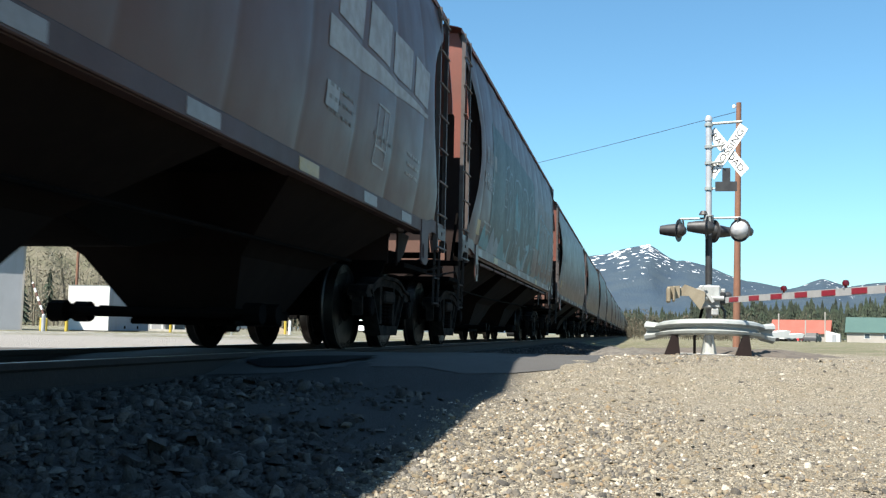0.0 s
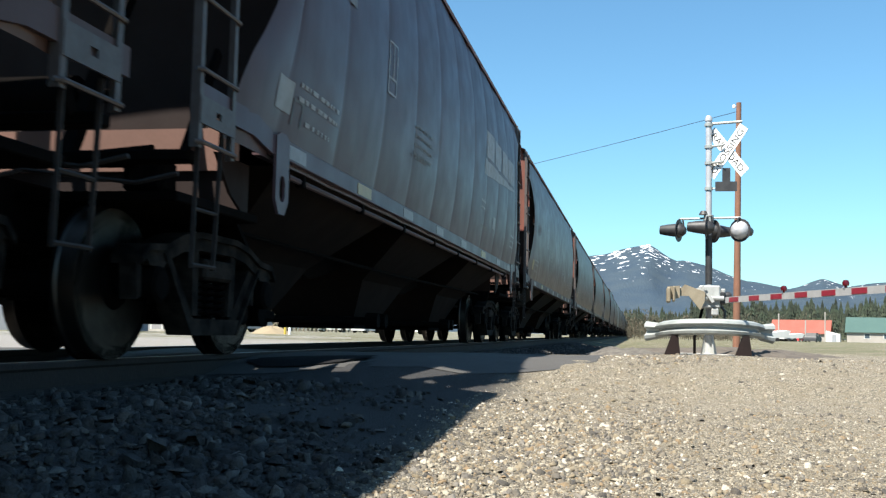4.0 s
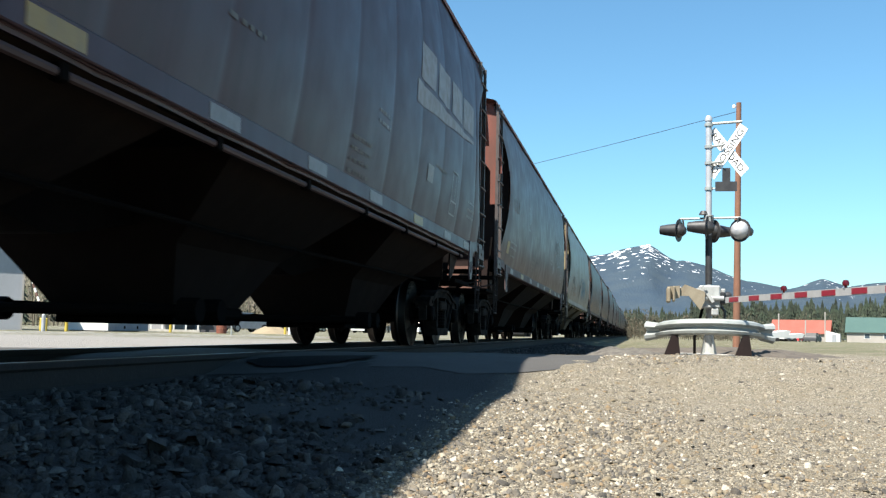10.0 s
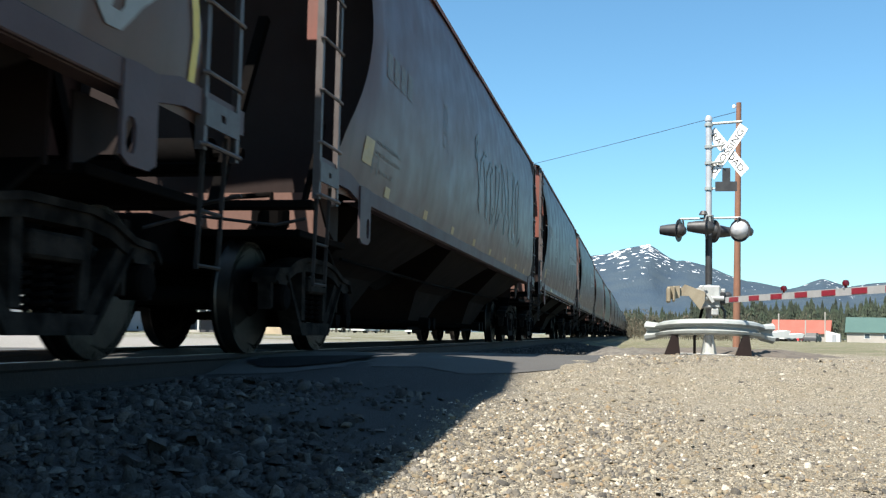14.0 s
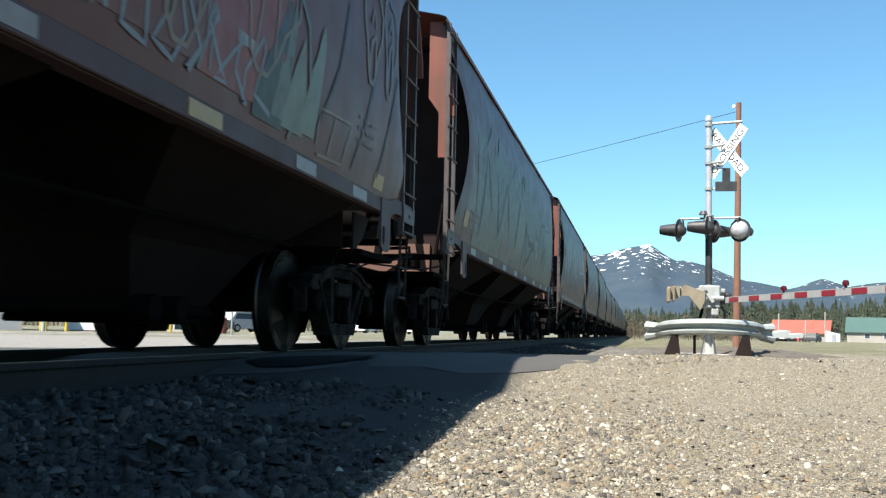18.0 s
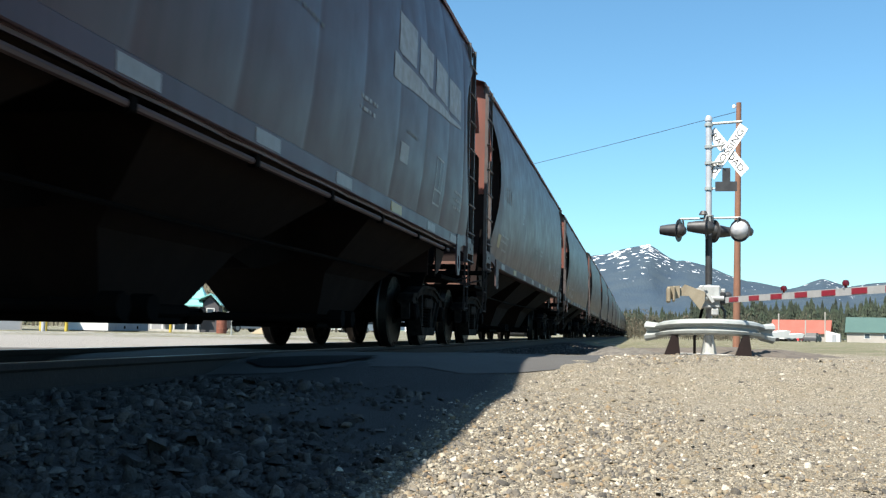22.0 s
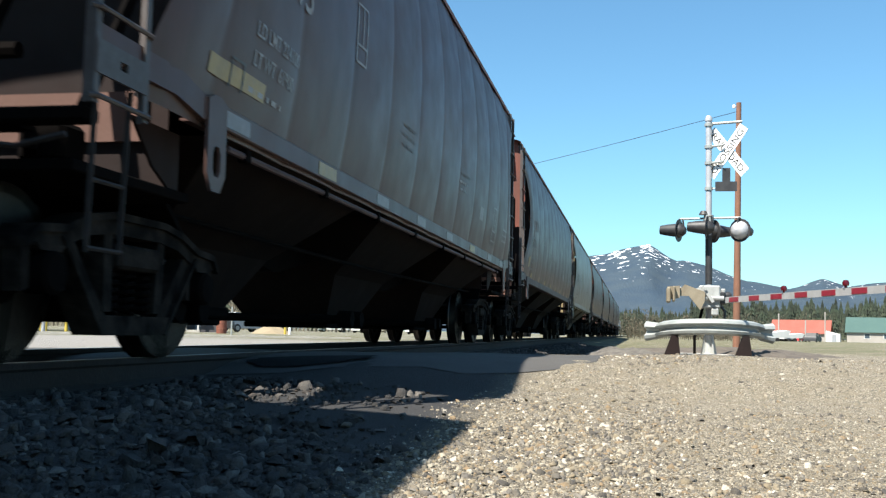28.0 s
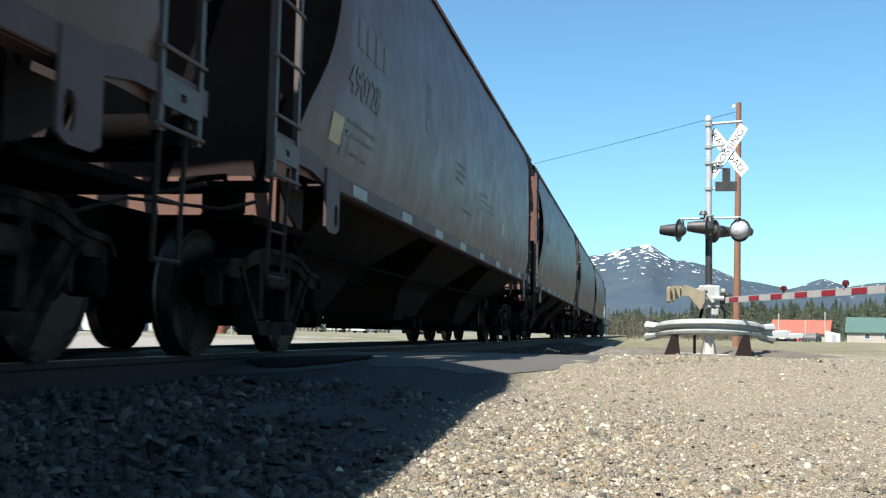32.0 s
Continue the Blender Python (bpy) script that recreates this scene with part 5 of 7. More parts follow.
        strokes(car, style, "black", 0.05, ((-1.0, 1.62), (-0.8, 1.75)), ((-0.4, 2.5), (-0.55, 2.7)))
        for k in range(4):
            a = -4.95 + 0.36 * k
            outline_letters(car, style, a, a + 0.3, 1.70, 1.86, 1, "orange", 0.022, 70 + k, True)
            outline_letters(car, style, a, a + 0.3, 1.92, 2.08, 1, "orange", 0.022, 80 + k, True)
    elif art == "white":
        spray_piece(car, style, 3.6, 6.9, 1.8, 2.9, 4, ["grey", "white"], "black", 42, 0.05)
        outline_letters(car, style, 5.2, 7.2, 1.56, 2.2, 3, "white", 0.09, 43)
        outline_letters(car, style, 5.4, 7.3, 1.9, 2.8, 3, "grey", 0.12, 45)
        strokes(car, style, "yellow", 0.08, ((7.72, 1.56), (7.68, 1.8), (7.55, 2.05), (7.35, 2.35)))
    elif art == "lines":
        for k, (a, c, z0, z1, m) in enumerate(((-6.0, -5.25, 1.56, 1.82, 4), (-4.95, -4.45, 1.85, 2.02, 3), (-5.05, -4.18, 1.57, 1.72, 6), (-3.3, -2.85, 1.86, 2.05, 3), (-3.4, -3.0, 1.6, 1.72, 3), (-0.8, -0.4, 1.9, 2.3, 2))):
            outline_letters(car, style, a, c, z0, z1, m, "white" if k < 3 else "grey", 0.022, 80 + k, True)
    elif art == "outline":
        scribble(car, style, -1.5, 4.5, 1.9, 3.3, "grey", 43, 0.08, 8)
    elif art == "red":
        spray_piece(car, style, -6.2, 4.1, 1.54, 3.4, 8, ["rust", "red", "rust"], "grey", 44, 0.035)
        outline_letters(car, style, -5.8, 4.2, 1.7, 3.1, 9, "beige", 0.035, 45)
        scribble(car, style, 1.0, 3.8, 1.6, 2.1, "pale_blue", 47, 0.035, 8)
        camouflage(car, style, 3.6, 4.6, 1.6, 2.9, ["mint", "dark_teal", "pale_mint"], 46, 0.4)
        strokes(car, style, "pale_mint", 0.05, ((3.8, 2.9), (4.4, 2.4), (4.6, 1.9), (4.3, 1.56)))
        outline_letters(car, style, 5.85, 6.55, 2.3, 3.4, 1, "beige", 0.06, 48)
        outline_letters(car, style, 6.55, 7.15, 2.4, 3.5, 1, "grey", 0.06, 49)
        strokes(car, style, "black", 0.045, ((5.4, 2.9), (5.2, 2.3), (4.85, 1.75)), ((6.35, 2.6), (6.1, 2.0), (5.9, 1.6)), ((7.1, 2.7), (6.9, 2.1), (6.75, 1.65)))
        strokes(car, style, "beige", 0.025, ((4.9, 1.62), (4.85, 1.9), (5.7, 1.94), (5.6, 1.58), (4.95, 1.56)), ((5.2, 1.6), (5.25, 1.9)))
        b = Build()
        patch(b, style, 6.7, 7.05, 1.56, 1.7)
        part("sticker", b, REFLECT_YELLOW, car)
    elif art == "mint":
        b = Build()
        patch(b, style, -6.5, 6.9, 1.53, 3.3, lift=0.004)
        part("spray_fill", b, SPRAY["pale_mint"], car)
        camouflage(car, style, -6.0, 6.2, 2.9, 3.7, ["pale_mint", "grey"], 46, 0.8)
        camouflage(car, style, -3.4, -2.2, 1.6, 2.5, ["beige", "grey"], 51, 0.7)
        camouflage(car, style, -0.8, -0.2, 1.54, 2.0, ["beige"], 54, 0.5)
        camouflage(car, style, 0.75, 1.5, 1.54, 1.95, ["beige"], 52, 0.6)
        camouflage(car, style, 1.9, 2.7, 1.54, 1.78, ["beige", "grey"], 55, 0.4)
        camouflage(car, style, 4.4, 6.8, 1.54, 1.9, ["beige", "pale_mint", "beige"], 53, 0.6)
        strokes(car, style, "black", 0.12, ((0.3, 2.5), (0.02, 1.86), (-0.23, 1.55)), ((0.45, 2.6), (0.52, 2.03), (0.62, 1.64), (1.1, 1.85), (1.62, 2.12), (2.09, 2.18), (2.3, 2.1), (2.49, 1.92)), ((3.75, 3.3), (3.49, 2.65), (2.96, 1.9), (2.82, 1.56)), ((0.8, 2.4), (0.98, 2.2), (1.5, 2.2), (1.98, 2.28), (2.15, 2.57)))
        strokes(car, style, "black", 0.10, ((2.3, 2.7), (2.6, 2.45), (3.0, 2.5), (3.3, 2.3)), ((3.53, 3.05), (4.0, 2.9), (4.43, 2.97), (4.9, 2.9), (5.7, 2.95)), ((4.43, 2.95), (4.25, 2.4), (4.19, 1.94), (4.6, 2.3), (4.9, 2.5), (4.9, 1.97)), ((-4.6, 3.2), (-4.0, 1.9), (-3.0, 3.0), (-2.4, 1.7)), ((-6.0, 1.7), (-5.6, 3.1), (-4.9, 2.2)), ((-1.6, 1.6), (-1.3, 2.4), (-0.9, 3.0)))
    if i == 11:
        # Added dark bulk that hides the bright foot behind it.
        part("brake_rigging", Build().cbox(0.1, 1.25, -7.36 - EXT, -7.1 - EXT, 0.94, 1.5, 0.04).pipe([(-0.6, -7.5 - EXT, 1.6), (1.2, -7.5 - EXT, 1.6)], 0.16, 12), DARK_STEEL, car, "grimy black brake gear over the truck, darkened for shade")
    if i in (27, 29):
        part("air_tank", Build().pipe([(-0.66, -6.98 - EXT, 1.88), (-0.6, -6.98 - EXT, 1.88), (0.5, -6.98 - EXT, 1.88), (0.56, -6.98 - EXT, 1.88)], 0.16, 14, radii=[0.09, 0.16, 0.16, 0.09]), TANK_TAN, car, "dusty tan air tank")
    if art in ("none", "scrawl_white", "scrawl_teal"):
        r = random.Random(400 + i)
        for k in range(3):
            y = r.uniform(-3.5, 5.0)
            bars(car, style, y, r.uniform(1.8, 2.5), r.choice((1, 3, 4)), STENCIL_FAINT, 500 + 7 * i + k, r.uniform(0.5, 0.9))


def car_length(i):
    return 17.1 if i in SHORT else 17.6 if i == 28 else 18.2


def build_train():
    plain = {}
    for i, (style, paint, number, mark, art) in enumerate(TRAIN):
        length = car_length(i)
        key = (style, paint, length)
        if key in plain:
            first = plain[key]
            car = copy_thing(first, Matrix.Identity(4))
            WHEELS.extend(o for o in car.children_recursive if o.name.startswith("wheelset"))
        else:
            car = hopper_car(style, paint, length)
            plain[key] = car
        MOVERS.append((car, 0.5 * (COUPLINGS[i] + COUPLINGS[i + 1]) - (0.3 if i == 28 else 0), (i, style, paint, number, mark, art)))
    for car, y, spec in MOVERS:
        car.location = (0, y, 0)
        global EXT, RISE
        EXT, RISE = car_length(spec[0]) / 2 - 8.8, 0.2 if spec[0] in SHORT else 0.0
        mark_car(car, *spec)


build_train()


def build_locomotive():
    """Pushing at the train's end, its cab towards the last car."""
    orange = material("orange_locomotive_paint", (0.55, 0.16, 0.03), rough=0.4, other=(0.3, 0.1, 0.04), scale=1.0, amount=0.4, grain=40, bump=0.05)
    black = BLACK_PAINT
    grey = SILL_MAT
    loco = thing("locomotive", "orange and black diesel locomotive pushing the last car", "locomotive")
    part("frame", Build().cbox(-1.5, 1.5, -10.6, 10.6, 1.05, 1.55, 0.03), black, loco)
    part("hood", Build().prism([(-1.0, 1.55), (1.0, 1.55), (1.0, 4.3), (0.8, 4.6), (-0.8, 4.6), (-1.0, 4.3)], "y", -5.6, 9.9), orange, loco)
    part("cab", Build().prism([(-1.52, 1.55), (1.52, 1.55), (1.52, 4.0), (1.1, 4.65), (-1.1, 4.65), (-1.52, 4.0)], "y", -8.3, -5.6), black, loco)
    part("nose", Build().prism([(-1.1, 1.55), (1.1, 1.55), (1.1, 2.7), (0.8, 3.0), (-0.8, 3.0), (-1.1, 2.7)], "y", -9.9, -8.3), orange, loco)
    for x in (-0.62, 0.62):
        part("windscreen", Build().box(x - 0.4, x + 0.4, -8.33, -8.29, 3.2, 4.0), STENCIL_DARK, loco)
    part("number_board", Build().box(-0.5, 0.5, -8.34, -8.28, 4.15, 4.4), WHITE_PAINT, loco)
    part("side_window", Build().box(1.50, 1.535, -7.8, -6.2, 3.1, 3.9), STENCIL_DARK, loco)
    part("plow", Build().prism([(-1.5, 0.15), (1.5, 0.15), (1.5, 1.05), (-1.5, 1.05)], "y", -10.75, -10.6), black, loco)
    part("fuel_tank", Build().cbox(-1.35, 1.35, -3.0, 3.0, 0.35, 1.05, 0.1), black, loco)
    for s in (-1, 1):
        b = Build()
        for k in range(12):
            y = -10.4 + k * 1.9
            b.pipe([(s * 1.48, y, 1.55), (s * 1.48, y, 2.45)], 0.018, 6)
        b.pipe([(s * 1.48, -10.4, 2.45), (s * 1.48, 10.5, 2.45)], 0.018, 6)
        part("handrail", b, WHITE_PAINT, loco)
        part("headlight", Build().lathe([(0.0, 0.0), (0.1, 0.0), (0.1, 0.06), (0.0, 0.06)], "y", (s * 0.13, -8.4, 4.5), 12), REFLECT_WHITE, loco)
    part("coupler", Build().cbox(-0.12, 0.12, -11.1, -10.6, 0.75, 1.0, 0.03), CAST_STEEL, loco)
    for yc in (-7.2, 7.2):
        tr = part("truck", Build().cbox(-1.2, 1.2, yc - 2.4, yc + 2.4, 0.6, 1.0, 0.05), DARK_STEEL, loco)
        for k in (-1.85, 0.0, 1.85):
            WHEELS.append(part("wheelset", WHEELSET, None, tr, at=(0, yc + k, 0.457)))
    y = COUPLINGS[-1] + 11.1
    loco.location = (0, y, 0)
    MOVERS.append((loco, y, None))


build_locomotive()
# ---- level crossing signal ----
def build_signal():
    """Mast with crossed boards, lamps, bell and a lowered gate arm."""
    base = Vector((5.40, 21.2, -0.22))
    sig = thing("crossing_signal", "silver crossing signal mast with crossed white boards and lowered gate", "crossing signal", at=tuple(base))
    part("mast", Build().pipe([(0, 0, 0.05), (0, 0, 4.93)], 0.062, 16), SILVER, sig)
    # Black stretch of the mast between motor housing and lamps.
    part("mast_sleeve", Build().pipe([(0, 0, 1.5), (0, 0, 2.5)], 0.07, 16), BLACK_PAINT, sig)
    part("mast_cap", Build().lathe([(0.0, 5.0), (0.05, 4.99), (0.075, 4.93), (0.075, 4.88)][::-1], "z", n=16), SILVER, sig)
    base_part = part("base_casting", Build().lathe([(0.19, 0.03), (0.19, 0.07), (0.10, 0.10), (0.085, 0.52), (0.105, 0.54), (0.105, 0.6), (0.066, 0.62)], "z", n=16), GATE_GREY, sig)
    for k in range(4):
        a = k * math.pi / 2 + 0.5
        c, d = math.cos(a), math.sin(a)
        fin = Build().prism([(0.08, 0.07), (0.185, 0.07), (0.1, 0.46), (0.08, 0.46)], "y", -0.012, 0.012)
        fin.v = [(x * c - y * d, x * d + y * c, z) for x, y, z in fin.v]
        part("fin", fin, GATE_GREY, base_part)
    part("foundation", Build().cbox(-0.72, 0.66, -0.6, 0.6, -0.3, 0.09, 0.03), CONCRETE, sig, "pale concrete footing")
    part("cable_pipe", Build().pipe([(-0.3, -0.3, 0.0), (-0.3, -0.3, 0.42), (-0.2, -0.2, 0.75), (-0.14, -0.22, 1.0)], 0.028, 8), DARK_STEEL, sig)
    # crossed boards, facing along the road
    face = part("sign_bracket", Build().pipe([(0, 0, 4.34), (0.28, -0.2, 4.34)], 0.025, 8).pipe([(0, 0, 4.0), (0.28, -0.2, 4.0)], 0.025, 8), GALV, sig)
    c = Vector((0.36, -0.16, 4.21))
    for k, words in ((1, "CROSSING"), (-1, "RAILROAD")):
        d = Vector((0.40, -0.29, 0.60 * k)).normalized()
        nrm = Vector((0.58, 0.8, 0)).normalized()
        nrm = -nrm
        up = nrm.cross(d).normalized()
        board = Build()
        h, w = 0.61, 0.115
        off = c + nrm * (0.012 * k)
        pts = [off + d * (a * h) + up * (b * w) + nrm * t for t in (-0.006, 0.006) for a, b in ((-1, -1), (1, -1), (1, 1), (-1, 1))]
        board.add(pts, [(3, 2, 1, 0), (4, 5, 6, 7), (0, 1, 5, 4), (1, 2, 6, 5), (2, 3, 7, 6), (3, 0, 4, 7)])
        cb = part("crossed_board", board, WHITE_PAINT, sig, "white painted board with black letters", smooth=0)
        v, f = text_mesh(words, 0.14)
        wid = max(p[0] for p in v)
        dd = d if d.x > 0 else -d
        uu = up if up.z > 0 else -up
        lv = [off + dd * ((p[0] / wid - 0.5) * 1.06) + uu * (p[1] - 0.07) + nrm * 0.009 for p in v]
        part("board_letters", Build().add(lv, f), STENCIL_DARK, cb, smooth=0)
    part("track_count_sign", Build().box(0.12, 0.55, -0.12, -0.10, 3.40, 3.60).box(0.26, 0.42, -0.12, -0.10, 3.60, 3.88), BLACK_PAINT, sig, "dark back of a small sign")
    part("sign_arm", Build().pipe([(0, 0, 3.47), (0.5, -0.08, 3.47)], 0.018, 6).pipe([(0.0, 0, 4.82), (0.66, -0.1, 4.84)], 0.028, 8), GALV, sig)
    for z in (4.8, 4.34, 4.0, 3.47):
        part("clamp", Build().lathe([(0.085, -0.03), (0.085, 0.03)], "z", (0, 0, z), 14), GALV, sig)
    # lamps on cross arms
    part("lamp_arm", Build().pipe([(-0.55, 0.15, 2.86), (0.62, -0.12, 2.86)], 0.022, 8).lathe([(0.1, -0.08), (0.1, 0.08)], "z", (0, 0, 2.84), 12), GALV, sig)

    def lamp(x, y, z, way, fore):
        way = Vector(way).normalized()
        side = way.cross(Vector((0, 0, 1))).normalized()
        up = side.cross(way)
        p = Vector((x, y, z))

        def ringed(profile, n=18):
            v, f = [], []
            for r, h in profile:
                v += [p + way * h + side * (r * math.cos(a)) + up * (r * math.sin(a)) for a in (2 * math.pi * j / n for j in range(n))]
            m = len(profile)
            for i in range(m - 1):
                f += [(i * n + j, i * n + (j + 1) % n, (i + 1) * n + (j + 1) % n, (i + 1) * n + j) for j in range(n)]
            return Build().add(v, f)
        body = part("signal_lamp", ringed([(0.001, -0.15), (0.09, -0.135), (0.16, -0.08), (0.19, 0.0), (0.19, 0.03), (0.13, 0.032)] if fore else [(0.001, -0.14), (0.07, -0.13), (0.12, -0.07), (0.155, 0.0), (0.155, 0.03), (0.13, 0.032)]), SILVER if fore else BLACK_PAINT, sig, "silver-backed signal lamp" if fore else "black lamp with a long hood")
        part("backing_disc", ringed([(0.12, 0.004), (0.235, 0.004), (0.24, 0.012), (0.235, 0.02), (0.12, 0.02)]), BLACK_PAINT, body)
        part("lens", ringed([(0.13, 0.03), (0.09, 0.045), (0.001, 0.05)]), RED_LENS, body)
        v, f = [], []
        n = 12
        for h, w in ((0.03, 1.0), (0.24, 0.85), (0.40, 0.66)):
            for j in range(n + 1):
                a = math.pi * (-0.35 + 1.7 * j / n)
                v.append(p + way * h + side * (0.15 * w * math.cos(a)) + up * (0.15 * w * math.sin(a)))
        f = [(k * (n + 1) + j, k * (n + 1) + j + 1, (k + 1) * (n + 1) + j + 1, (k + 1) * (n + 1) + j) for k in range(2) for j in range(n)]
        part("hood", Build().add(v, f), BLACK_PAINT, body)
        part("lamp_neck", Build().pipe([p - way * 0.1, p - way * 0.06 + up * 0.24, Vector((x, y, 2.86))], 0.02, 6), BLACK_PAINT, body)

    lamp(-0.58, 0.16, 2.62, (-0.9, 0.35, 0.05), False)
    lamp(-0.04, -0.25, 2.64, (-0.9, 0.2, 0.05), False)
    lamp(0.10, 0.1, 2.60, (0.9, 0.5, 0), False)
    lamp(0.60, -0.12, 2.60, (0.55, 0.83, 0), True)
    part("bell", Build().lathe([(0.0, 0.07), (0.06, 0.06), (0.09, 0.0), (0.1, -0.02), (0.0, -0.02)][::-1], "z", (-0.1, 0, 2.95), 16), BLACK_PAINT, sig)
    # gate mechanism and counterweight
    part("gate_mechanism", Build().cbox(-0.22, 0.20, -0.42, -0.06, 1.0, 1.46, 0.03).cbox(-0.3, 0.3, -0.36, -0.1, 1.3, 1.4, 0.02).cbox(0.02, 0.16, -0.46, -0.1, 0.86, 1.0, 0.02).pipe([(-0.2, -0.44, 1.2), (0.26, -0.44, 1.2)], 0.05, 10), GATE_GREY, sig, "pale grey gate motor housing")
    cw = part("counterweight_arm", Build().prism([(-0.12, 1.12), (-0.1, 1.32), (-0.5, 1.47), (-0.56, 1.41), (-0.66, 1.41), (-0.66, 1.24), (-0.42, 1.24), (-0.28, 1.06), (-0.2, 0.96)], "y", -0.52, -0.46).prism([(-0.6, 1.2), (-0.6, 1.44), (-0.84, 1.42), (-0.86, 1.16)], "y", -0.58, -0.38), TAN_PAINT, sig, "tan counterweights on an arm")
    part("counterweight", Build().cbox(-0.86, -0.78, -0.72, -0.3, 1.1, 1.4, 0.02).cbox(-0.74, -0.69, -0.72, -0.3, 1.12, 1.43, 0.02), TAN_PAINT, sig)
    part("motor_cover", Build().cbox(0.16, 0.30, -0.40, -0.12, 1.08, 1.34, 0.03).lathe([(0.0, 0.0), (0.08, 0.0), (0.09, 0.08), (0.06, 0.14), (0.0, 0.15)], "x", (0.28, -0.26, 1.26), 14), BLACK_PAINT, sig, "black rounded motor cover")
    part("crank_arm", Build().beam((-0.16, -0.50, 1.44), (0.05, -0.50, 1.12), 0.05, 0.06).pipe([(-0.1, -0.56, 1.38), (-0.1, -0.40, 1.38)], 0.03, 8), GATE_GREY, sig)
    part("conduit", Build().pipe([(0.18, -0.2, 1.1), (0.3, -0.2, 0.95), (0.29, -0.2, 0.75), (0.2, -0.14, 0.62), (0.08, -0.1, 0.7)], 0.03, 8), BLACK_PAINT, sig)
    # arm
    a0, d = Vector((0.30, -0.45, 1.17)), Vector((0.30, -0.95, -0.001)).normalized()
    arm = part("gate_arm", Build().beam(a0, a0 + d * 8.5, 0.03, 0.115), ARM_WHITE, sig, "white gate arm with red bands, dimmed for its shaded face")
    side = d.cross(Vector((0, 0, 1))).normalized()
    for k in range(9):
        s0 = 0.2 + k * 0.93
        b = Build()
        for s in (-1, 1):
            o = side * (s * 0.018)
            b.beam(a0 + d * s0 + o, a0 + d * (s0 + 0.44) + o, 0.006, 0.088)
        part("red_band", b, ARM_RED, arm)
    for k in (2.55, 4.65, 8.2):
        p = a0 + d * k
        part("gate_lamp", Build().lathe([(0.0, 0.0), (0.02, 0.0), (0.02, 0.03), (0.05, 0.04), (0.055, 0.08), (0.04, 0.12), (0.0, 0.13)], "z", tuple(p + Vector((0, 0, 0.055))), 12), RED_LENS, arm)
    return base


def build_guard(base):
    """Bent guard rail on posts round the signal's foot."""
    g = thing("guard_rail", "galvanised guard rail bent round the signal's foot", "guard rail", at=tuple(base))
    sec = [(-0.03, 0.0), (0.06, 0.035), (0.08, 0.085), (-0.03, 0.125), (-0.05, 0.155), (-0.03, 0.185), (0.08, 0.225), (0.06, 0.275), (-0.03, 0.31)]
    rows = []
    for i in range(49):
        a = radians(180 + 180 * i / 48)
        r = 1.0
        lift = 0.40 + 0.09 * math.sin(math.pi * i / 48)
        rows.append([((r + o) * math.cos(a) + 0.0, (r + o) * math.sin(a) * 0.9 - 0.1, lift - 0.02 + z * 1.02) for o, z in sec])
    b = Build().grid(rows)
    b.grid([[(x * 0.995, y * 0.995, z) for x, y, z in r] for r in rows][::-1])
    part("rail_beam", b, GALV, g)
    for k in (-1, 1):
        rows = []
        for j in range(7):
            u = j / 6
            rows.append([(k * (1.0 + 0.26 * u + o * 0.4), -0.1 + 0.10 * u - o * 0.8, 0.38 + z * (1.02 + 0.3 * u) - 0.06 * u) for o, z in sec])
        part("end_wing", Build().grid(rows if k > 0 else rows[::-1]).grid([[(x * 0.995, y + 0.006, z) for x, y, z in r] for r in (rows[::-1] if k > 0 else rows)]), GALV, g)
    for a in (222, 307):
        x, y = 1.0 * math.cos(radians(a)), 1.0 * math.sin(radians(a)) * 0.9 - 0.1
        part("post", Build().prism([(x - 0.2, -0.3), (x + 0.16, -0.3), (x + 0.15, 0.05), (x + 0.1, 0.46), (x - 0.02, 0.46), (x - 0.17, 0.05)], "y", y - 0.08, y + 0.08), END_DARK, g, "dark brown wooden post")


_base = build_signal()
build_guard(_base)


def build_pole():
    p = thing("utility_pole", "reddish weathered wooden utility pole with one wire", "utility pole", at=(7.05, 33.0, -0.3))
    part("shaft", Build().pipe([(0, 0, 0), (0.1, 0, 8.02)], 0.15, 14, radii=[0.12, 0.08]), POLE_WOOD, p)
    part("insulator", Build().lathe([(0.0, 0.0), (0.05, 0.0), (0.06, 0.05), (0.03, 0.1), (0.0, 0.12)], "z", (-0.05, 0, 7.85), 10), WHITE_PAINT, p)
    a, b = Vector((0.1, 0, 7.75)), Vector((-34.0, 40.0, 8.6))
    pts = [a + (b - a) * (i / 40) - Vector((0, 0, 1.0 * 4 * (i / 40) * (1 - i / 40) * 0.5)) for i in range(41)]
    part("wire", Build().pipe(pts, 0.010, 5), BLACK_PAINT, p)


build_pole()


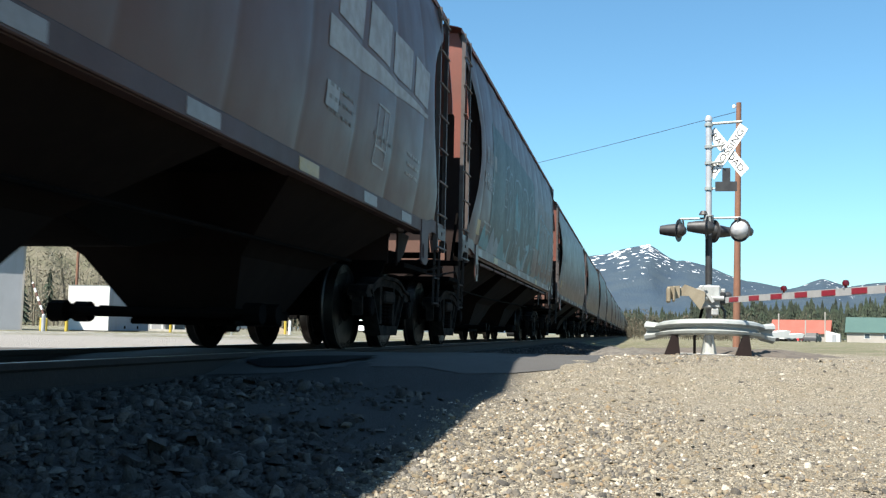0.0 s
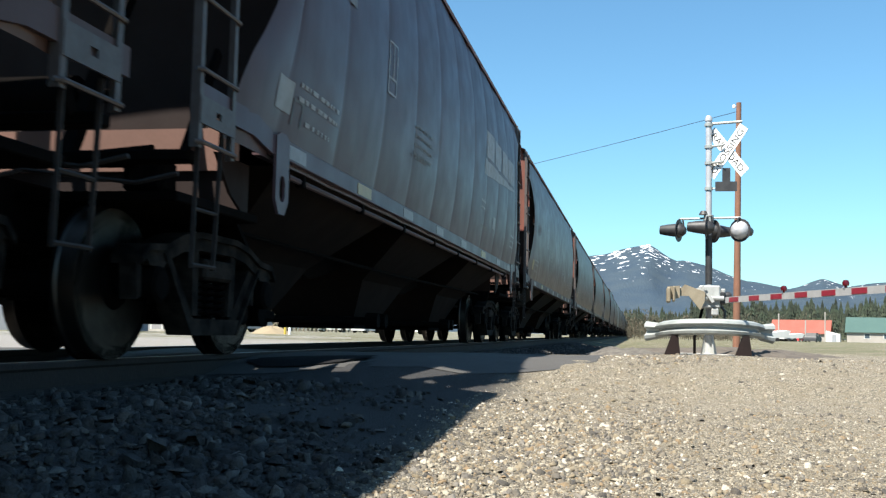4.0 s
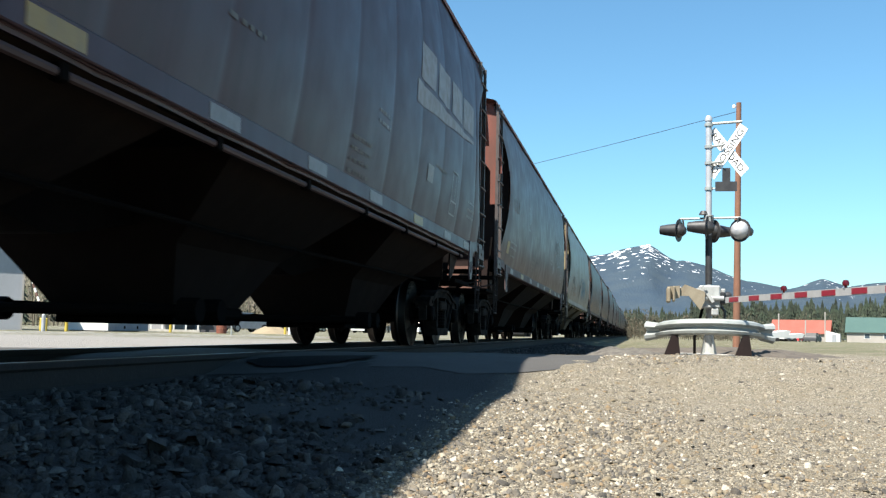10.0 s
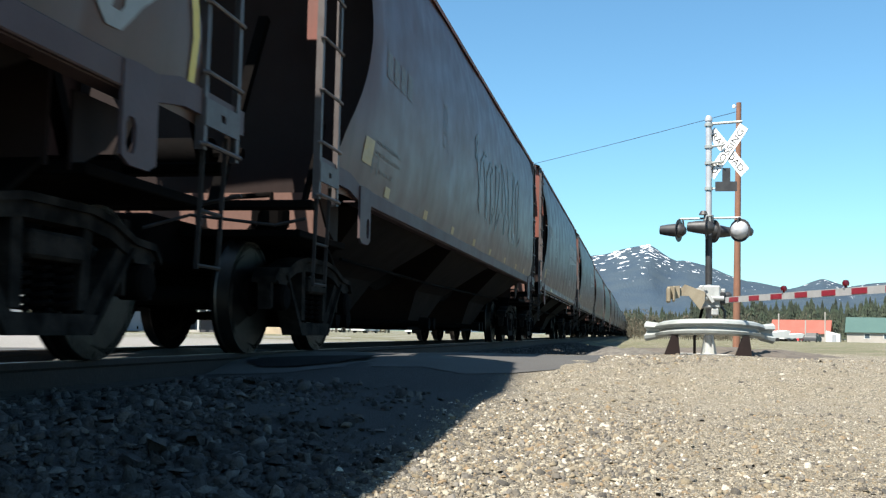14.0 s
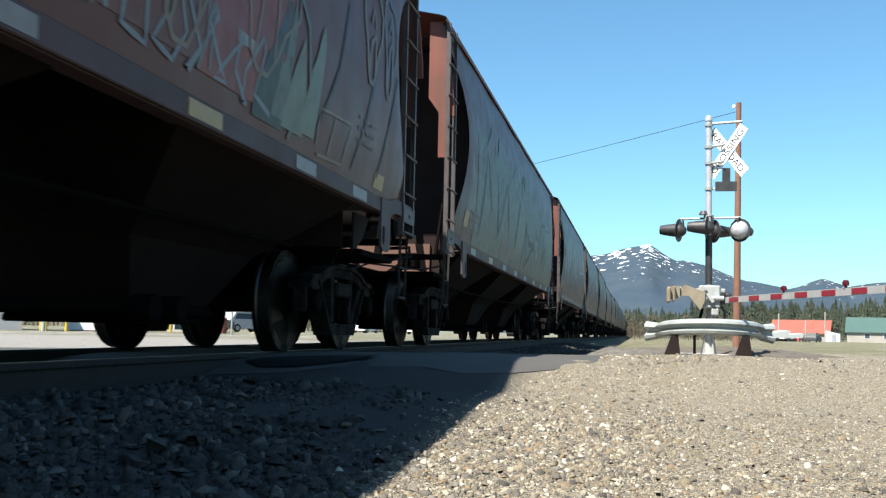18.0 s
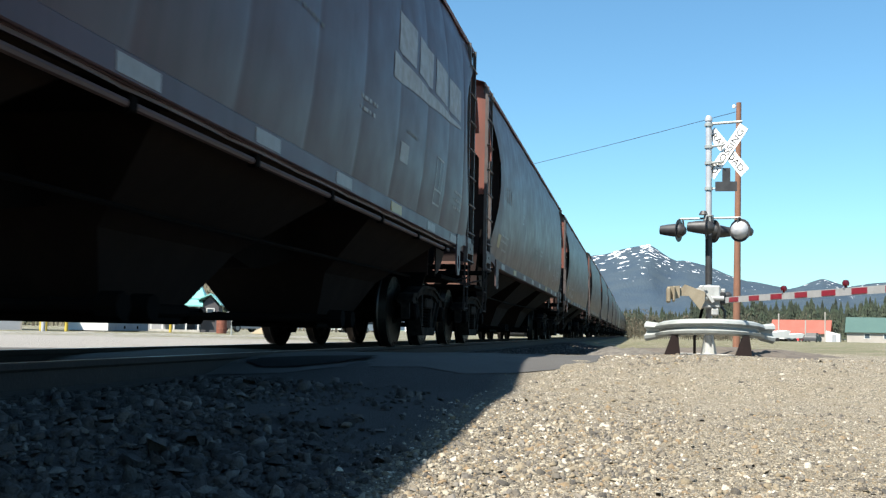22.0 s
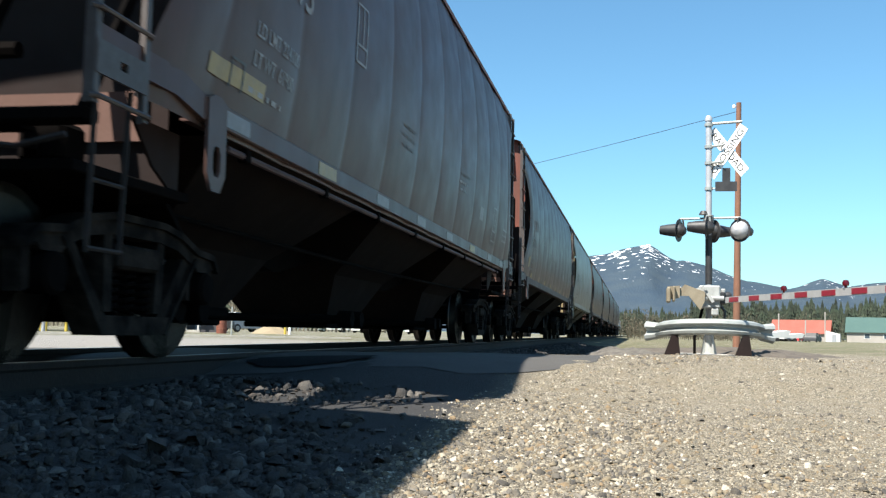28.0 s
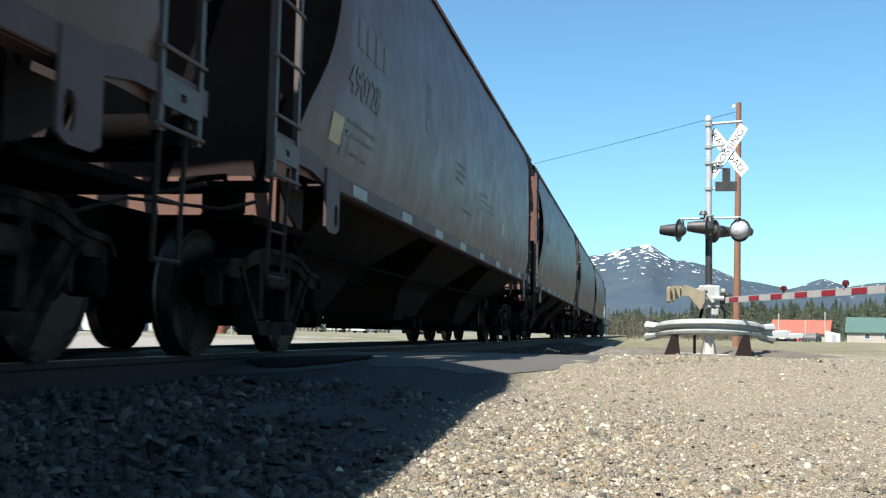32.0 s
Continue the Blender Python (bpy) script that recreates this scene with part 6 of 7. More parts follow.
# ---- mountains, woods and buildings ----
def mountain_material():
    # Distance haze is mixed into the base colour, hence the blue.
    m = material("hazy_wooded_mountain", (0.036, 0.056, 0.080), rough=1.0, other=(0.054, 0.073, 0.088), scale=0.012, amount=0.7, grain=0.15, bump=0.6, depth=8.0, spec=0.1)
    nt = m.node_tree
    n, link = nt.nodes, nt.links.new
    bsdf = n["Principled BSDF"]
    old = bsdf.inputs["Base Color"].links[0].from_socket
    where = n.new("ShaderNodeTexCoord").outputs["Object"]
    xyz = n.new("ShaderNodeSeparateXYZ")
    link(where, xyz.inputs[0])
    t = n.new("ShaderNodeTexNoise")
    t.inputs["Scale"].default_value, t.inputs["Detail"].default_value = 0.034, 9
    link(where, t.inputs["Vector"])
    up = n.new("ShaderNodeMapRange")
    up.inputs[1].default_value, up.inputs[2].default_value, up.inputs[3].default_value, up.inputs[4].default_value = 60, 330, -0.13, 0.10
    link(xyz.outputs[2], up.inputs[0])
    s = n.new("ShaderNodeMath")
    link(t.outputs["Fac"], s.inputs[0])
    link(up.outputs[0], s.inputs[1])
    r = n.new("ShaderNodeMapRange")
    r.inputs[1].default_value, r.inputs[2].default_value = 0.632, 0.665
    link(s.outputs[0], r.inputs[0])
    mix = n.new("ShaderNodeMix")
    mix.data_type = "RGBA"
    link(r.outputs[0], mix.inputs[0])
    link(old, mix.inputs[6])
    mix.inputs[7].default_value = (0.85, 0.87, 0.9, 1)
    link(mix.outputs[2], bsdf.inputs["Base Color"])
    return m


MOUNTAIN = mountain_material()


def ridge(name, dist, crest, label, rough, seed, mat=MOUNTAIN):
    """A range: crest heights against bearing (degrees from the track's line, clockwise), rising from its foot."""
    rows = []
    b0, b1 = crest[0][0], crest[-1][0]
    n, m = 150, 26
    for j in range(m + 1):
        row = []
        v = j / m
        for i in range(n + 1):
            a = b0 + (b1 - b0) * i / n
            h = np.interp(a, [c[0] for c in crest], [c[1] for c in crest])
            d = dist * (0.66 + 0.34 * v)
            k = noise.fractal(Vector((a * 0.55, v * 3.0, seed)), 0.9, 2.1, 6)
            z = h * (v ** 0.85) + rough * k * (0.25 + v * (1 - v) * 3.2)
            if j == m:
                z = h + rough * 0.25 * k
            row.append((3.94 + d * math.sin(radians(a)), d * math.cos(radians(a)), max(z, -5 if j else -20)))
        rows.append(row)
    ob = part(name, Build().grid([r[::-1] for r in rows]), mat, smooth=180)
    tagged(ob, label, "mountain", kind="structure")


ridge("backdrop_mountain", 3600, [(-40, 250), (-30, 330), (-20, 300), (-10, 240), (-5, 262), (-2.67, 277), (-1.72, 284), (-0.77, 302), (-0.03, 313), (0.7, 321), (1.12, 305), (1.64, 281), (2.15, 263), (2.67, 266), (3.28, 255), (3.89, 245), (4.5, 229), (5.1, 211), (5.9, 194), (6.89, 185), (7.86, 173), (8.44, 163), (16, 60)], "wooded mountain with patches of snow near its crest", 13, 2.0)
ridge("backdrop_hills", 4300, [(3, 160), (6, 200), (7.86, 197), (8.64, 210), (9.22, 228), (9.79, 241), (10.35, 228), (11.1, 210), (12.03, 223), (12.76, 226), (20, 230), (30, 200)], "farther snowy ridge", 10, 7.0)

HILL = material("bushy_hillside", (0.13, 0.118, 0.086), rough=1.0, other=(0.075, 0.078, 0.048), scale=0.12, amount=0.8, grain=0.8, bump=0.8, depth=2.0, spec=0.1)
ridge("backdrop_wooded_hill", 300, [(-60, 40), (-45, 44), (-38, 46), (-32, 40), (-27, 30), (-22, 16), (-18, 6), (-14, 0)], "brown bushy hillside behind the yard across the track", 2.5, 5.0, HILL)

CONIFER = material("conifer_foliage", (0.022, 0.034, 0.020), rough=0.95, other=(0.042, 0.046, 0.026), scale=0.3, amount=0.6, grain=3, bump=0.3, island=0.45)
PALE_TREE = material("pale_bare_twigs", (0.17, 0.145, 0.11), rough=0.95, other=(0.12, 0.115, 0.075), scale=0.5, amount=0.6, grain=4, bump=0.2, island=0.35)
BARE_TREE = material("bare_twigs", (0.080, 0.067, 0.047), rough=0.95, other=(0.058, 0.058, 0.032), scale=0.5, amount=0.6, grain=4, bump=0.2, island=0.3)


def conifers(name, spots, mat, label, seed):
    """Far woods: each tree a trunk line with whorls of drooping ragged boughs, joined."""
    r = random.Random(seed)
    b = Build()
    for x, y, h in spots:
        z0 = -0.3
        levels = 9
        for k in range(levels):
            u = k / levels
            z = z0 + h * (0.12 + 0.88 * u)
            rad = h * 0.19 * (1 - u) ** 0.8 + 0.1
            n = 7
            a0 = r.random() * 6.28
            ring = []
            for j in range(n * 2):
                a = a0 + math.pi * j / n
                q = rad * (r.uniform(0.8, 1.25) if j % 2 == 0 else r.uniform(0.35, 0.55))
                ring.append((x + q * math.cos(a), y + q * math.sin(a), z - h * 0.035 * (1 if j % 2 == 0 else -0.3)))
            top = (x, y, z + h * 0.15)
            b.add(ring + [top], [(j, (j + 1) % (2 * n), 2 * n) for j in range(2 * n)])
    ob = part(name, b, mat, smooth=0)
    return tagged(ob, label, "woods", kind="stuff")


def build_woods():
    r = random.Random(9)
    spots = []
    for a in np.arange(-1.5, 16, 0.028):
        d = r.uniform(300, 400)
        h = r.uniform(7.0, 12.5) * (0.72 if a < 3 else 1.0)
        spots.append((3.94 + d * math.sin(radians(a)), d * math.cos(radians(a)), h))
    for a in np.arange(3.0, 16, 0.05):
        d = r.uniform(230, 290)
        spots.append((3.94 + d * math.sin(radians(a)), d * math.cos(radians(a)), r.uniform(4.5, 9.4) * (0.7 if a < 8 else 1.0)))
    conifers("far_woods", spots, CONIFER, "dark green conifer woods at the foot of the mountain", 1)
    spots = []
    for a in np.arange(-40, -14, 1.3):
        d = r.uniform(110, 150)
        spots.append((3.94 + d * math.sin(radians(a)), d * math.cos(radians(a)), r.uniform(4.5, 8.5)))
    conifers("woods_across_track", spots, CONIFER, "conifers behind the houses across the track", 2)


build_woods()


def at_view(u, depth, z):
    """Ground place at a bearing across the view (metres per metre of depth from the camera's axis) and a depth."""
    s, c = math.sin(_yaw), math.cos(_yaw)
    return Vector((EYE.x - depth * s + u * depth * c, depth * c + u * depth * s, z))


SIDING = material("grey_siding", (0.30, 0.31, 0.33), rough=0.7, other=(0.24, 0.25, 0.26), scale=0.8, amount=0.5, grain=20, bump=0.1, streak=(0.2, 0.2, 0.2), streak_scale=(2, 2, 0.4))
WHITE_SIDING = material("white_siding", (0.62, 0.62, 0.60), rough=0.6, other=(0.52, 0.51, 0.48), scale=0.8, amount=0.5, grain=20, bump=0.05)
DARK_SIDING = material("dark_board_siding", (0.075, 0.07, 0.075), rough=0.8, other=(0.05, 0.047, 0.05), scale=0.8, amount=0.5, grain=20, bump=0.1, streak=(0.04, 0.04, 0.042), streak_scale=(2, 2, 0.4))
PALE_WALL = material("pale_block_wall", (0.34, 0.31, 0.28), rough=0.85, other=(0.27, 0.25, 0.22), scale=0.6, amount=0.6, grain=12, bump=0.2)
TEAL_ROOF = material("teal_metal_roof", (0.20, 0.45, 0.42), rough=0.35, other=(0.13, 0.38, 0.34), scale=0.7, amount=0.5, grain=10, bump=0.05)
GREEN_ROOF = material("dark_green_metal_roof", (0.040, 0.085, 0.075), rough=0.6, other=(0.05, 0.10, 0.085), scale=0.5, amount=0.5, grain=10, bump=0.05)
RED_ROOF = material("rust_red_metal_roof", (0.25, 0.062, 0.040), rough=0.6, other=(0.20, 0.085, 0.06), scale=0.5, amount=0.5, grain=10, bump=0.05)
GLASS = material("dark_window_glass", (0.05, 0.07, 0.09), rough=0.08, grain=10, bump=0.0)
ORANGE = material("orange_machine_paint", (0.50, 0.20, 0.03), rough=0.5, other=(0.4, 0.16, 0.03), scale=2, amount=0.4, grain=20, bump=0.05)
YELLOW = material("yellow_post_paint", (0.50, 0.36, 0.05), rough=0.5, other=(0.4, 0.3, 0.06), scale=3, amount=0.4, grain=30, bump=0.05)
RUBBER = material("black_tyre_rubber", (0.015, 0.015, 0.016), rough=0.85, other=(0.03, 0.03, 0.03), scale=6, amount=0.4, grain=40, bump=0.1)


def turned(place, degrees):
    return Matrix.Translation(place) @ pose(0, 0, 0, 0, 0, degrees)


def plain_house(name, label, place, degrees, wide, deep, wall, ridge_h, wall_mat, roof_mat, windows=(), overhang=0.35):
    """Gabled house, ridge along its width; windows are (x, z, w, h) on the front, which faces -y."""
    h = thing(name, label, "house", at=turned(place, degrees))
    w, d = wide / 2, deep / 2
    b = Build().prism([(-d, 0), (d, 0), (d, wall), (0, ridge_h), (-d, wall)], "x", -w, w)
    part("wall", b, wall_mat, h)
    k = (ridge_h - wall) / d
    for s in (-1, 1):
        e = d + overhang
        b = Build().add([(x, s * y, z) for x in (-w - overhang, w + overhang) for y, z in ((0, ridge_h + 0.12), (e, ridge_h + 0.12 - k * e), (e, ridge_h - k * e), (0, ridge_h))],
                        [(0, 1, 2, 3), (7, 6, 5, 4), (0, 4, 5, 1), (1, 5, 6, 2), (2, 6, 7, 3), (3, 7, 4, 0)])
        part("roof_slope", b, roof_mat, h, smooth=0)
    for x, z, ww, hh in windows:
        win = part("window", Build().box(x - ww / 2, x + ww / 2, -d - 0.015, -d + 0.02, z, z + hh), GLASS, h)
        o = [(x - ww / 2 - 0.08, z - 0.08), (x + ww / 2 + 0.08, z - 0.08), (x + ww / 2 + 0.08, z + hh + 0.08), (x - ww / 2 - 0.08, z + hh + 0.08)]
        i = [(x - ww / 2, z), (x + ww / 2, z), (x + ww / 2, z + hh), (x - ww / 2, z + hh)]
        part("window_frame", Build().frame_prism(o, i, "y", -d - 0.05, -d + 0.01), WHITE_SIDING, win)
    return h


def build_right_houses():
    plain_house("red_roofed_house", "low pale house with a rust-red metal roof", at_view(0.357, 200, -0.45), -14, 10.5, 7, 1.9, 4.3, PALE_WALL, RED_ROOF, ((-3.2, 0.7, 0.8, 0.9), (0.5, 0.6, 1.0, 1.0), (3.2, 0.7, 0.9, 0.9)))
    plain_house("green_roofed_building", "long pale building with a dark green metal roof", at_view(0.447, 195, -0.45), -14, 16, 8, 2.3, 5.0, PALE_WALL, GREEN_ROOF, ((-4.4, 1.0, 0.9, 0.9), (-1.0, 1.0, 0.9, 0.9), (2.6, 1.0, 0.9, 0.9), (5.6, 1.0, 0.9, 0.9)))
    p = at_view(0.388, 190, -0.45)
    sh = thing("lean_to_shed", "small whitewashed lean-to shed beside the green roof", "shed", at=turned(p, -14))
    part("wall", Build().prism([(-1.3, 0), (1.3, 0), (1.3, 1.7), (-1.3, 2.3)], "y", -1.5, 1.5), WHITE_SIDING, sh)
    part("door", Build().box(-0.1, 0.7, -1.54, -1.5, 0, 1.6), SIDING, sh)
    for u, d, h in ((0.334, 150, 4.3), (0.3605, 150, 3.4), (0.380, 170, 5.2), (0.3185, 120, 2.2)):
        q = thing("fence_pole", "thin pale wooden pole by the houses", "pole", "poles by the houses", at=tuple(at_view(u, d, -0.4)))
        part("shaft", Build().pipe([(0, 0, 0), (0.05, 0, h)], 0.1, 8), PALE_WALL, q)
    for u, d, s in ((0.327, 150, 1.0), (0.345, 160, 0.8)):
        t = thing("flat_trailer", "white boat trailer parked in the yard", "trailer", at=turned(at_view(u, d, -0.35), 35))
        part("deck", Build().prism([(-2.6 * s, 0.5), (2.2 * s, 0.7), (2.9 * s, 1.7 * s), (2.4 * s, 1.8 * s), (-2.6 * s, 1.1)], "y", -0.9, 0.9), WHITE_SIDING, t)
        for x in (-0.9, 0.2):
            part("wheel", Build().pipe([(x, -1.05, 0.33), (x, 1.05, 0.33)], 0.33, 14), RUBBER, t)
        part("drawbar", Build().beam((2.6 * s, 0, 0.7), (4.0 * s, 0, 0.5), 0.12, 0.12), GALV, t)
    for u, d, red in ((0.3515, 165, True), (0.368, 150, False)):
        parked_car(at_view(u, d, -0.38), 70, RED_PAINT if red else BLACK_PAINT, "small %s car parked in the yard" % ("red" if red else "dark"))


def parked_car(place, degrees, paint, label, long=4.3, tall=1.5):
    c = thing("parked_car", label, "car", "parked vehicles", at=turned(place, degrees))
    l = long / 2
    part("body", Build().prism([(-l, 0.3), (l, 0.3), (l, 0.75), (l - 0.25, 0.9), (l * 0.42, 0.98), (-l + 0.1, 0.98), (-l, 0.8)], "y", -0.85, 0.85), paint, c)
    part("cabin", Build().prism([(-l * 0.85, 0.98), (l * 0.42, 0.98), (l * 0.1, tall), (-l * 0.65, tall)], "y", -0.74, 0.74), paint, c)
    for s in (-1, 1):
        part("side_window", Build().prism([(-l * 0.72, 1.03), (l * 0.3, 1.03), (l * 0.08, tall - 0.08), (-l * 0.6, tall - 0.08)], "y", s * 0.75 - 0.01, s * 0.75 + 0.01), GLASS, c)
        for x in (-l * 0.62, l * 0.62):
            w = part("wheel", Build().lathe([(0.0, -0.1), (0.31, -0.1), (0.33, -0.06), (0.33, 0.06), (0.31, 0.1), (0.0, 0.1)], "y", (x, s * 0.78, 0.33), 16), RUBBER, c)
            part("rim", Build().lathe([(0.0, -0.112), (0.18, -0.112), (0.18, 0.112), (0.0, 0.112)], "y", (x, s * 0.78, 0.33), 12), GALV, w)
        part("headlight", Build().box(l - 0.12, l + 0.01, s * 0.65 - 0.14, s * 0.65 + 0.14, 0.62, 0.76), REFLECT_WHITE, c)
    return c


build_right_houses()


def build_left_yard():
    # boxy white shed
    p = at_view(-0.3485, 53, -0.17)
    shed = thing("white_box_shed", "boxy shed with a bright white end and grey side", "shed", at=turned(p, 7))
    part("body", Build().cbox(-1.12, 1.12, -0.2, 5.6, 0.05, 2.38, 0.02), SIDING, shed)
    part("white_end", Build().box(-1.11, 1.11, -0.24, -0.205, 0.06, 2.37), WHITE_SIDING, shed, "white end panel")
    part("skid", Build().box(-1.0, -0.85, -0.1, 4.5, 0.0, 0.06).box(0.85, 1.0, -0.1, 4.5, 0.0, 0.06), DARK_STEEL, shed)
    part("roof_edge", Build().box(-1.14, 1.14, -0.25, 5.62, 2.38, 2.41), GALV, shed)
    for y in (1.9, 3.8):
        part("vent", Build().box(1.115, 1.13, y, y + 0.22, 0.16, 0.32), DARK_STEEL, shed)
    # grey building at the far end of the yard
    p = at_view(-0.4155, 50, -0.17)
    b = thing("grey_building", "tall plain grey building with a pale corner trim", "building", at=turned(p, 37))
    part("wall", Build().box(-7.0, 0.0, 0, 8, 0, 4.4), SIDING, b)
    part("corner_trim", Build().box(-0.06, 0.03, -0.05, 0.05, 0, 4.4), PALE_WALL, b)
    part("roof", Build().prism([(-0.4, 4.4), (8.4, 4.4), (4, 6.0)], "x", -7.3, 0.3), GALV, b)
    # raised barrier across the road
    p = at_view(-0.394, 46, -0.18)
    g = thing("raised_barrier", "slanting red and white barrier arm on a short post", "barrier", at=tuple(p))
    part("post", Build().pipe([(0, 0, 0), (0, 0, 0.75)], 0.09, 10), SILVER, g)
    arm = part("arm", Build().beam((0.06, 0, 0.6), (-0.72, 0.1, 2.25), 0.05, 0.08), WHITE_PAINT, g)
    for k in range(4):
        u, w = 0.12 + 0.24 * k, 0.24 + 0.24 * k
        part("red_band", Build().beam((0.06 - 0.78 * u, 0.1 * u, 0.6 + 1.65 * u), (0.06 - 0.78 * w, 0.1 * w, 0.6 + 1.65 * w), 0.058, 0.086), END_PINK, arm)
    # house with the teal roof and glazed porch
    p = at_view(-0.2645, 64, -0.17)
    h = thing("teal_roofed_house", "grey house with a teal metal roof and a small porch", "house", at=turned(p, 20))
    part("wall", Build().box(-2.5, 1.6, 1.0, 5.0, 0, 2.2), SIDING, h)

    def slope(name, pts):
        q = [(x, y, z + 0.09) for x, y, z in pts]
        n = len(pts)
        part(name, Build().add(q + list(pts), [tuple(range(n)), tuple(range(2 * n - 1, n - 1, -1))] + [(i, i + n, (i + 1) % n + n, (i + 1) % n) for i in range(n)]), TEAL_ROOF, h, smooth=0)

    slope("roof_slope", [(-3.1, 0.7, 2.1), (1.8, 0.7, 2.1), (1.3, 3.0, 3.15), (-2.3, 3.0, 3.15)])
    slope("roof_slope", [(1.8, 5.3, 2.1), (-3.1, 5.3, 2.1), (-2.3, 3.0, 3.15), (1.3, 3.0, 3.15)])
    slope("roof_slope", [(-3.1, 5.3, 2.1), (-3.1, 0.7, 2.1), (-2.3, 3.0, 3.15)])
    slope("roof_slope", [(1.8, 0.7, 2.1), (1.8, 5.3, 2.1), (1.3, 3.0, 3.15)])
    part("dormer", Build().prism([(0.1, 2.4), (1.2, 2.4), (1.2, 3.2), (0.95, 3.42), (0.35, 3.42), (0.1, 3.2)], "y", 1.9, 3.4), TEAL_ROOF, h, "teal box dormer on the ridge")
    part("side_wing", Build().box(1.62, 2.7, 0.2, 4.6, 0, 1.75).prism([(1.6, 1.75), (2.7, 1.75), (2.15, 2.3)], "y", 0.2, 4.6), DARK_SIDING, h, "dark-boarded side wing")
    slope("wing_roof", [(1.4, 0.0, 2.05), (2.2, 0.0, 2.42), (2.2, 4.8, 2.42), (1.4, 4.8, 2.05)])
    slope("wing_roof", [(2.2, 0.0, 2.42), (2.85, 0.0, 1.72), (2.85, 4.8, 1.72), (2.2, 4.8, 2.42)])
    win = part("window", Build().box(2.0, 2.4, 0.17, 0.21, 0.85, 1.5), GLASS, h)
    part("window_frame", Build().frame_prism([(1.94, 0.79), (2.46, 0.79), (2.46, 1.56), (1.94, 1.56)], [(2.0, 0.85), (2.4, 0.85), (2.4, 1.5), (2.0, 1.5)], "y", 0.15, 0.2), WHITE_SIDING, win)
    slope("porch_roof", [(-1.5, -0.4, 1.62), (1.75, -0.4, 1.62), (1.6, 1.0, 2.1), (-1.5, 1.0, 2.1)])
    part("porch_floor", Build().box(-1.5, 1.6, -0.3, 1.0, 0.0, 0.15), CONCRETE, h)
    for x in (-1.4, -0.7, 0.0, 0.75, 1.5):
        part("porch_post", Build().box(x - 0.05, x + 0.05, -0.3, -0.2, 0.15, 1.68), WHITE_SIDING, h)
    part("porch_rail", Build().box(-1.4, 0.75, -0.28, -0.22, 0.62, 0.68), WHITE_SIDING, h)
    for x in (-1.35, -0.65, 0.05):
        part("porch_pane", Build().box(x, x + 0.6, -0.26, -0.24, 0.7, 1.6), GLASS, h)
    part("door", Build().box(0.7, 1.2, 0.96, 1.0, 0.15, 1.65), DARK_SIDING, h)
    part("porch_window", Build().box(-0.2, 0.4, 0.96, 1.0, 0.75, 1.5), GLASS, h)
    part("wall_trim", Build().box(-2.55, -2.42, 0.95, 1.05, 0, 2.2), WHITE_SIDING, h)
    # posts, barrel, poles
    for u, d, h, m in ((-0.396, 48, 0.6, YELLOW), (-0.3915, 48, 0.6, YELLOW), (-0.371, 48, 0.55, YELLOW), (-0.268, 56, 0.5, YELLOW), (-0.1545, 60, 0.8, YELLOW), (-0.150, 60, 0.8, WHITE_PAINT)):
        q = thing("bollard", "short painted steel post at the yard's edge", "bollard", "posts at the yard's edge", at=tuple(at_view(u, d, -0.18)))
        part("pipe", Build().pipe([(0, 0, 0), (0, 0, h), (0, 0, h + 0.04)], 0.08, 10, radii=[0.08, 0.08, 0.05]), m, q)
    q = thing("barrel", "rusty red steel barrel in the yard", "barrel", at=tuple(at_view(-0.2175, 56, -0.18)))
    part("drum", Build().lathe([(0.0, 0.0), (0.28, 0.0), (0.29, 0.28), (0.30, 0.29), (0.29, 0.3), (0.29, 0.58), (0.30, 0.59), (0.29, 0.6), (0.28, 0.88), (0.0, 0.88)], "z", n=18), material("rusty_red_barrel", (0.20, 0.06, 0.035), rough=0.7, other=(0.12, 0.05, 0.03), scale=4, amount=0.6, grain=30, bump=0.1), q)
    for u, d, h in ((-0.2075, 38, 1.15), (-0.363, 75, 9.0), (-0.322, 80, 8.0)):
        q = thing("yard_pole", "thin grey upright pole", "pole", "poles in the yard", at=tuple(at_view(u, d, -0.18)))
        part("shaft", Build().pipe([(0, 0, 0), (0, 0, h)], 0.035 if h < 2 else 0.11, 8), GALV if h < 2 else POLE_WOOD, q)
    # kerb along the far side of the road
    a, b = at_view(-0.50, 34, -0.16), at_view(-0.09, 40, -0.16)
    k = part("kerb", Build().beam(a, b, 0.22, 0.14), CONCRETE)
    tagged(k, "low concrete kerb along the road's far edge", "kerb", kind="structure")
    for u, d, deg, mat, lab in ((-0.108, 135, 30, WHITE_PAINT, "white car parked in the sunny yard"), (-0.075, 120, 80, WHITE_PAINT, "white van parked across the track"), (-0.235, 75, 15, BLACK_PAINT, "dark car parked by the teal-roofed house"), (-0.195, 80, 60, SILVER, "silver car parked by the yard"), (-0.02, 110, 75, WHITE_PAINT, "white car parked across the track")):
        parked_car(at_view(u, d, -0.18), deg, mat, lab, tall=1.55)
    # orange loader far along the other side
    m = thing("orange_loader", "orange road machine parked across the track", "machine", at=turned(at_view(0.077, 105, -0.2), 80))
    part("body", Build().prism([(-1.4, 0.5), (1.3, 0.5), (1.3, 1.1), (0.2, 1.2), (0.0, 1.7), (-1.0, 1.7), (-1.4, 1.1)], "y", -0.8, 0.8), ORANGE, m)
    for x in (-0.9, 0.8):
        part("wheel", Build().pipe([(x, -0.95, 0.5), (x, 0.95, 0.5)], 0.5, 16), RUBBER, m)
    # mound of sand
    rows = []
    c = at_view(-0.168, 62, -0.2)
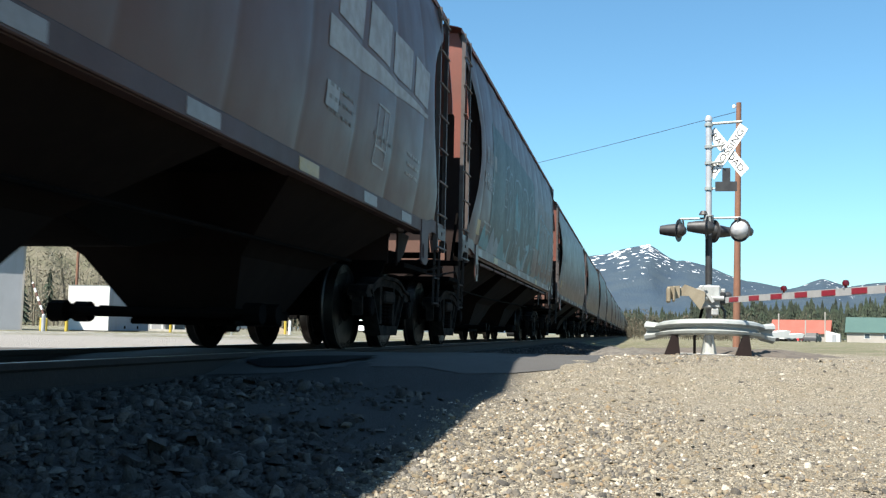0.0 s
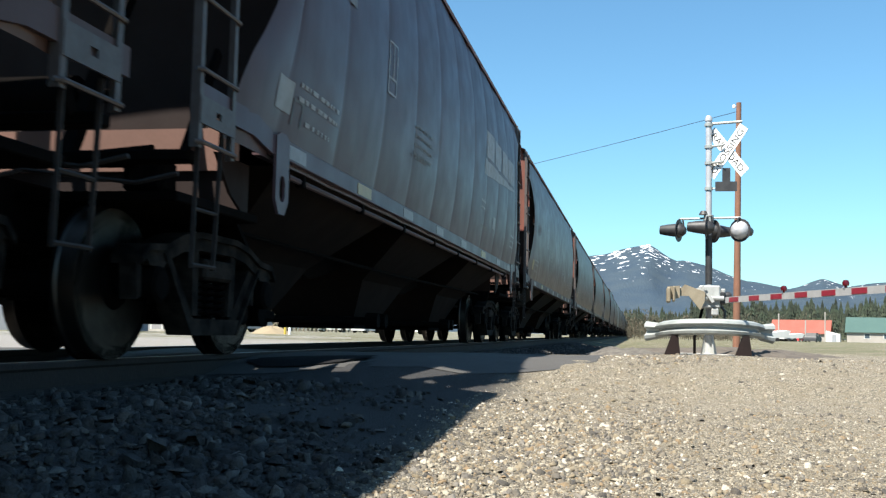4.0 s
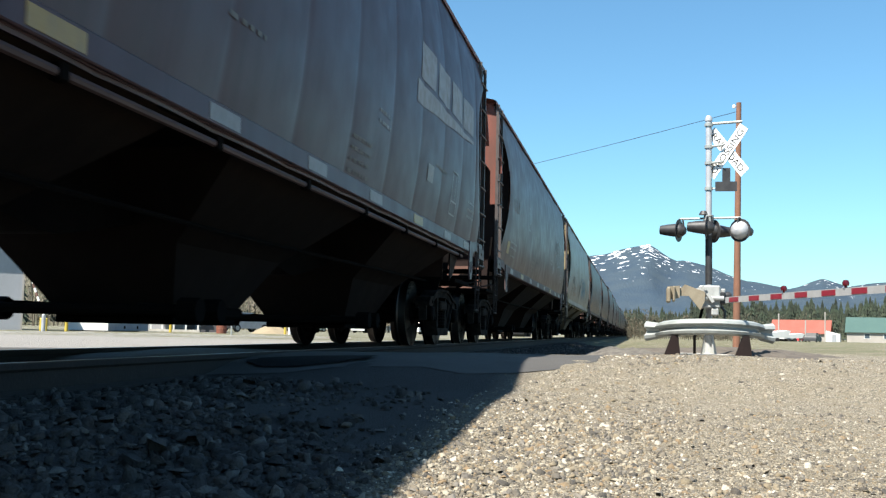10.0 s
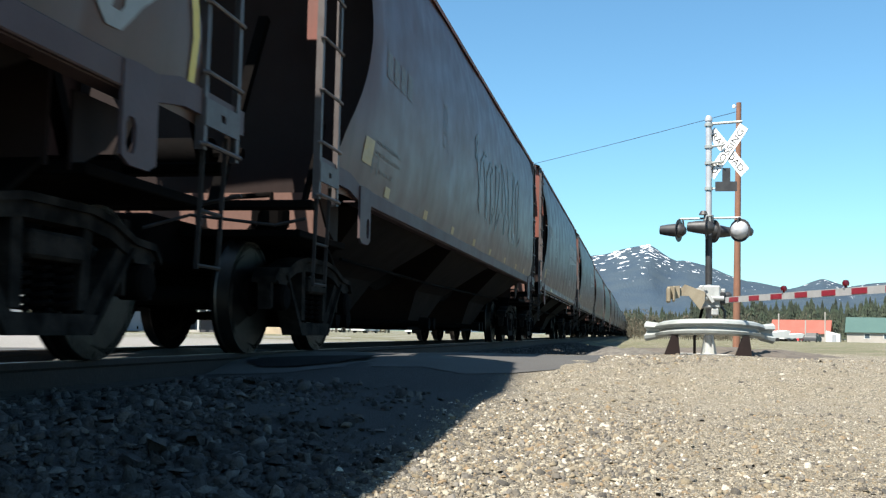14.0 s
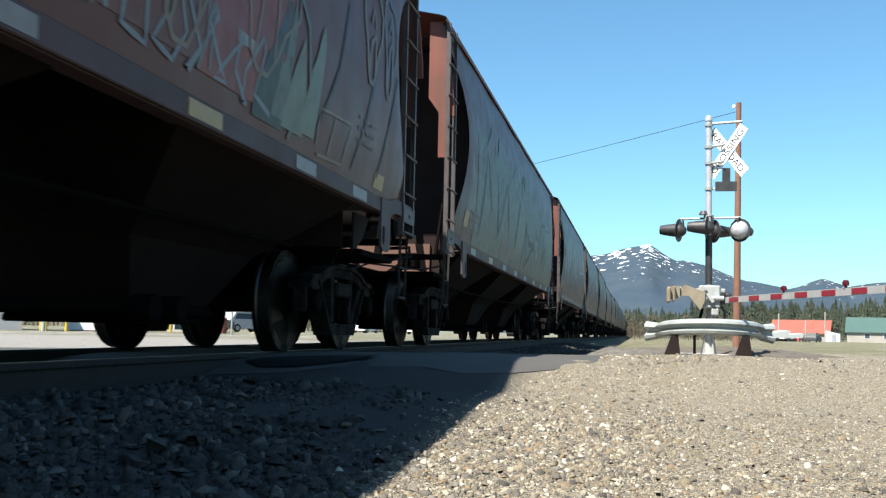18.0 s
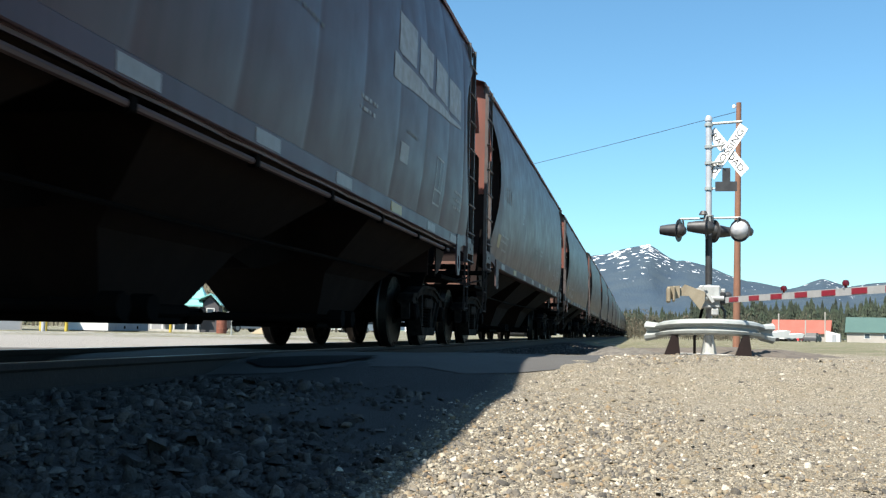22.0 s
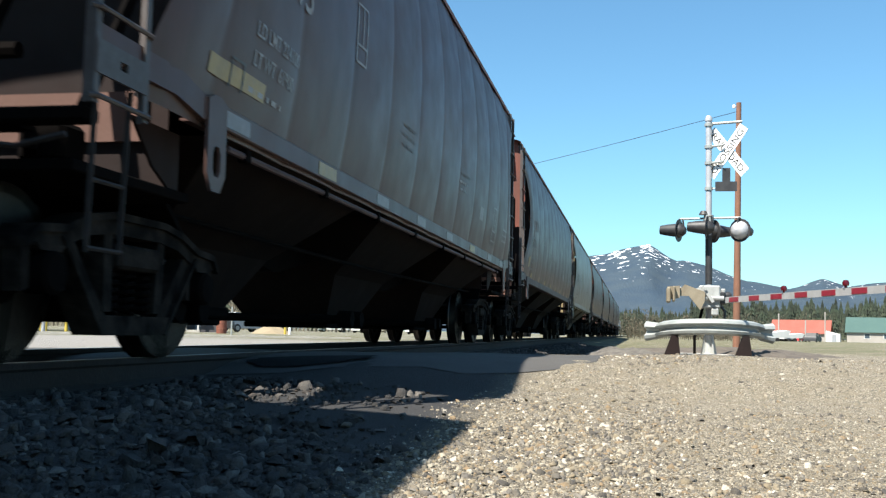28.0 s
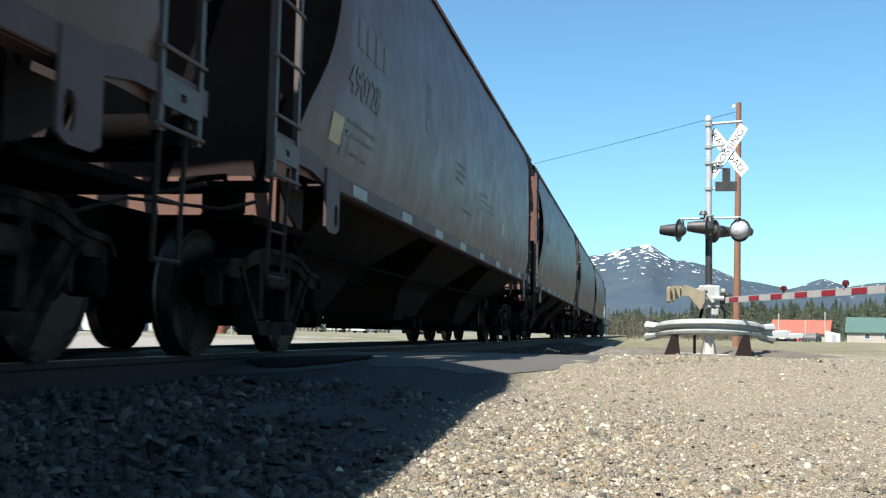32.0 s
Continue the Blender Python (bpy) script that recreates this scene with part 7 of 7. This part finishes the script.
    for i in range(9):
        rows.append([(c.x + 1.35 * (i / 8) * math.cos(j * math.pi / 10), c.y + 1.2 * (i / 8) * math.sin(j * math.pi / 10), c.z - 0.02 + 0.5 * math.cos(i / 8 * math.pi / 2) * (1 + 0.15 * math.sin(j * 1.3))) for j in range(21)])
    s = part("sand_mound", Build().grid(rows), material("tan_sand", (0.24, 0.19, 0.12), rough=0.95, other=(0.18, 0.15, 0.10), scale=1.5, amount=0.5, grain=25, bump=0.4))
    tagged(s, "low mound of tan sand in the yard", "sand mound")


build_left_yard()


def shrubs(name, spots, mat, label, seed, twigs=60):
    """Leafless bushes and small trees: stems, forked limbs and many thin twigs, joined."""
    r = random.Random(seed)
    v, f = [], []
    for x, y, z, h in spots:
        for _ in range(twigs):
            a, t = r.uniform(0, 6.283), r.uniform(0.1, 1.0)
            q = h * 0.4 * math.sqrt(r.random()) * (0.45 + 0.55 * math.sin(math.pi * min(t * 1.1, 1)))
            p = (x + q * math.cos(a), y + q * math.sin(a), z + h * t * (1 - 0.3 * (q / (h * 0.4)) ** 2))
            l, w = h * r.uniform(0.05, 0.14), h * r.uniform(0.008, 0.02)
            b, c = r.uniform(0, 6.283), r.uniform(0.3, 1.0)
            tip = (p[0] + l * math.cos(b) * (1 - c * 0.6), p[1] + l * math.sin(b) * (1 - c * 0.6), p[2] + l * c)
            k = len(v)
            v += [p, (p[0] + w, p[1] - w, p[2] + w), (p[0] - w, p[1] + w, p[2] + w), tip]
            f += [(k, k + 1, k + 3), (k + 1, k + 2, k + 3), (k + 2, k, k + 3)]
    b = Build().add(v, f)
    for x, y, z, h in spots:
        for k in range(3):
            a = r.uniform(0, 6.283)
            b.pipe([(x, y, z - 0.2), (x + 0.06 * h * math.cos(a), y + 0.06 * h * math.sin(a), z + h * 0.45), (x + 0.16 * h * math.cos(a), y + 0.16 * h * math.sin(a), z + h * 0.85)], 0, 4, radii=[h * 0.016, h * 0.011, h * 0.004])
    ob = part(name, b, mat, smooth=0)
    return tagged(ob, label, "shrubs", kind="stuff")


def build_shrubs():
    r = random.Random(12)
    spots = []
    for u in np.arange(0.16, 0.46, 0.0035):
        d = r.uniform(210, 280)
        p = at_view(u, d, -0.3)
        spots.append((p.x, p.y, p.z, r.uniform(3.0, 6.5)))
    for u in np.arange(0.185, 0.30, 0.002):
        d = r.uniform(110, 160)
        p = at_view(u, d, -0.3)
        spots.append((p.x, p.y, p.z, r.uniform(1.8, 3.6)))
    shrubs("bare_shrubs", spots, BARE_TREE, "tan leafless shrubs and saplings before the woods", 3)
    spots = []
    for u in np.arange(-0.46, -0.05, 0.004):
        d = r.uniform(120, 170)
        p = at_view(u, d, -0.2)
        spots.append((p.x, p.y, p.z, r.uniform(5.0, 11.0)))
    shrubs("bare_trees_across_track", spots, PALE_TREE, "tall leafless trees behind the houses across the track", 5, 110)


build_shrubs()

mound("stone_heap", at_view(0.184, 20.0, ground_height(5.0, 20.0)), 1.0, 1.5, 0.26, RUBBLE, "low heap of broken grey stone beside the track", "stone heap", 1)
mound("soil_heap", at_view(0.318, 20.5, ground_height(9.0, 20.0)), 1.3, 1.2, 0.2, SOIL, "low heap of dark loose soil by the guard rail", "soil heap", 2)
mound("soil_heap", at_view(0.275, 25.0, ground_height(9.0, 25.0)), 3.2, 1.6, 0.2, SOIL, "low heap of dark loose soil behind the signal", "soil heap", 3)


def motions():
    """The train rolls by at an even pace, and its wheels turn."""
    times = [2.0 * k for k in range(17)]
    for ob, y, _ in MOVERS:
        walk(ob, [(t, pose(0, y - rolled(t), 0)) for t in times])
    lead = WHEELS[0]
    walk(lead, [(k / FPS, pose(0, 0, 0, rx=math.degrees(rolled(k / FPS) / 0.457))) for k in range(32 * FPS + 1)])
    turn, slot = lead.animation_data.action, lead.animation_data.action_slot
    for w in WHEELS[1:]:
        w.rotation_mode = "QUATERNION"
        keys = w.animation_data_create()
        keys.action, keys.action_slot = turn, slot


motions()
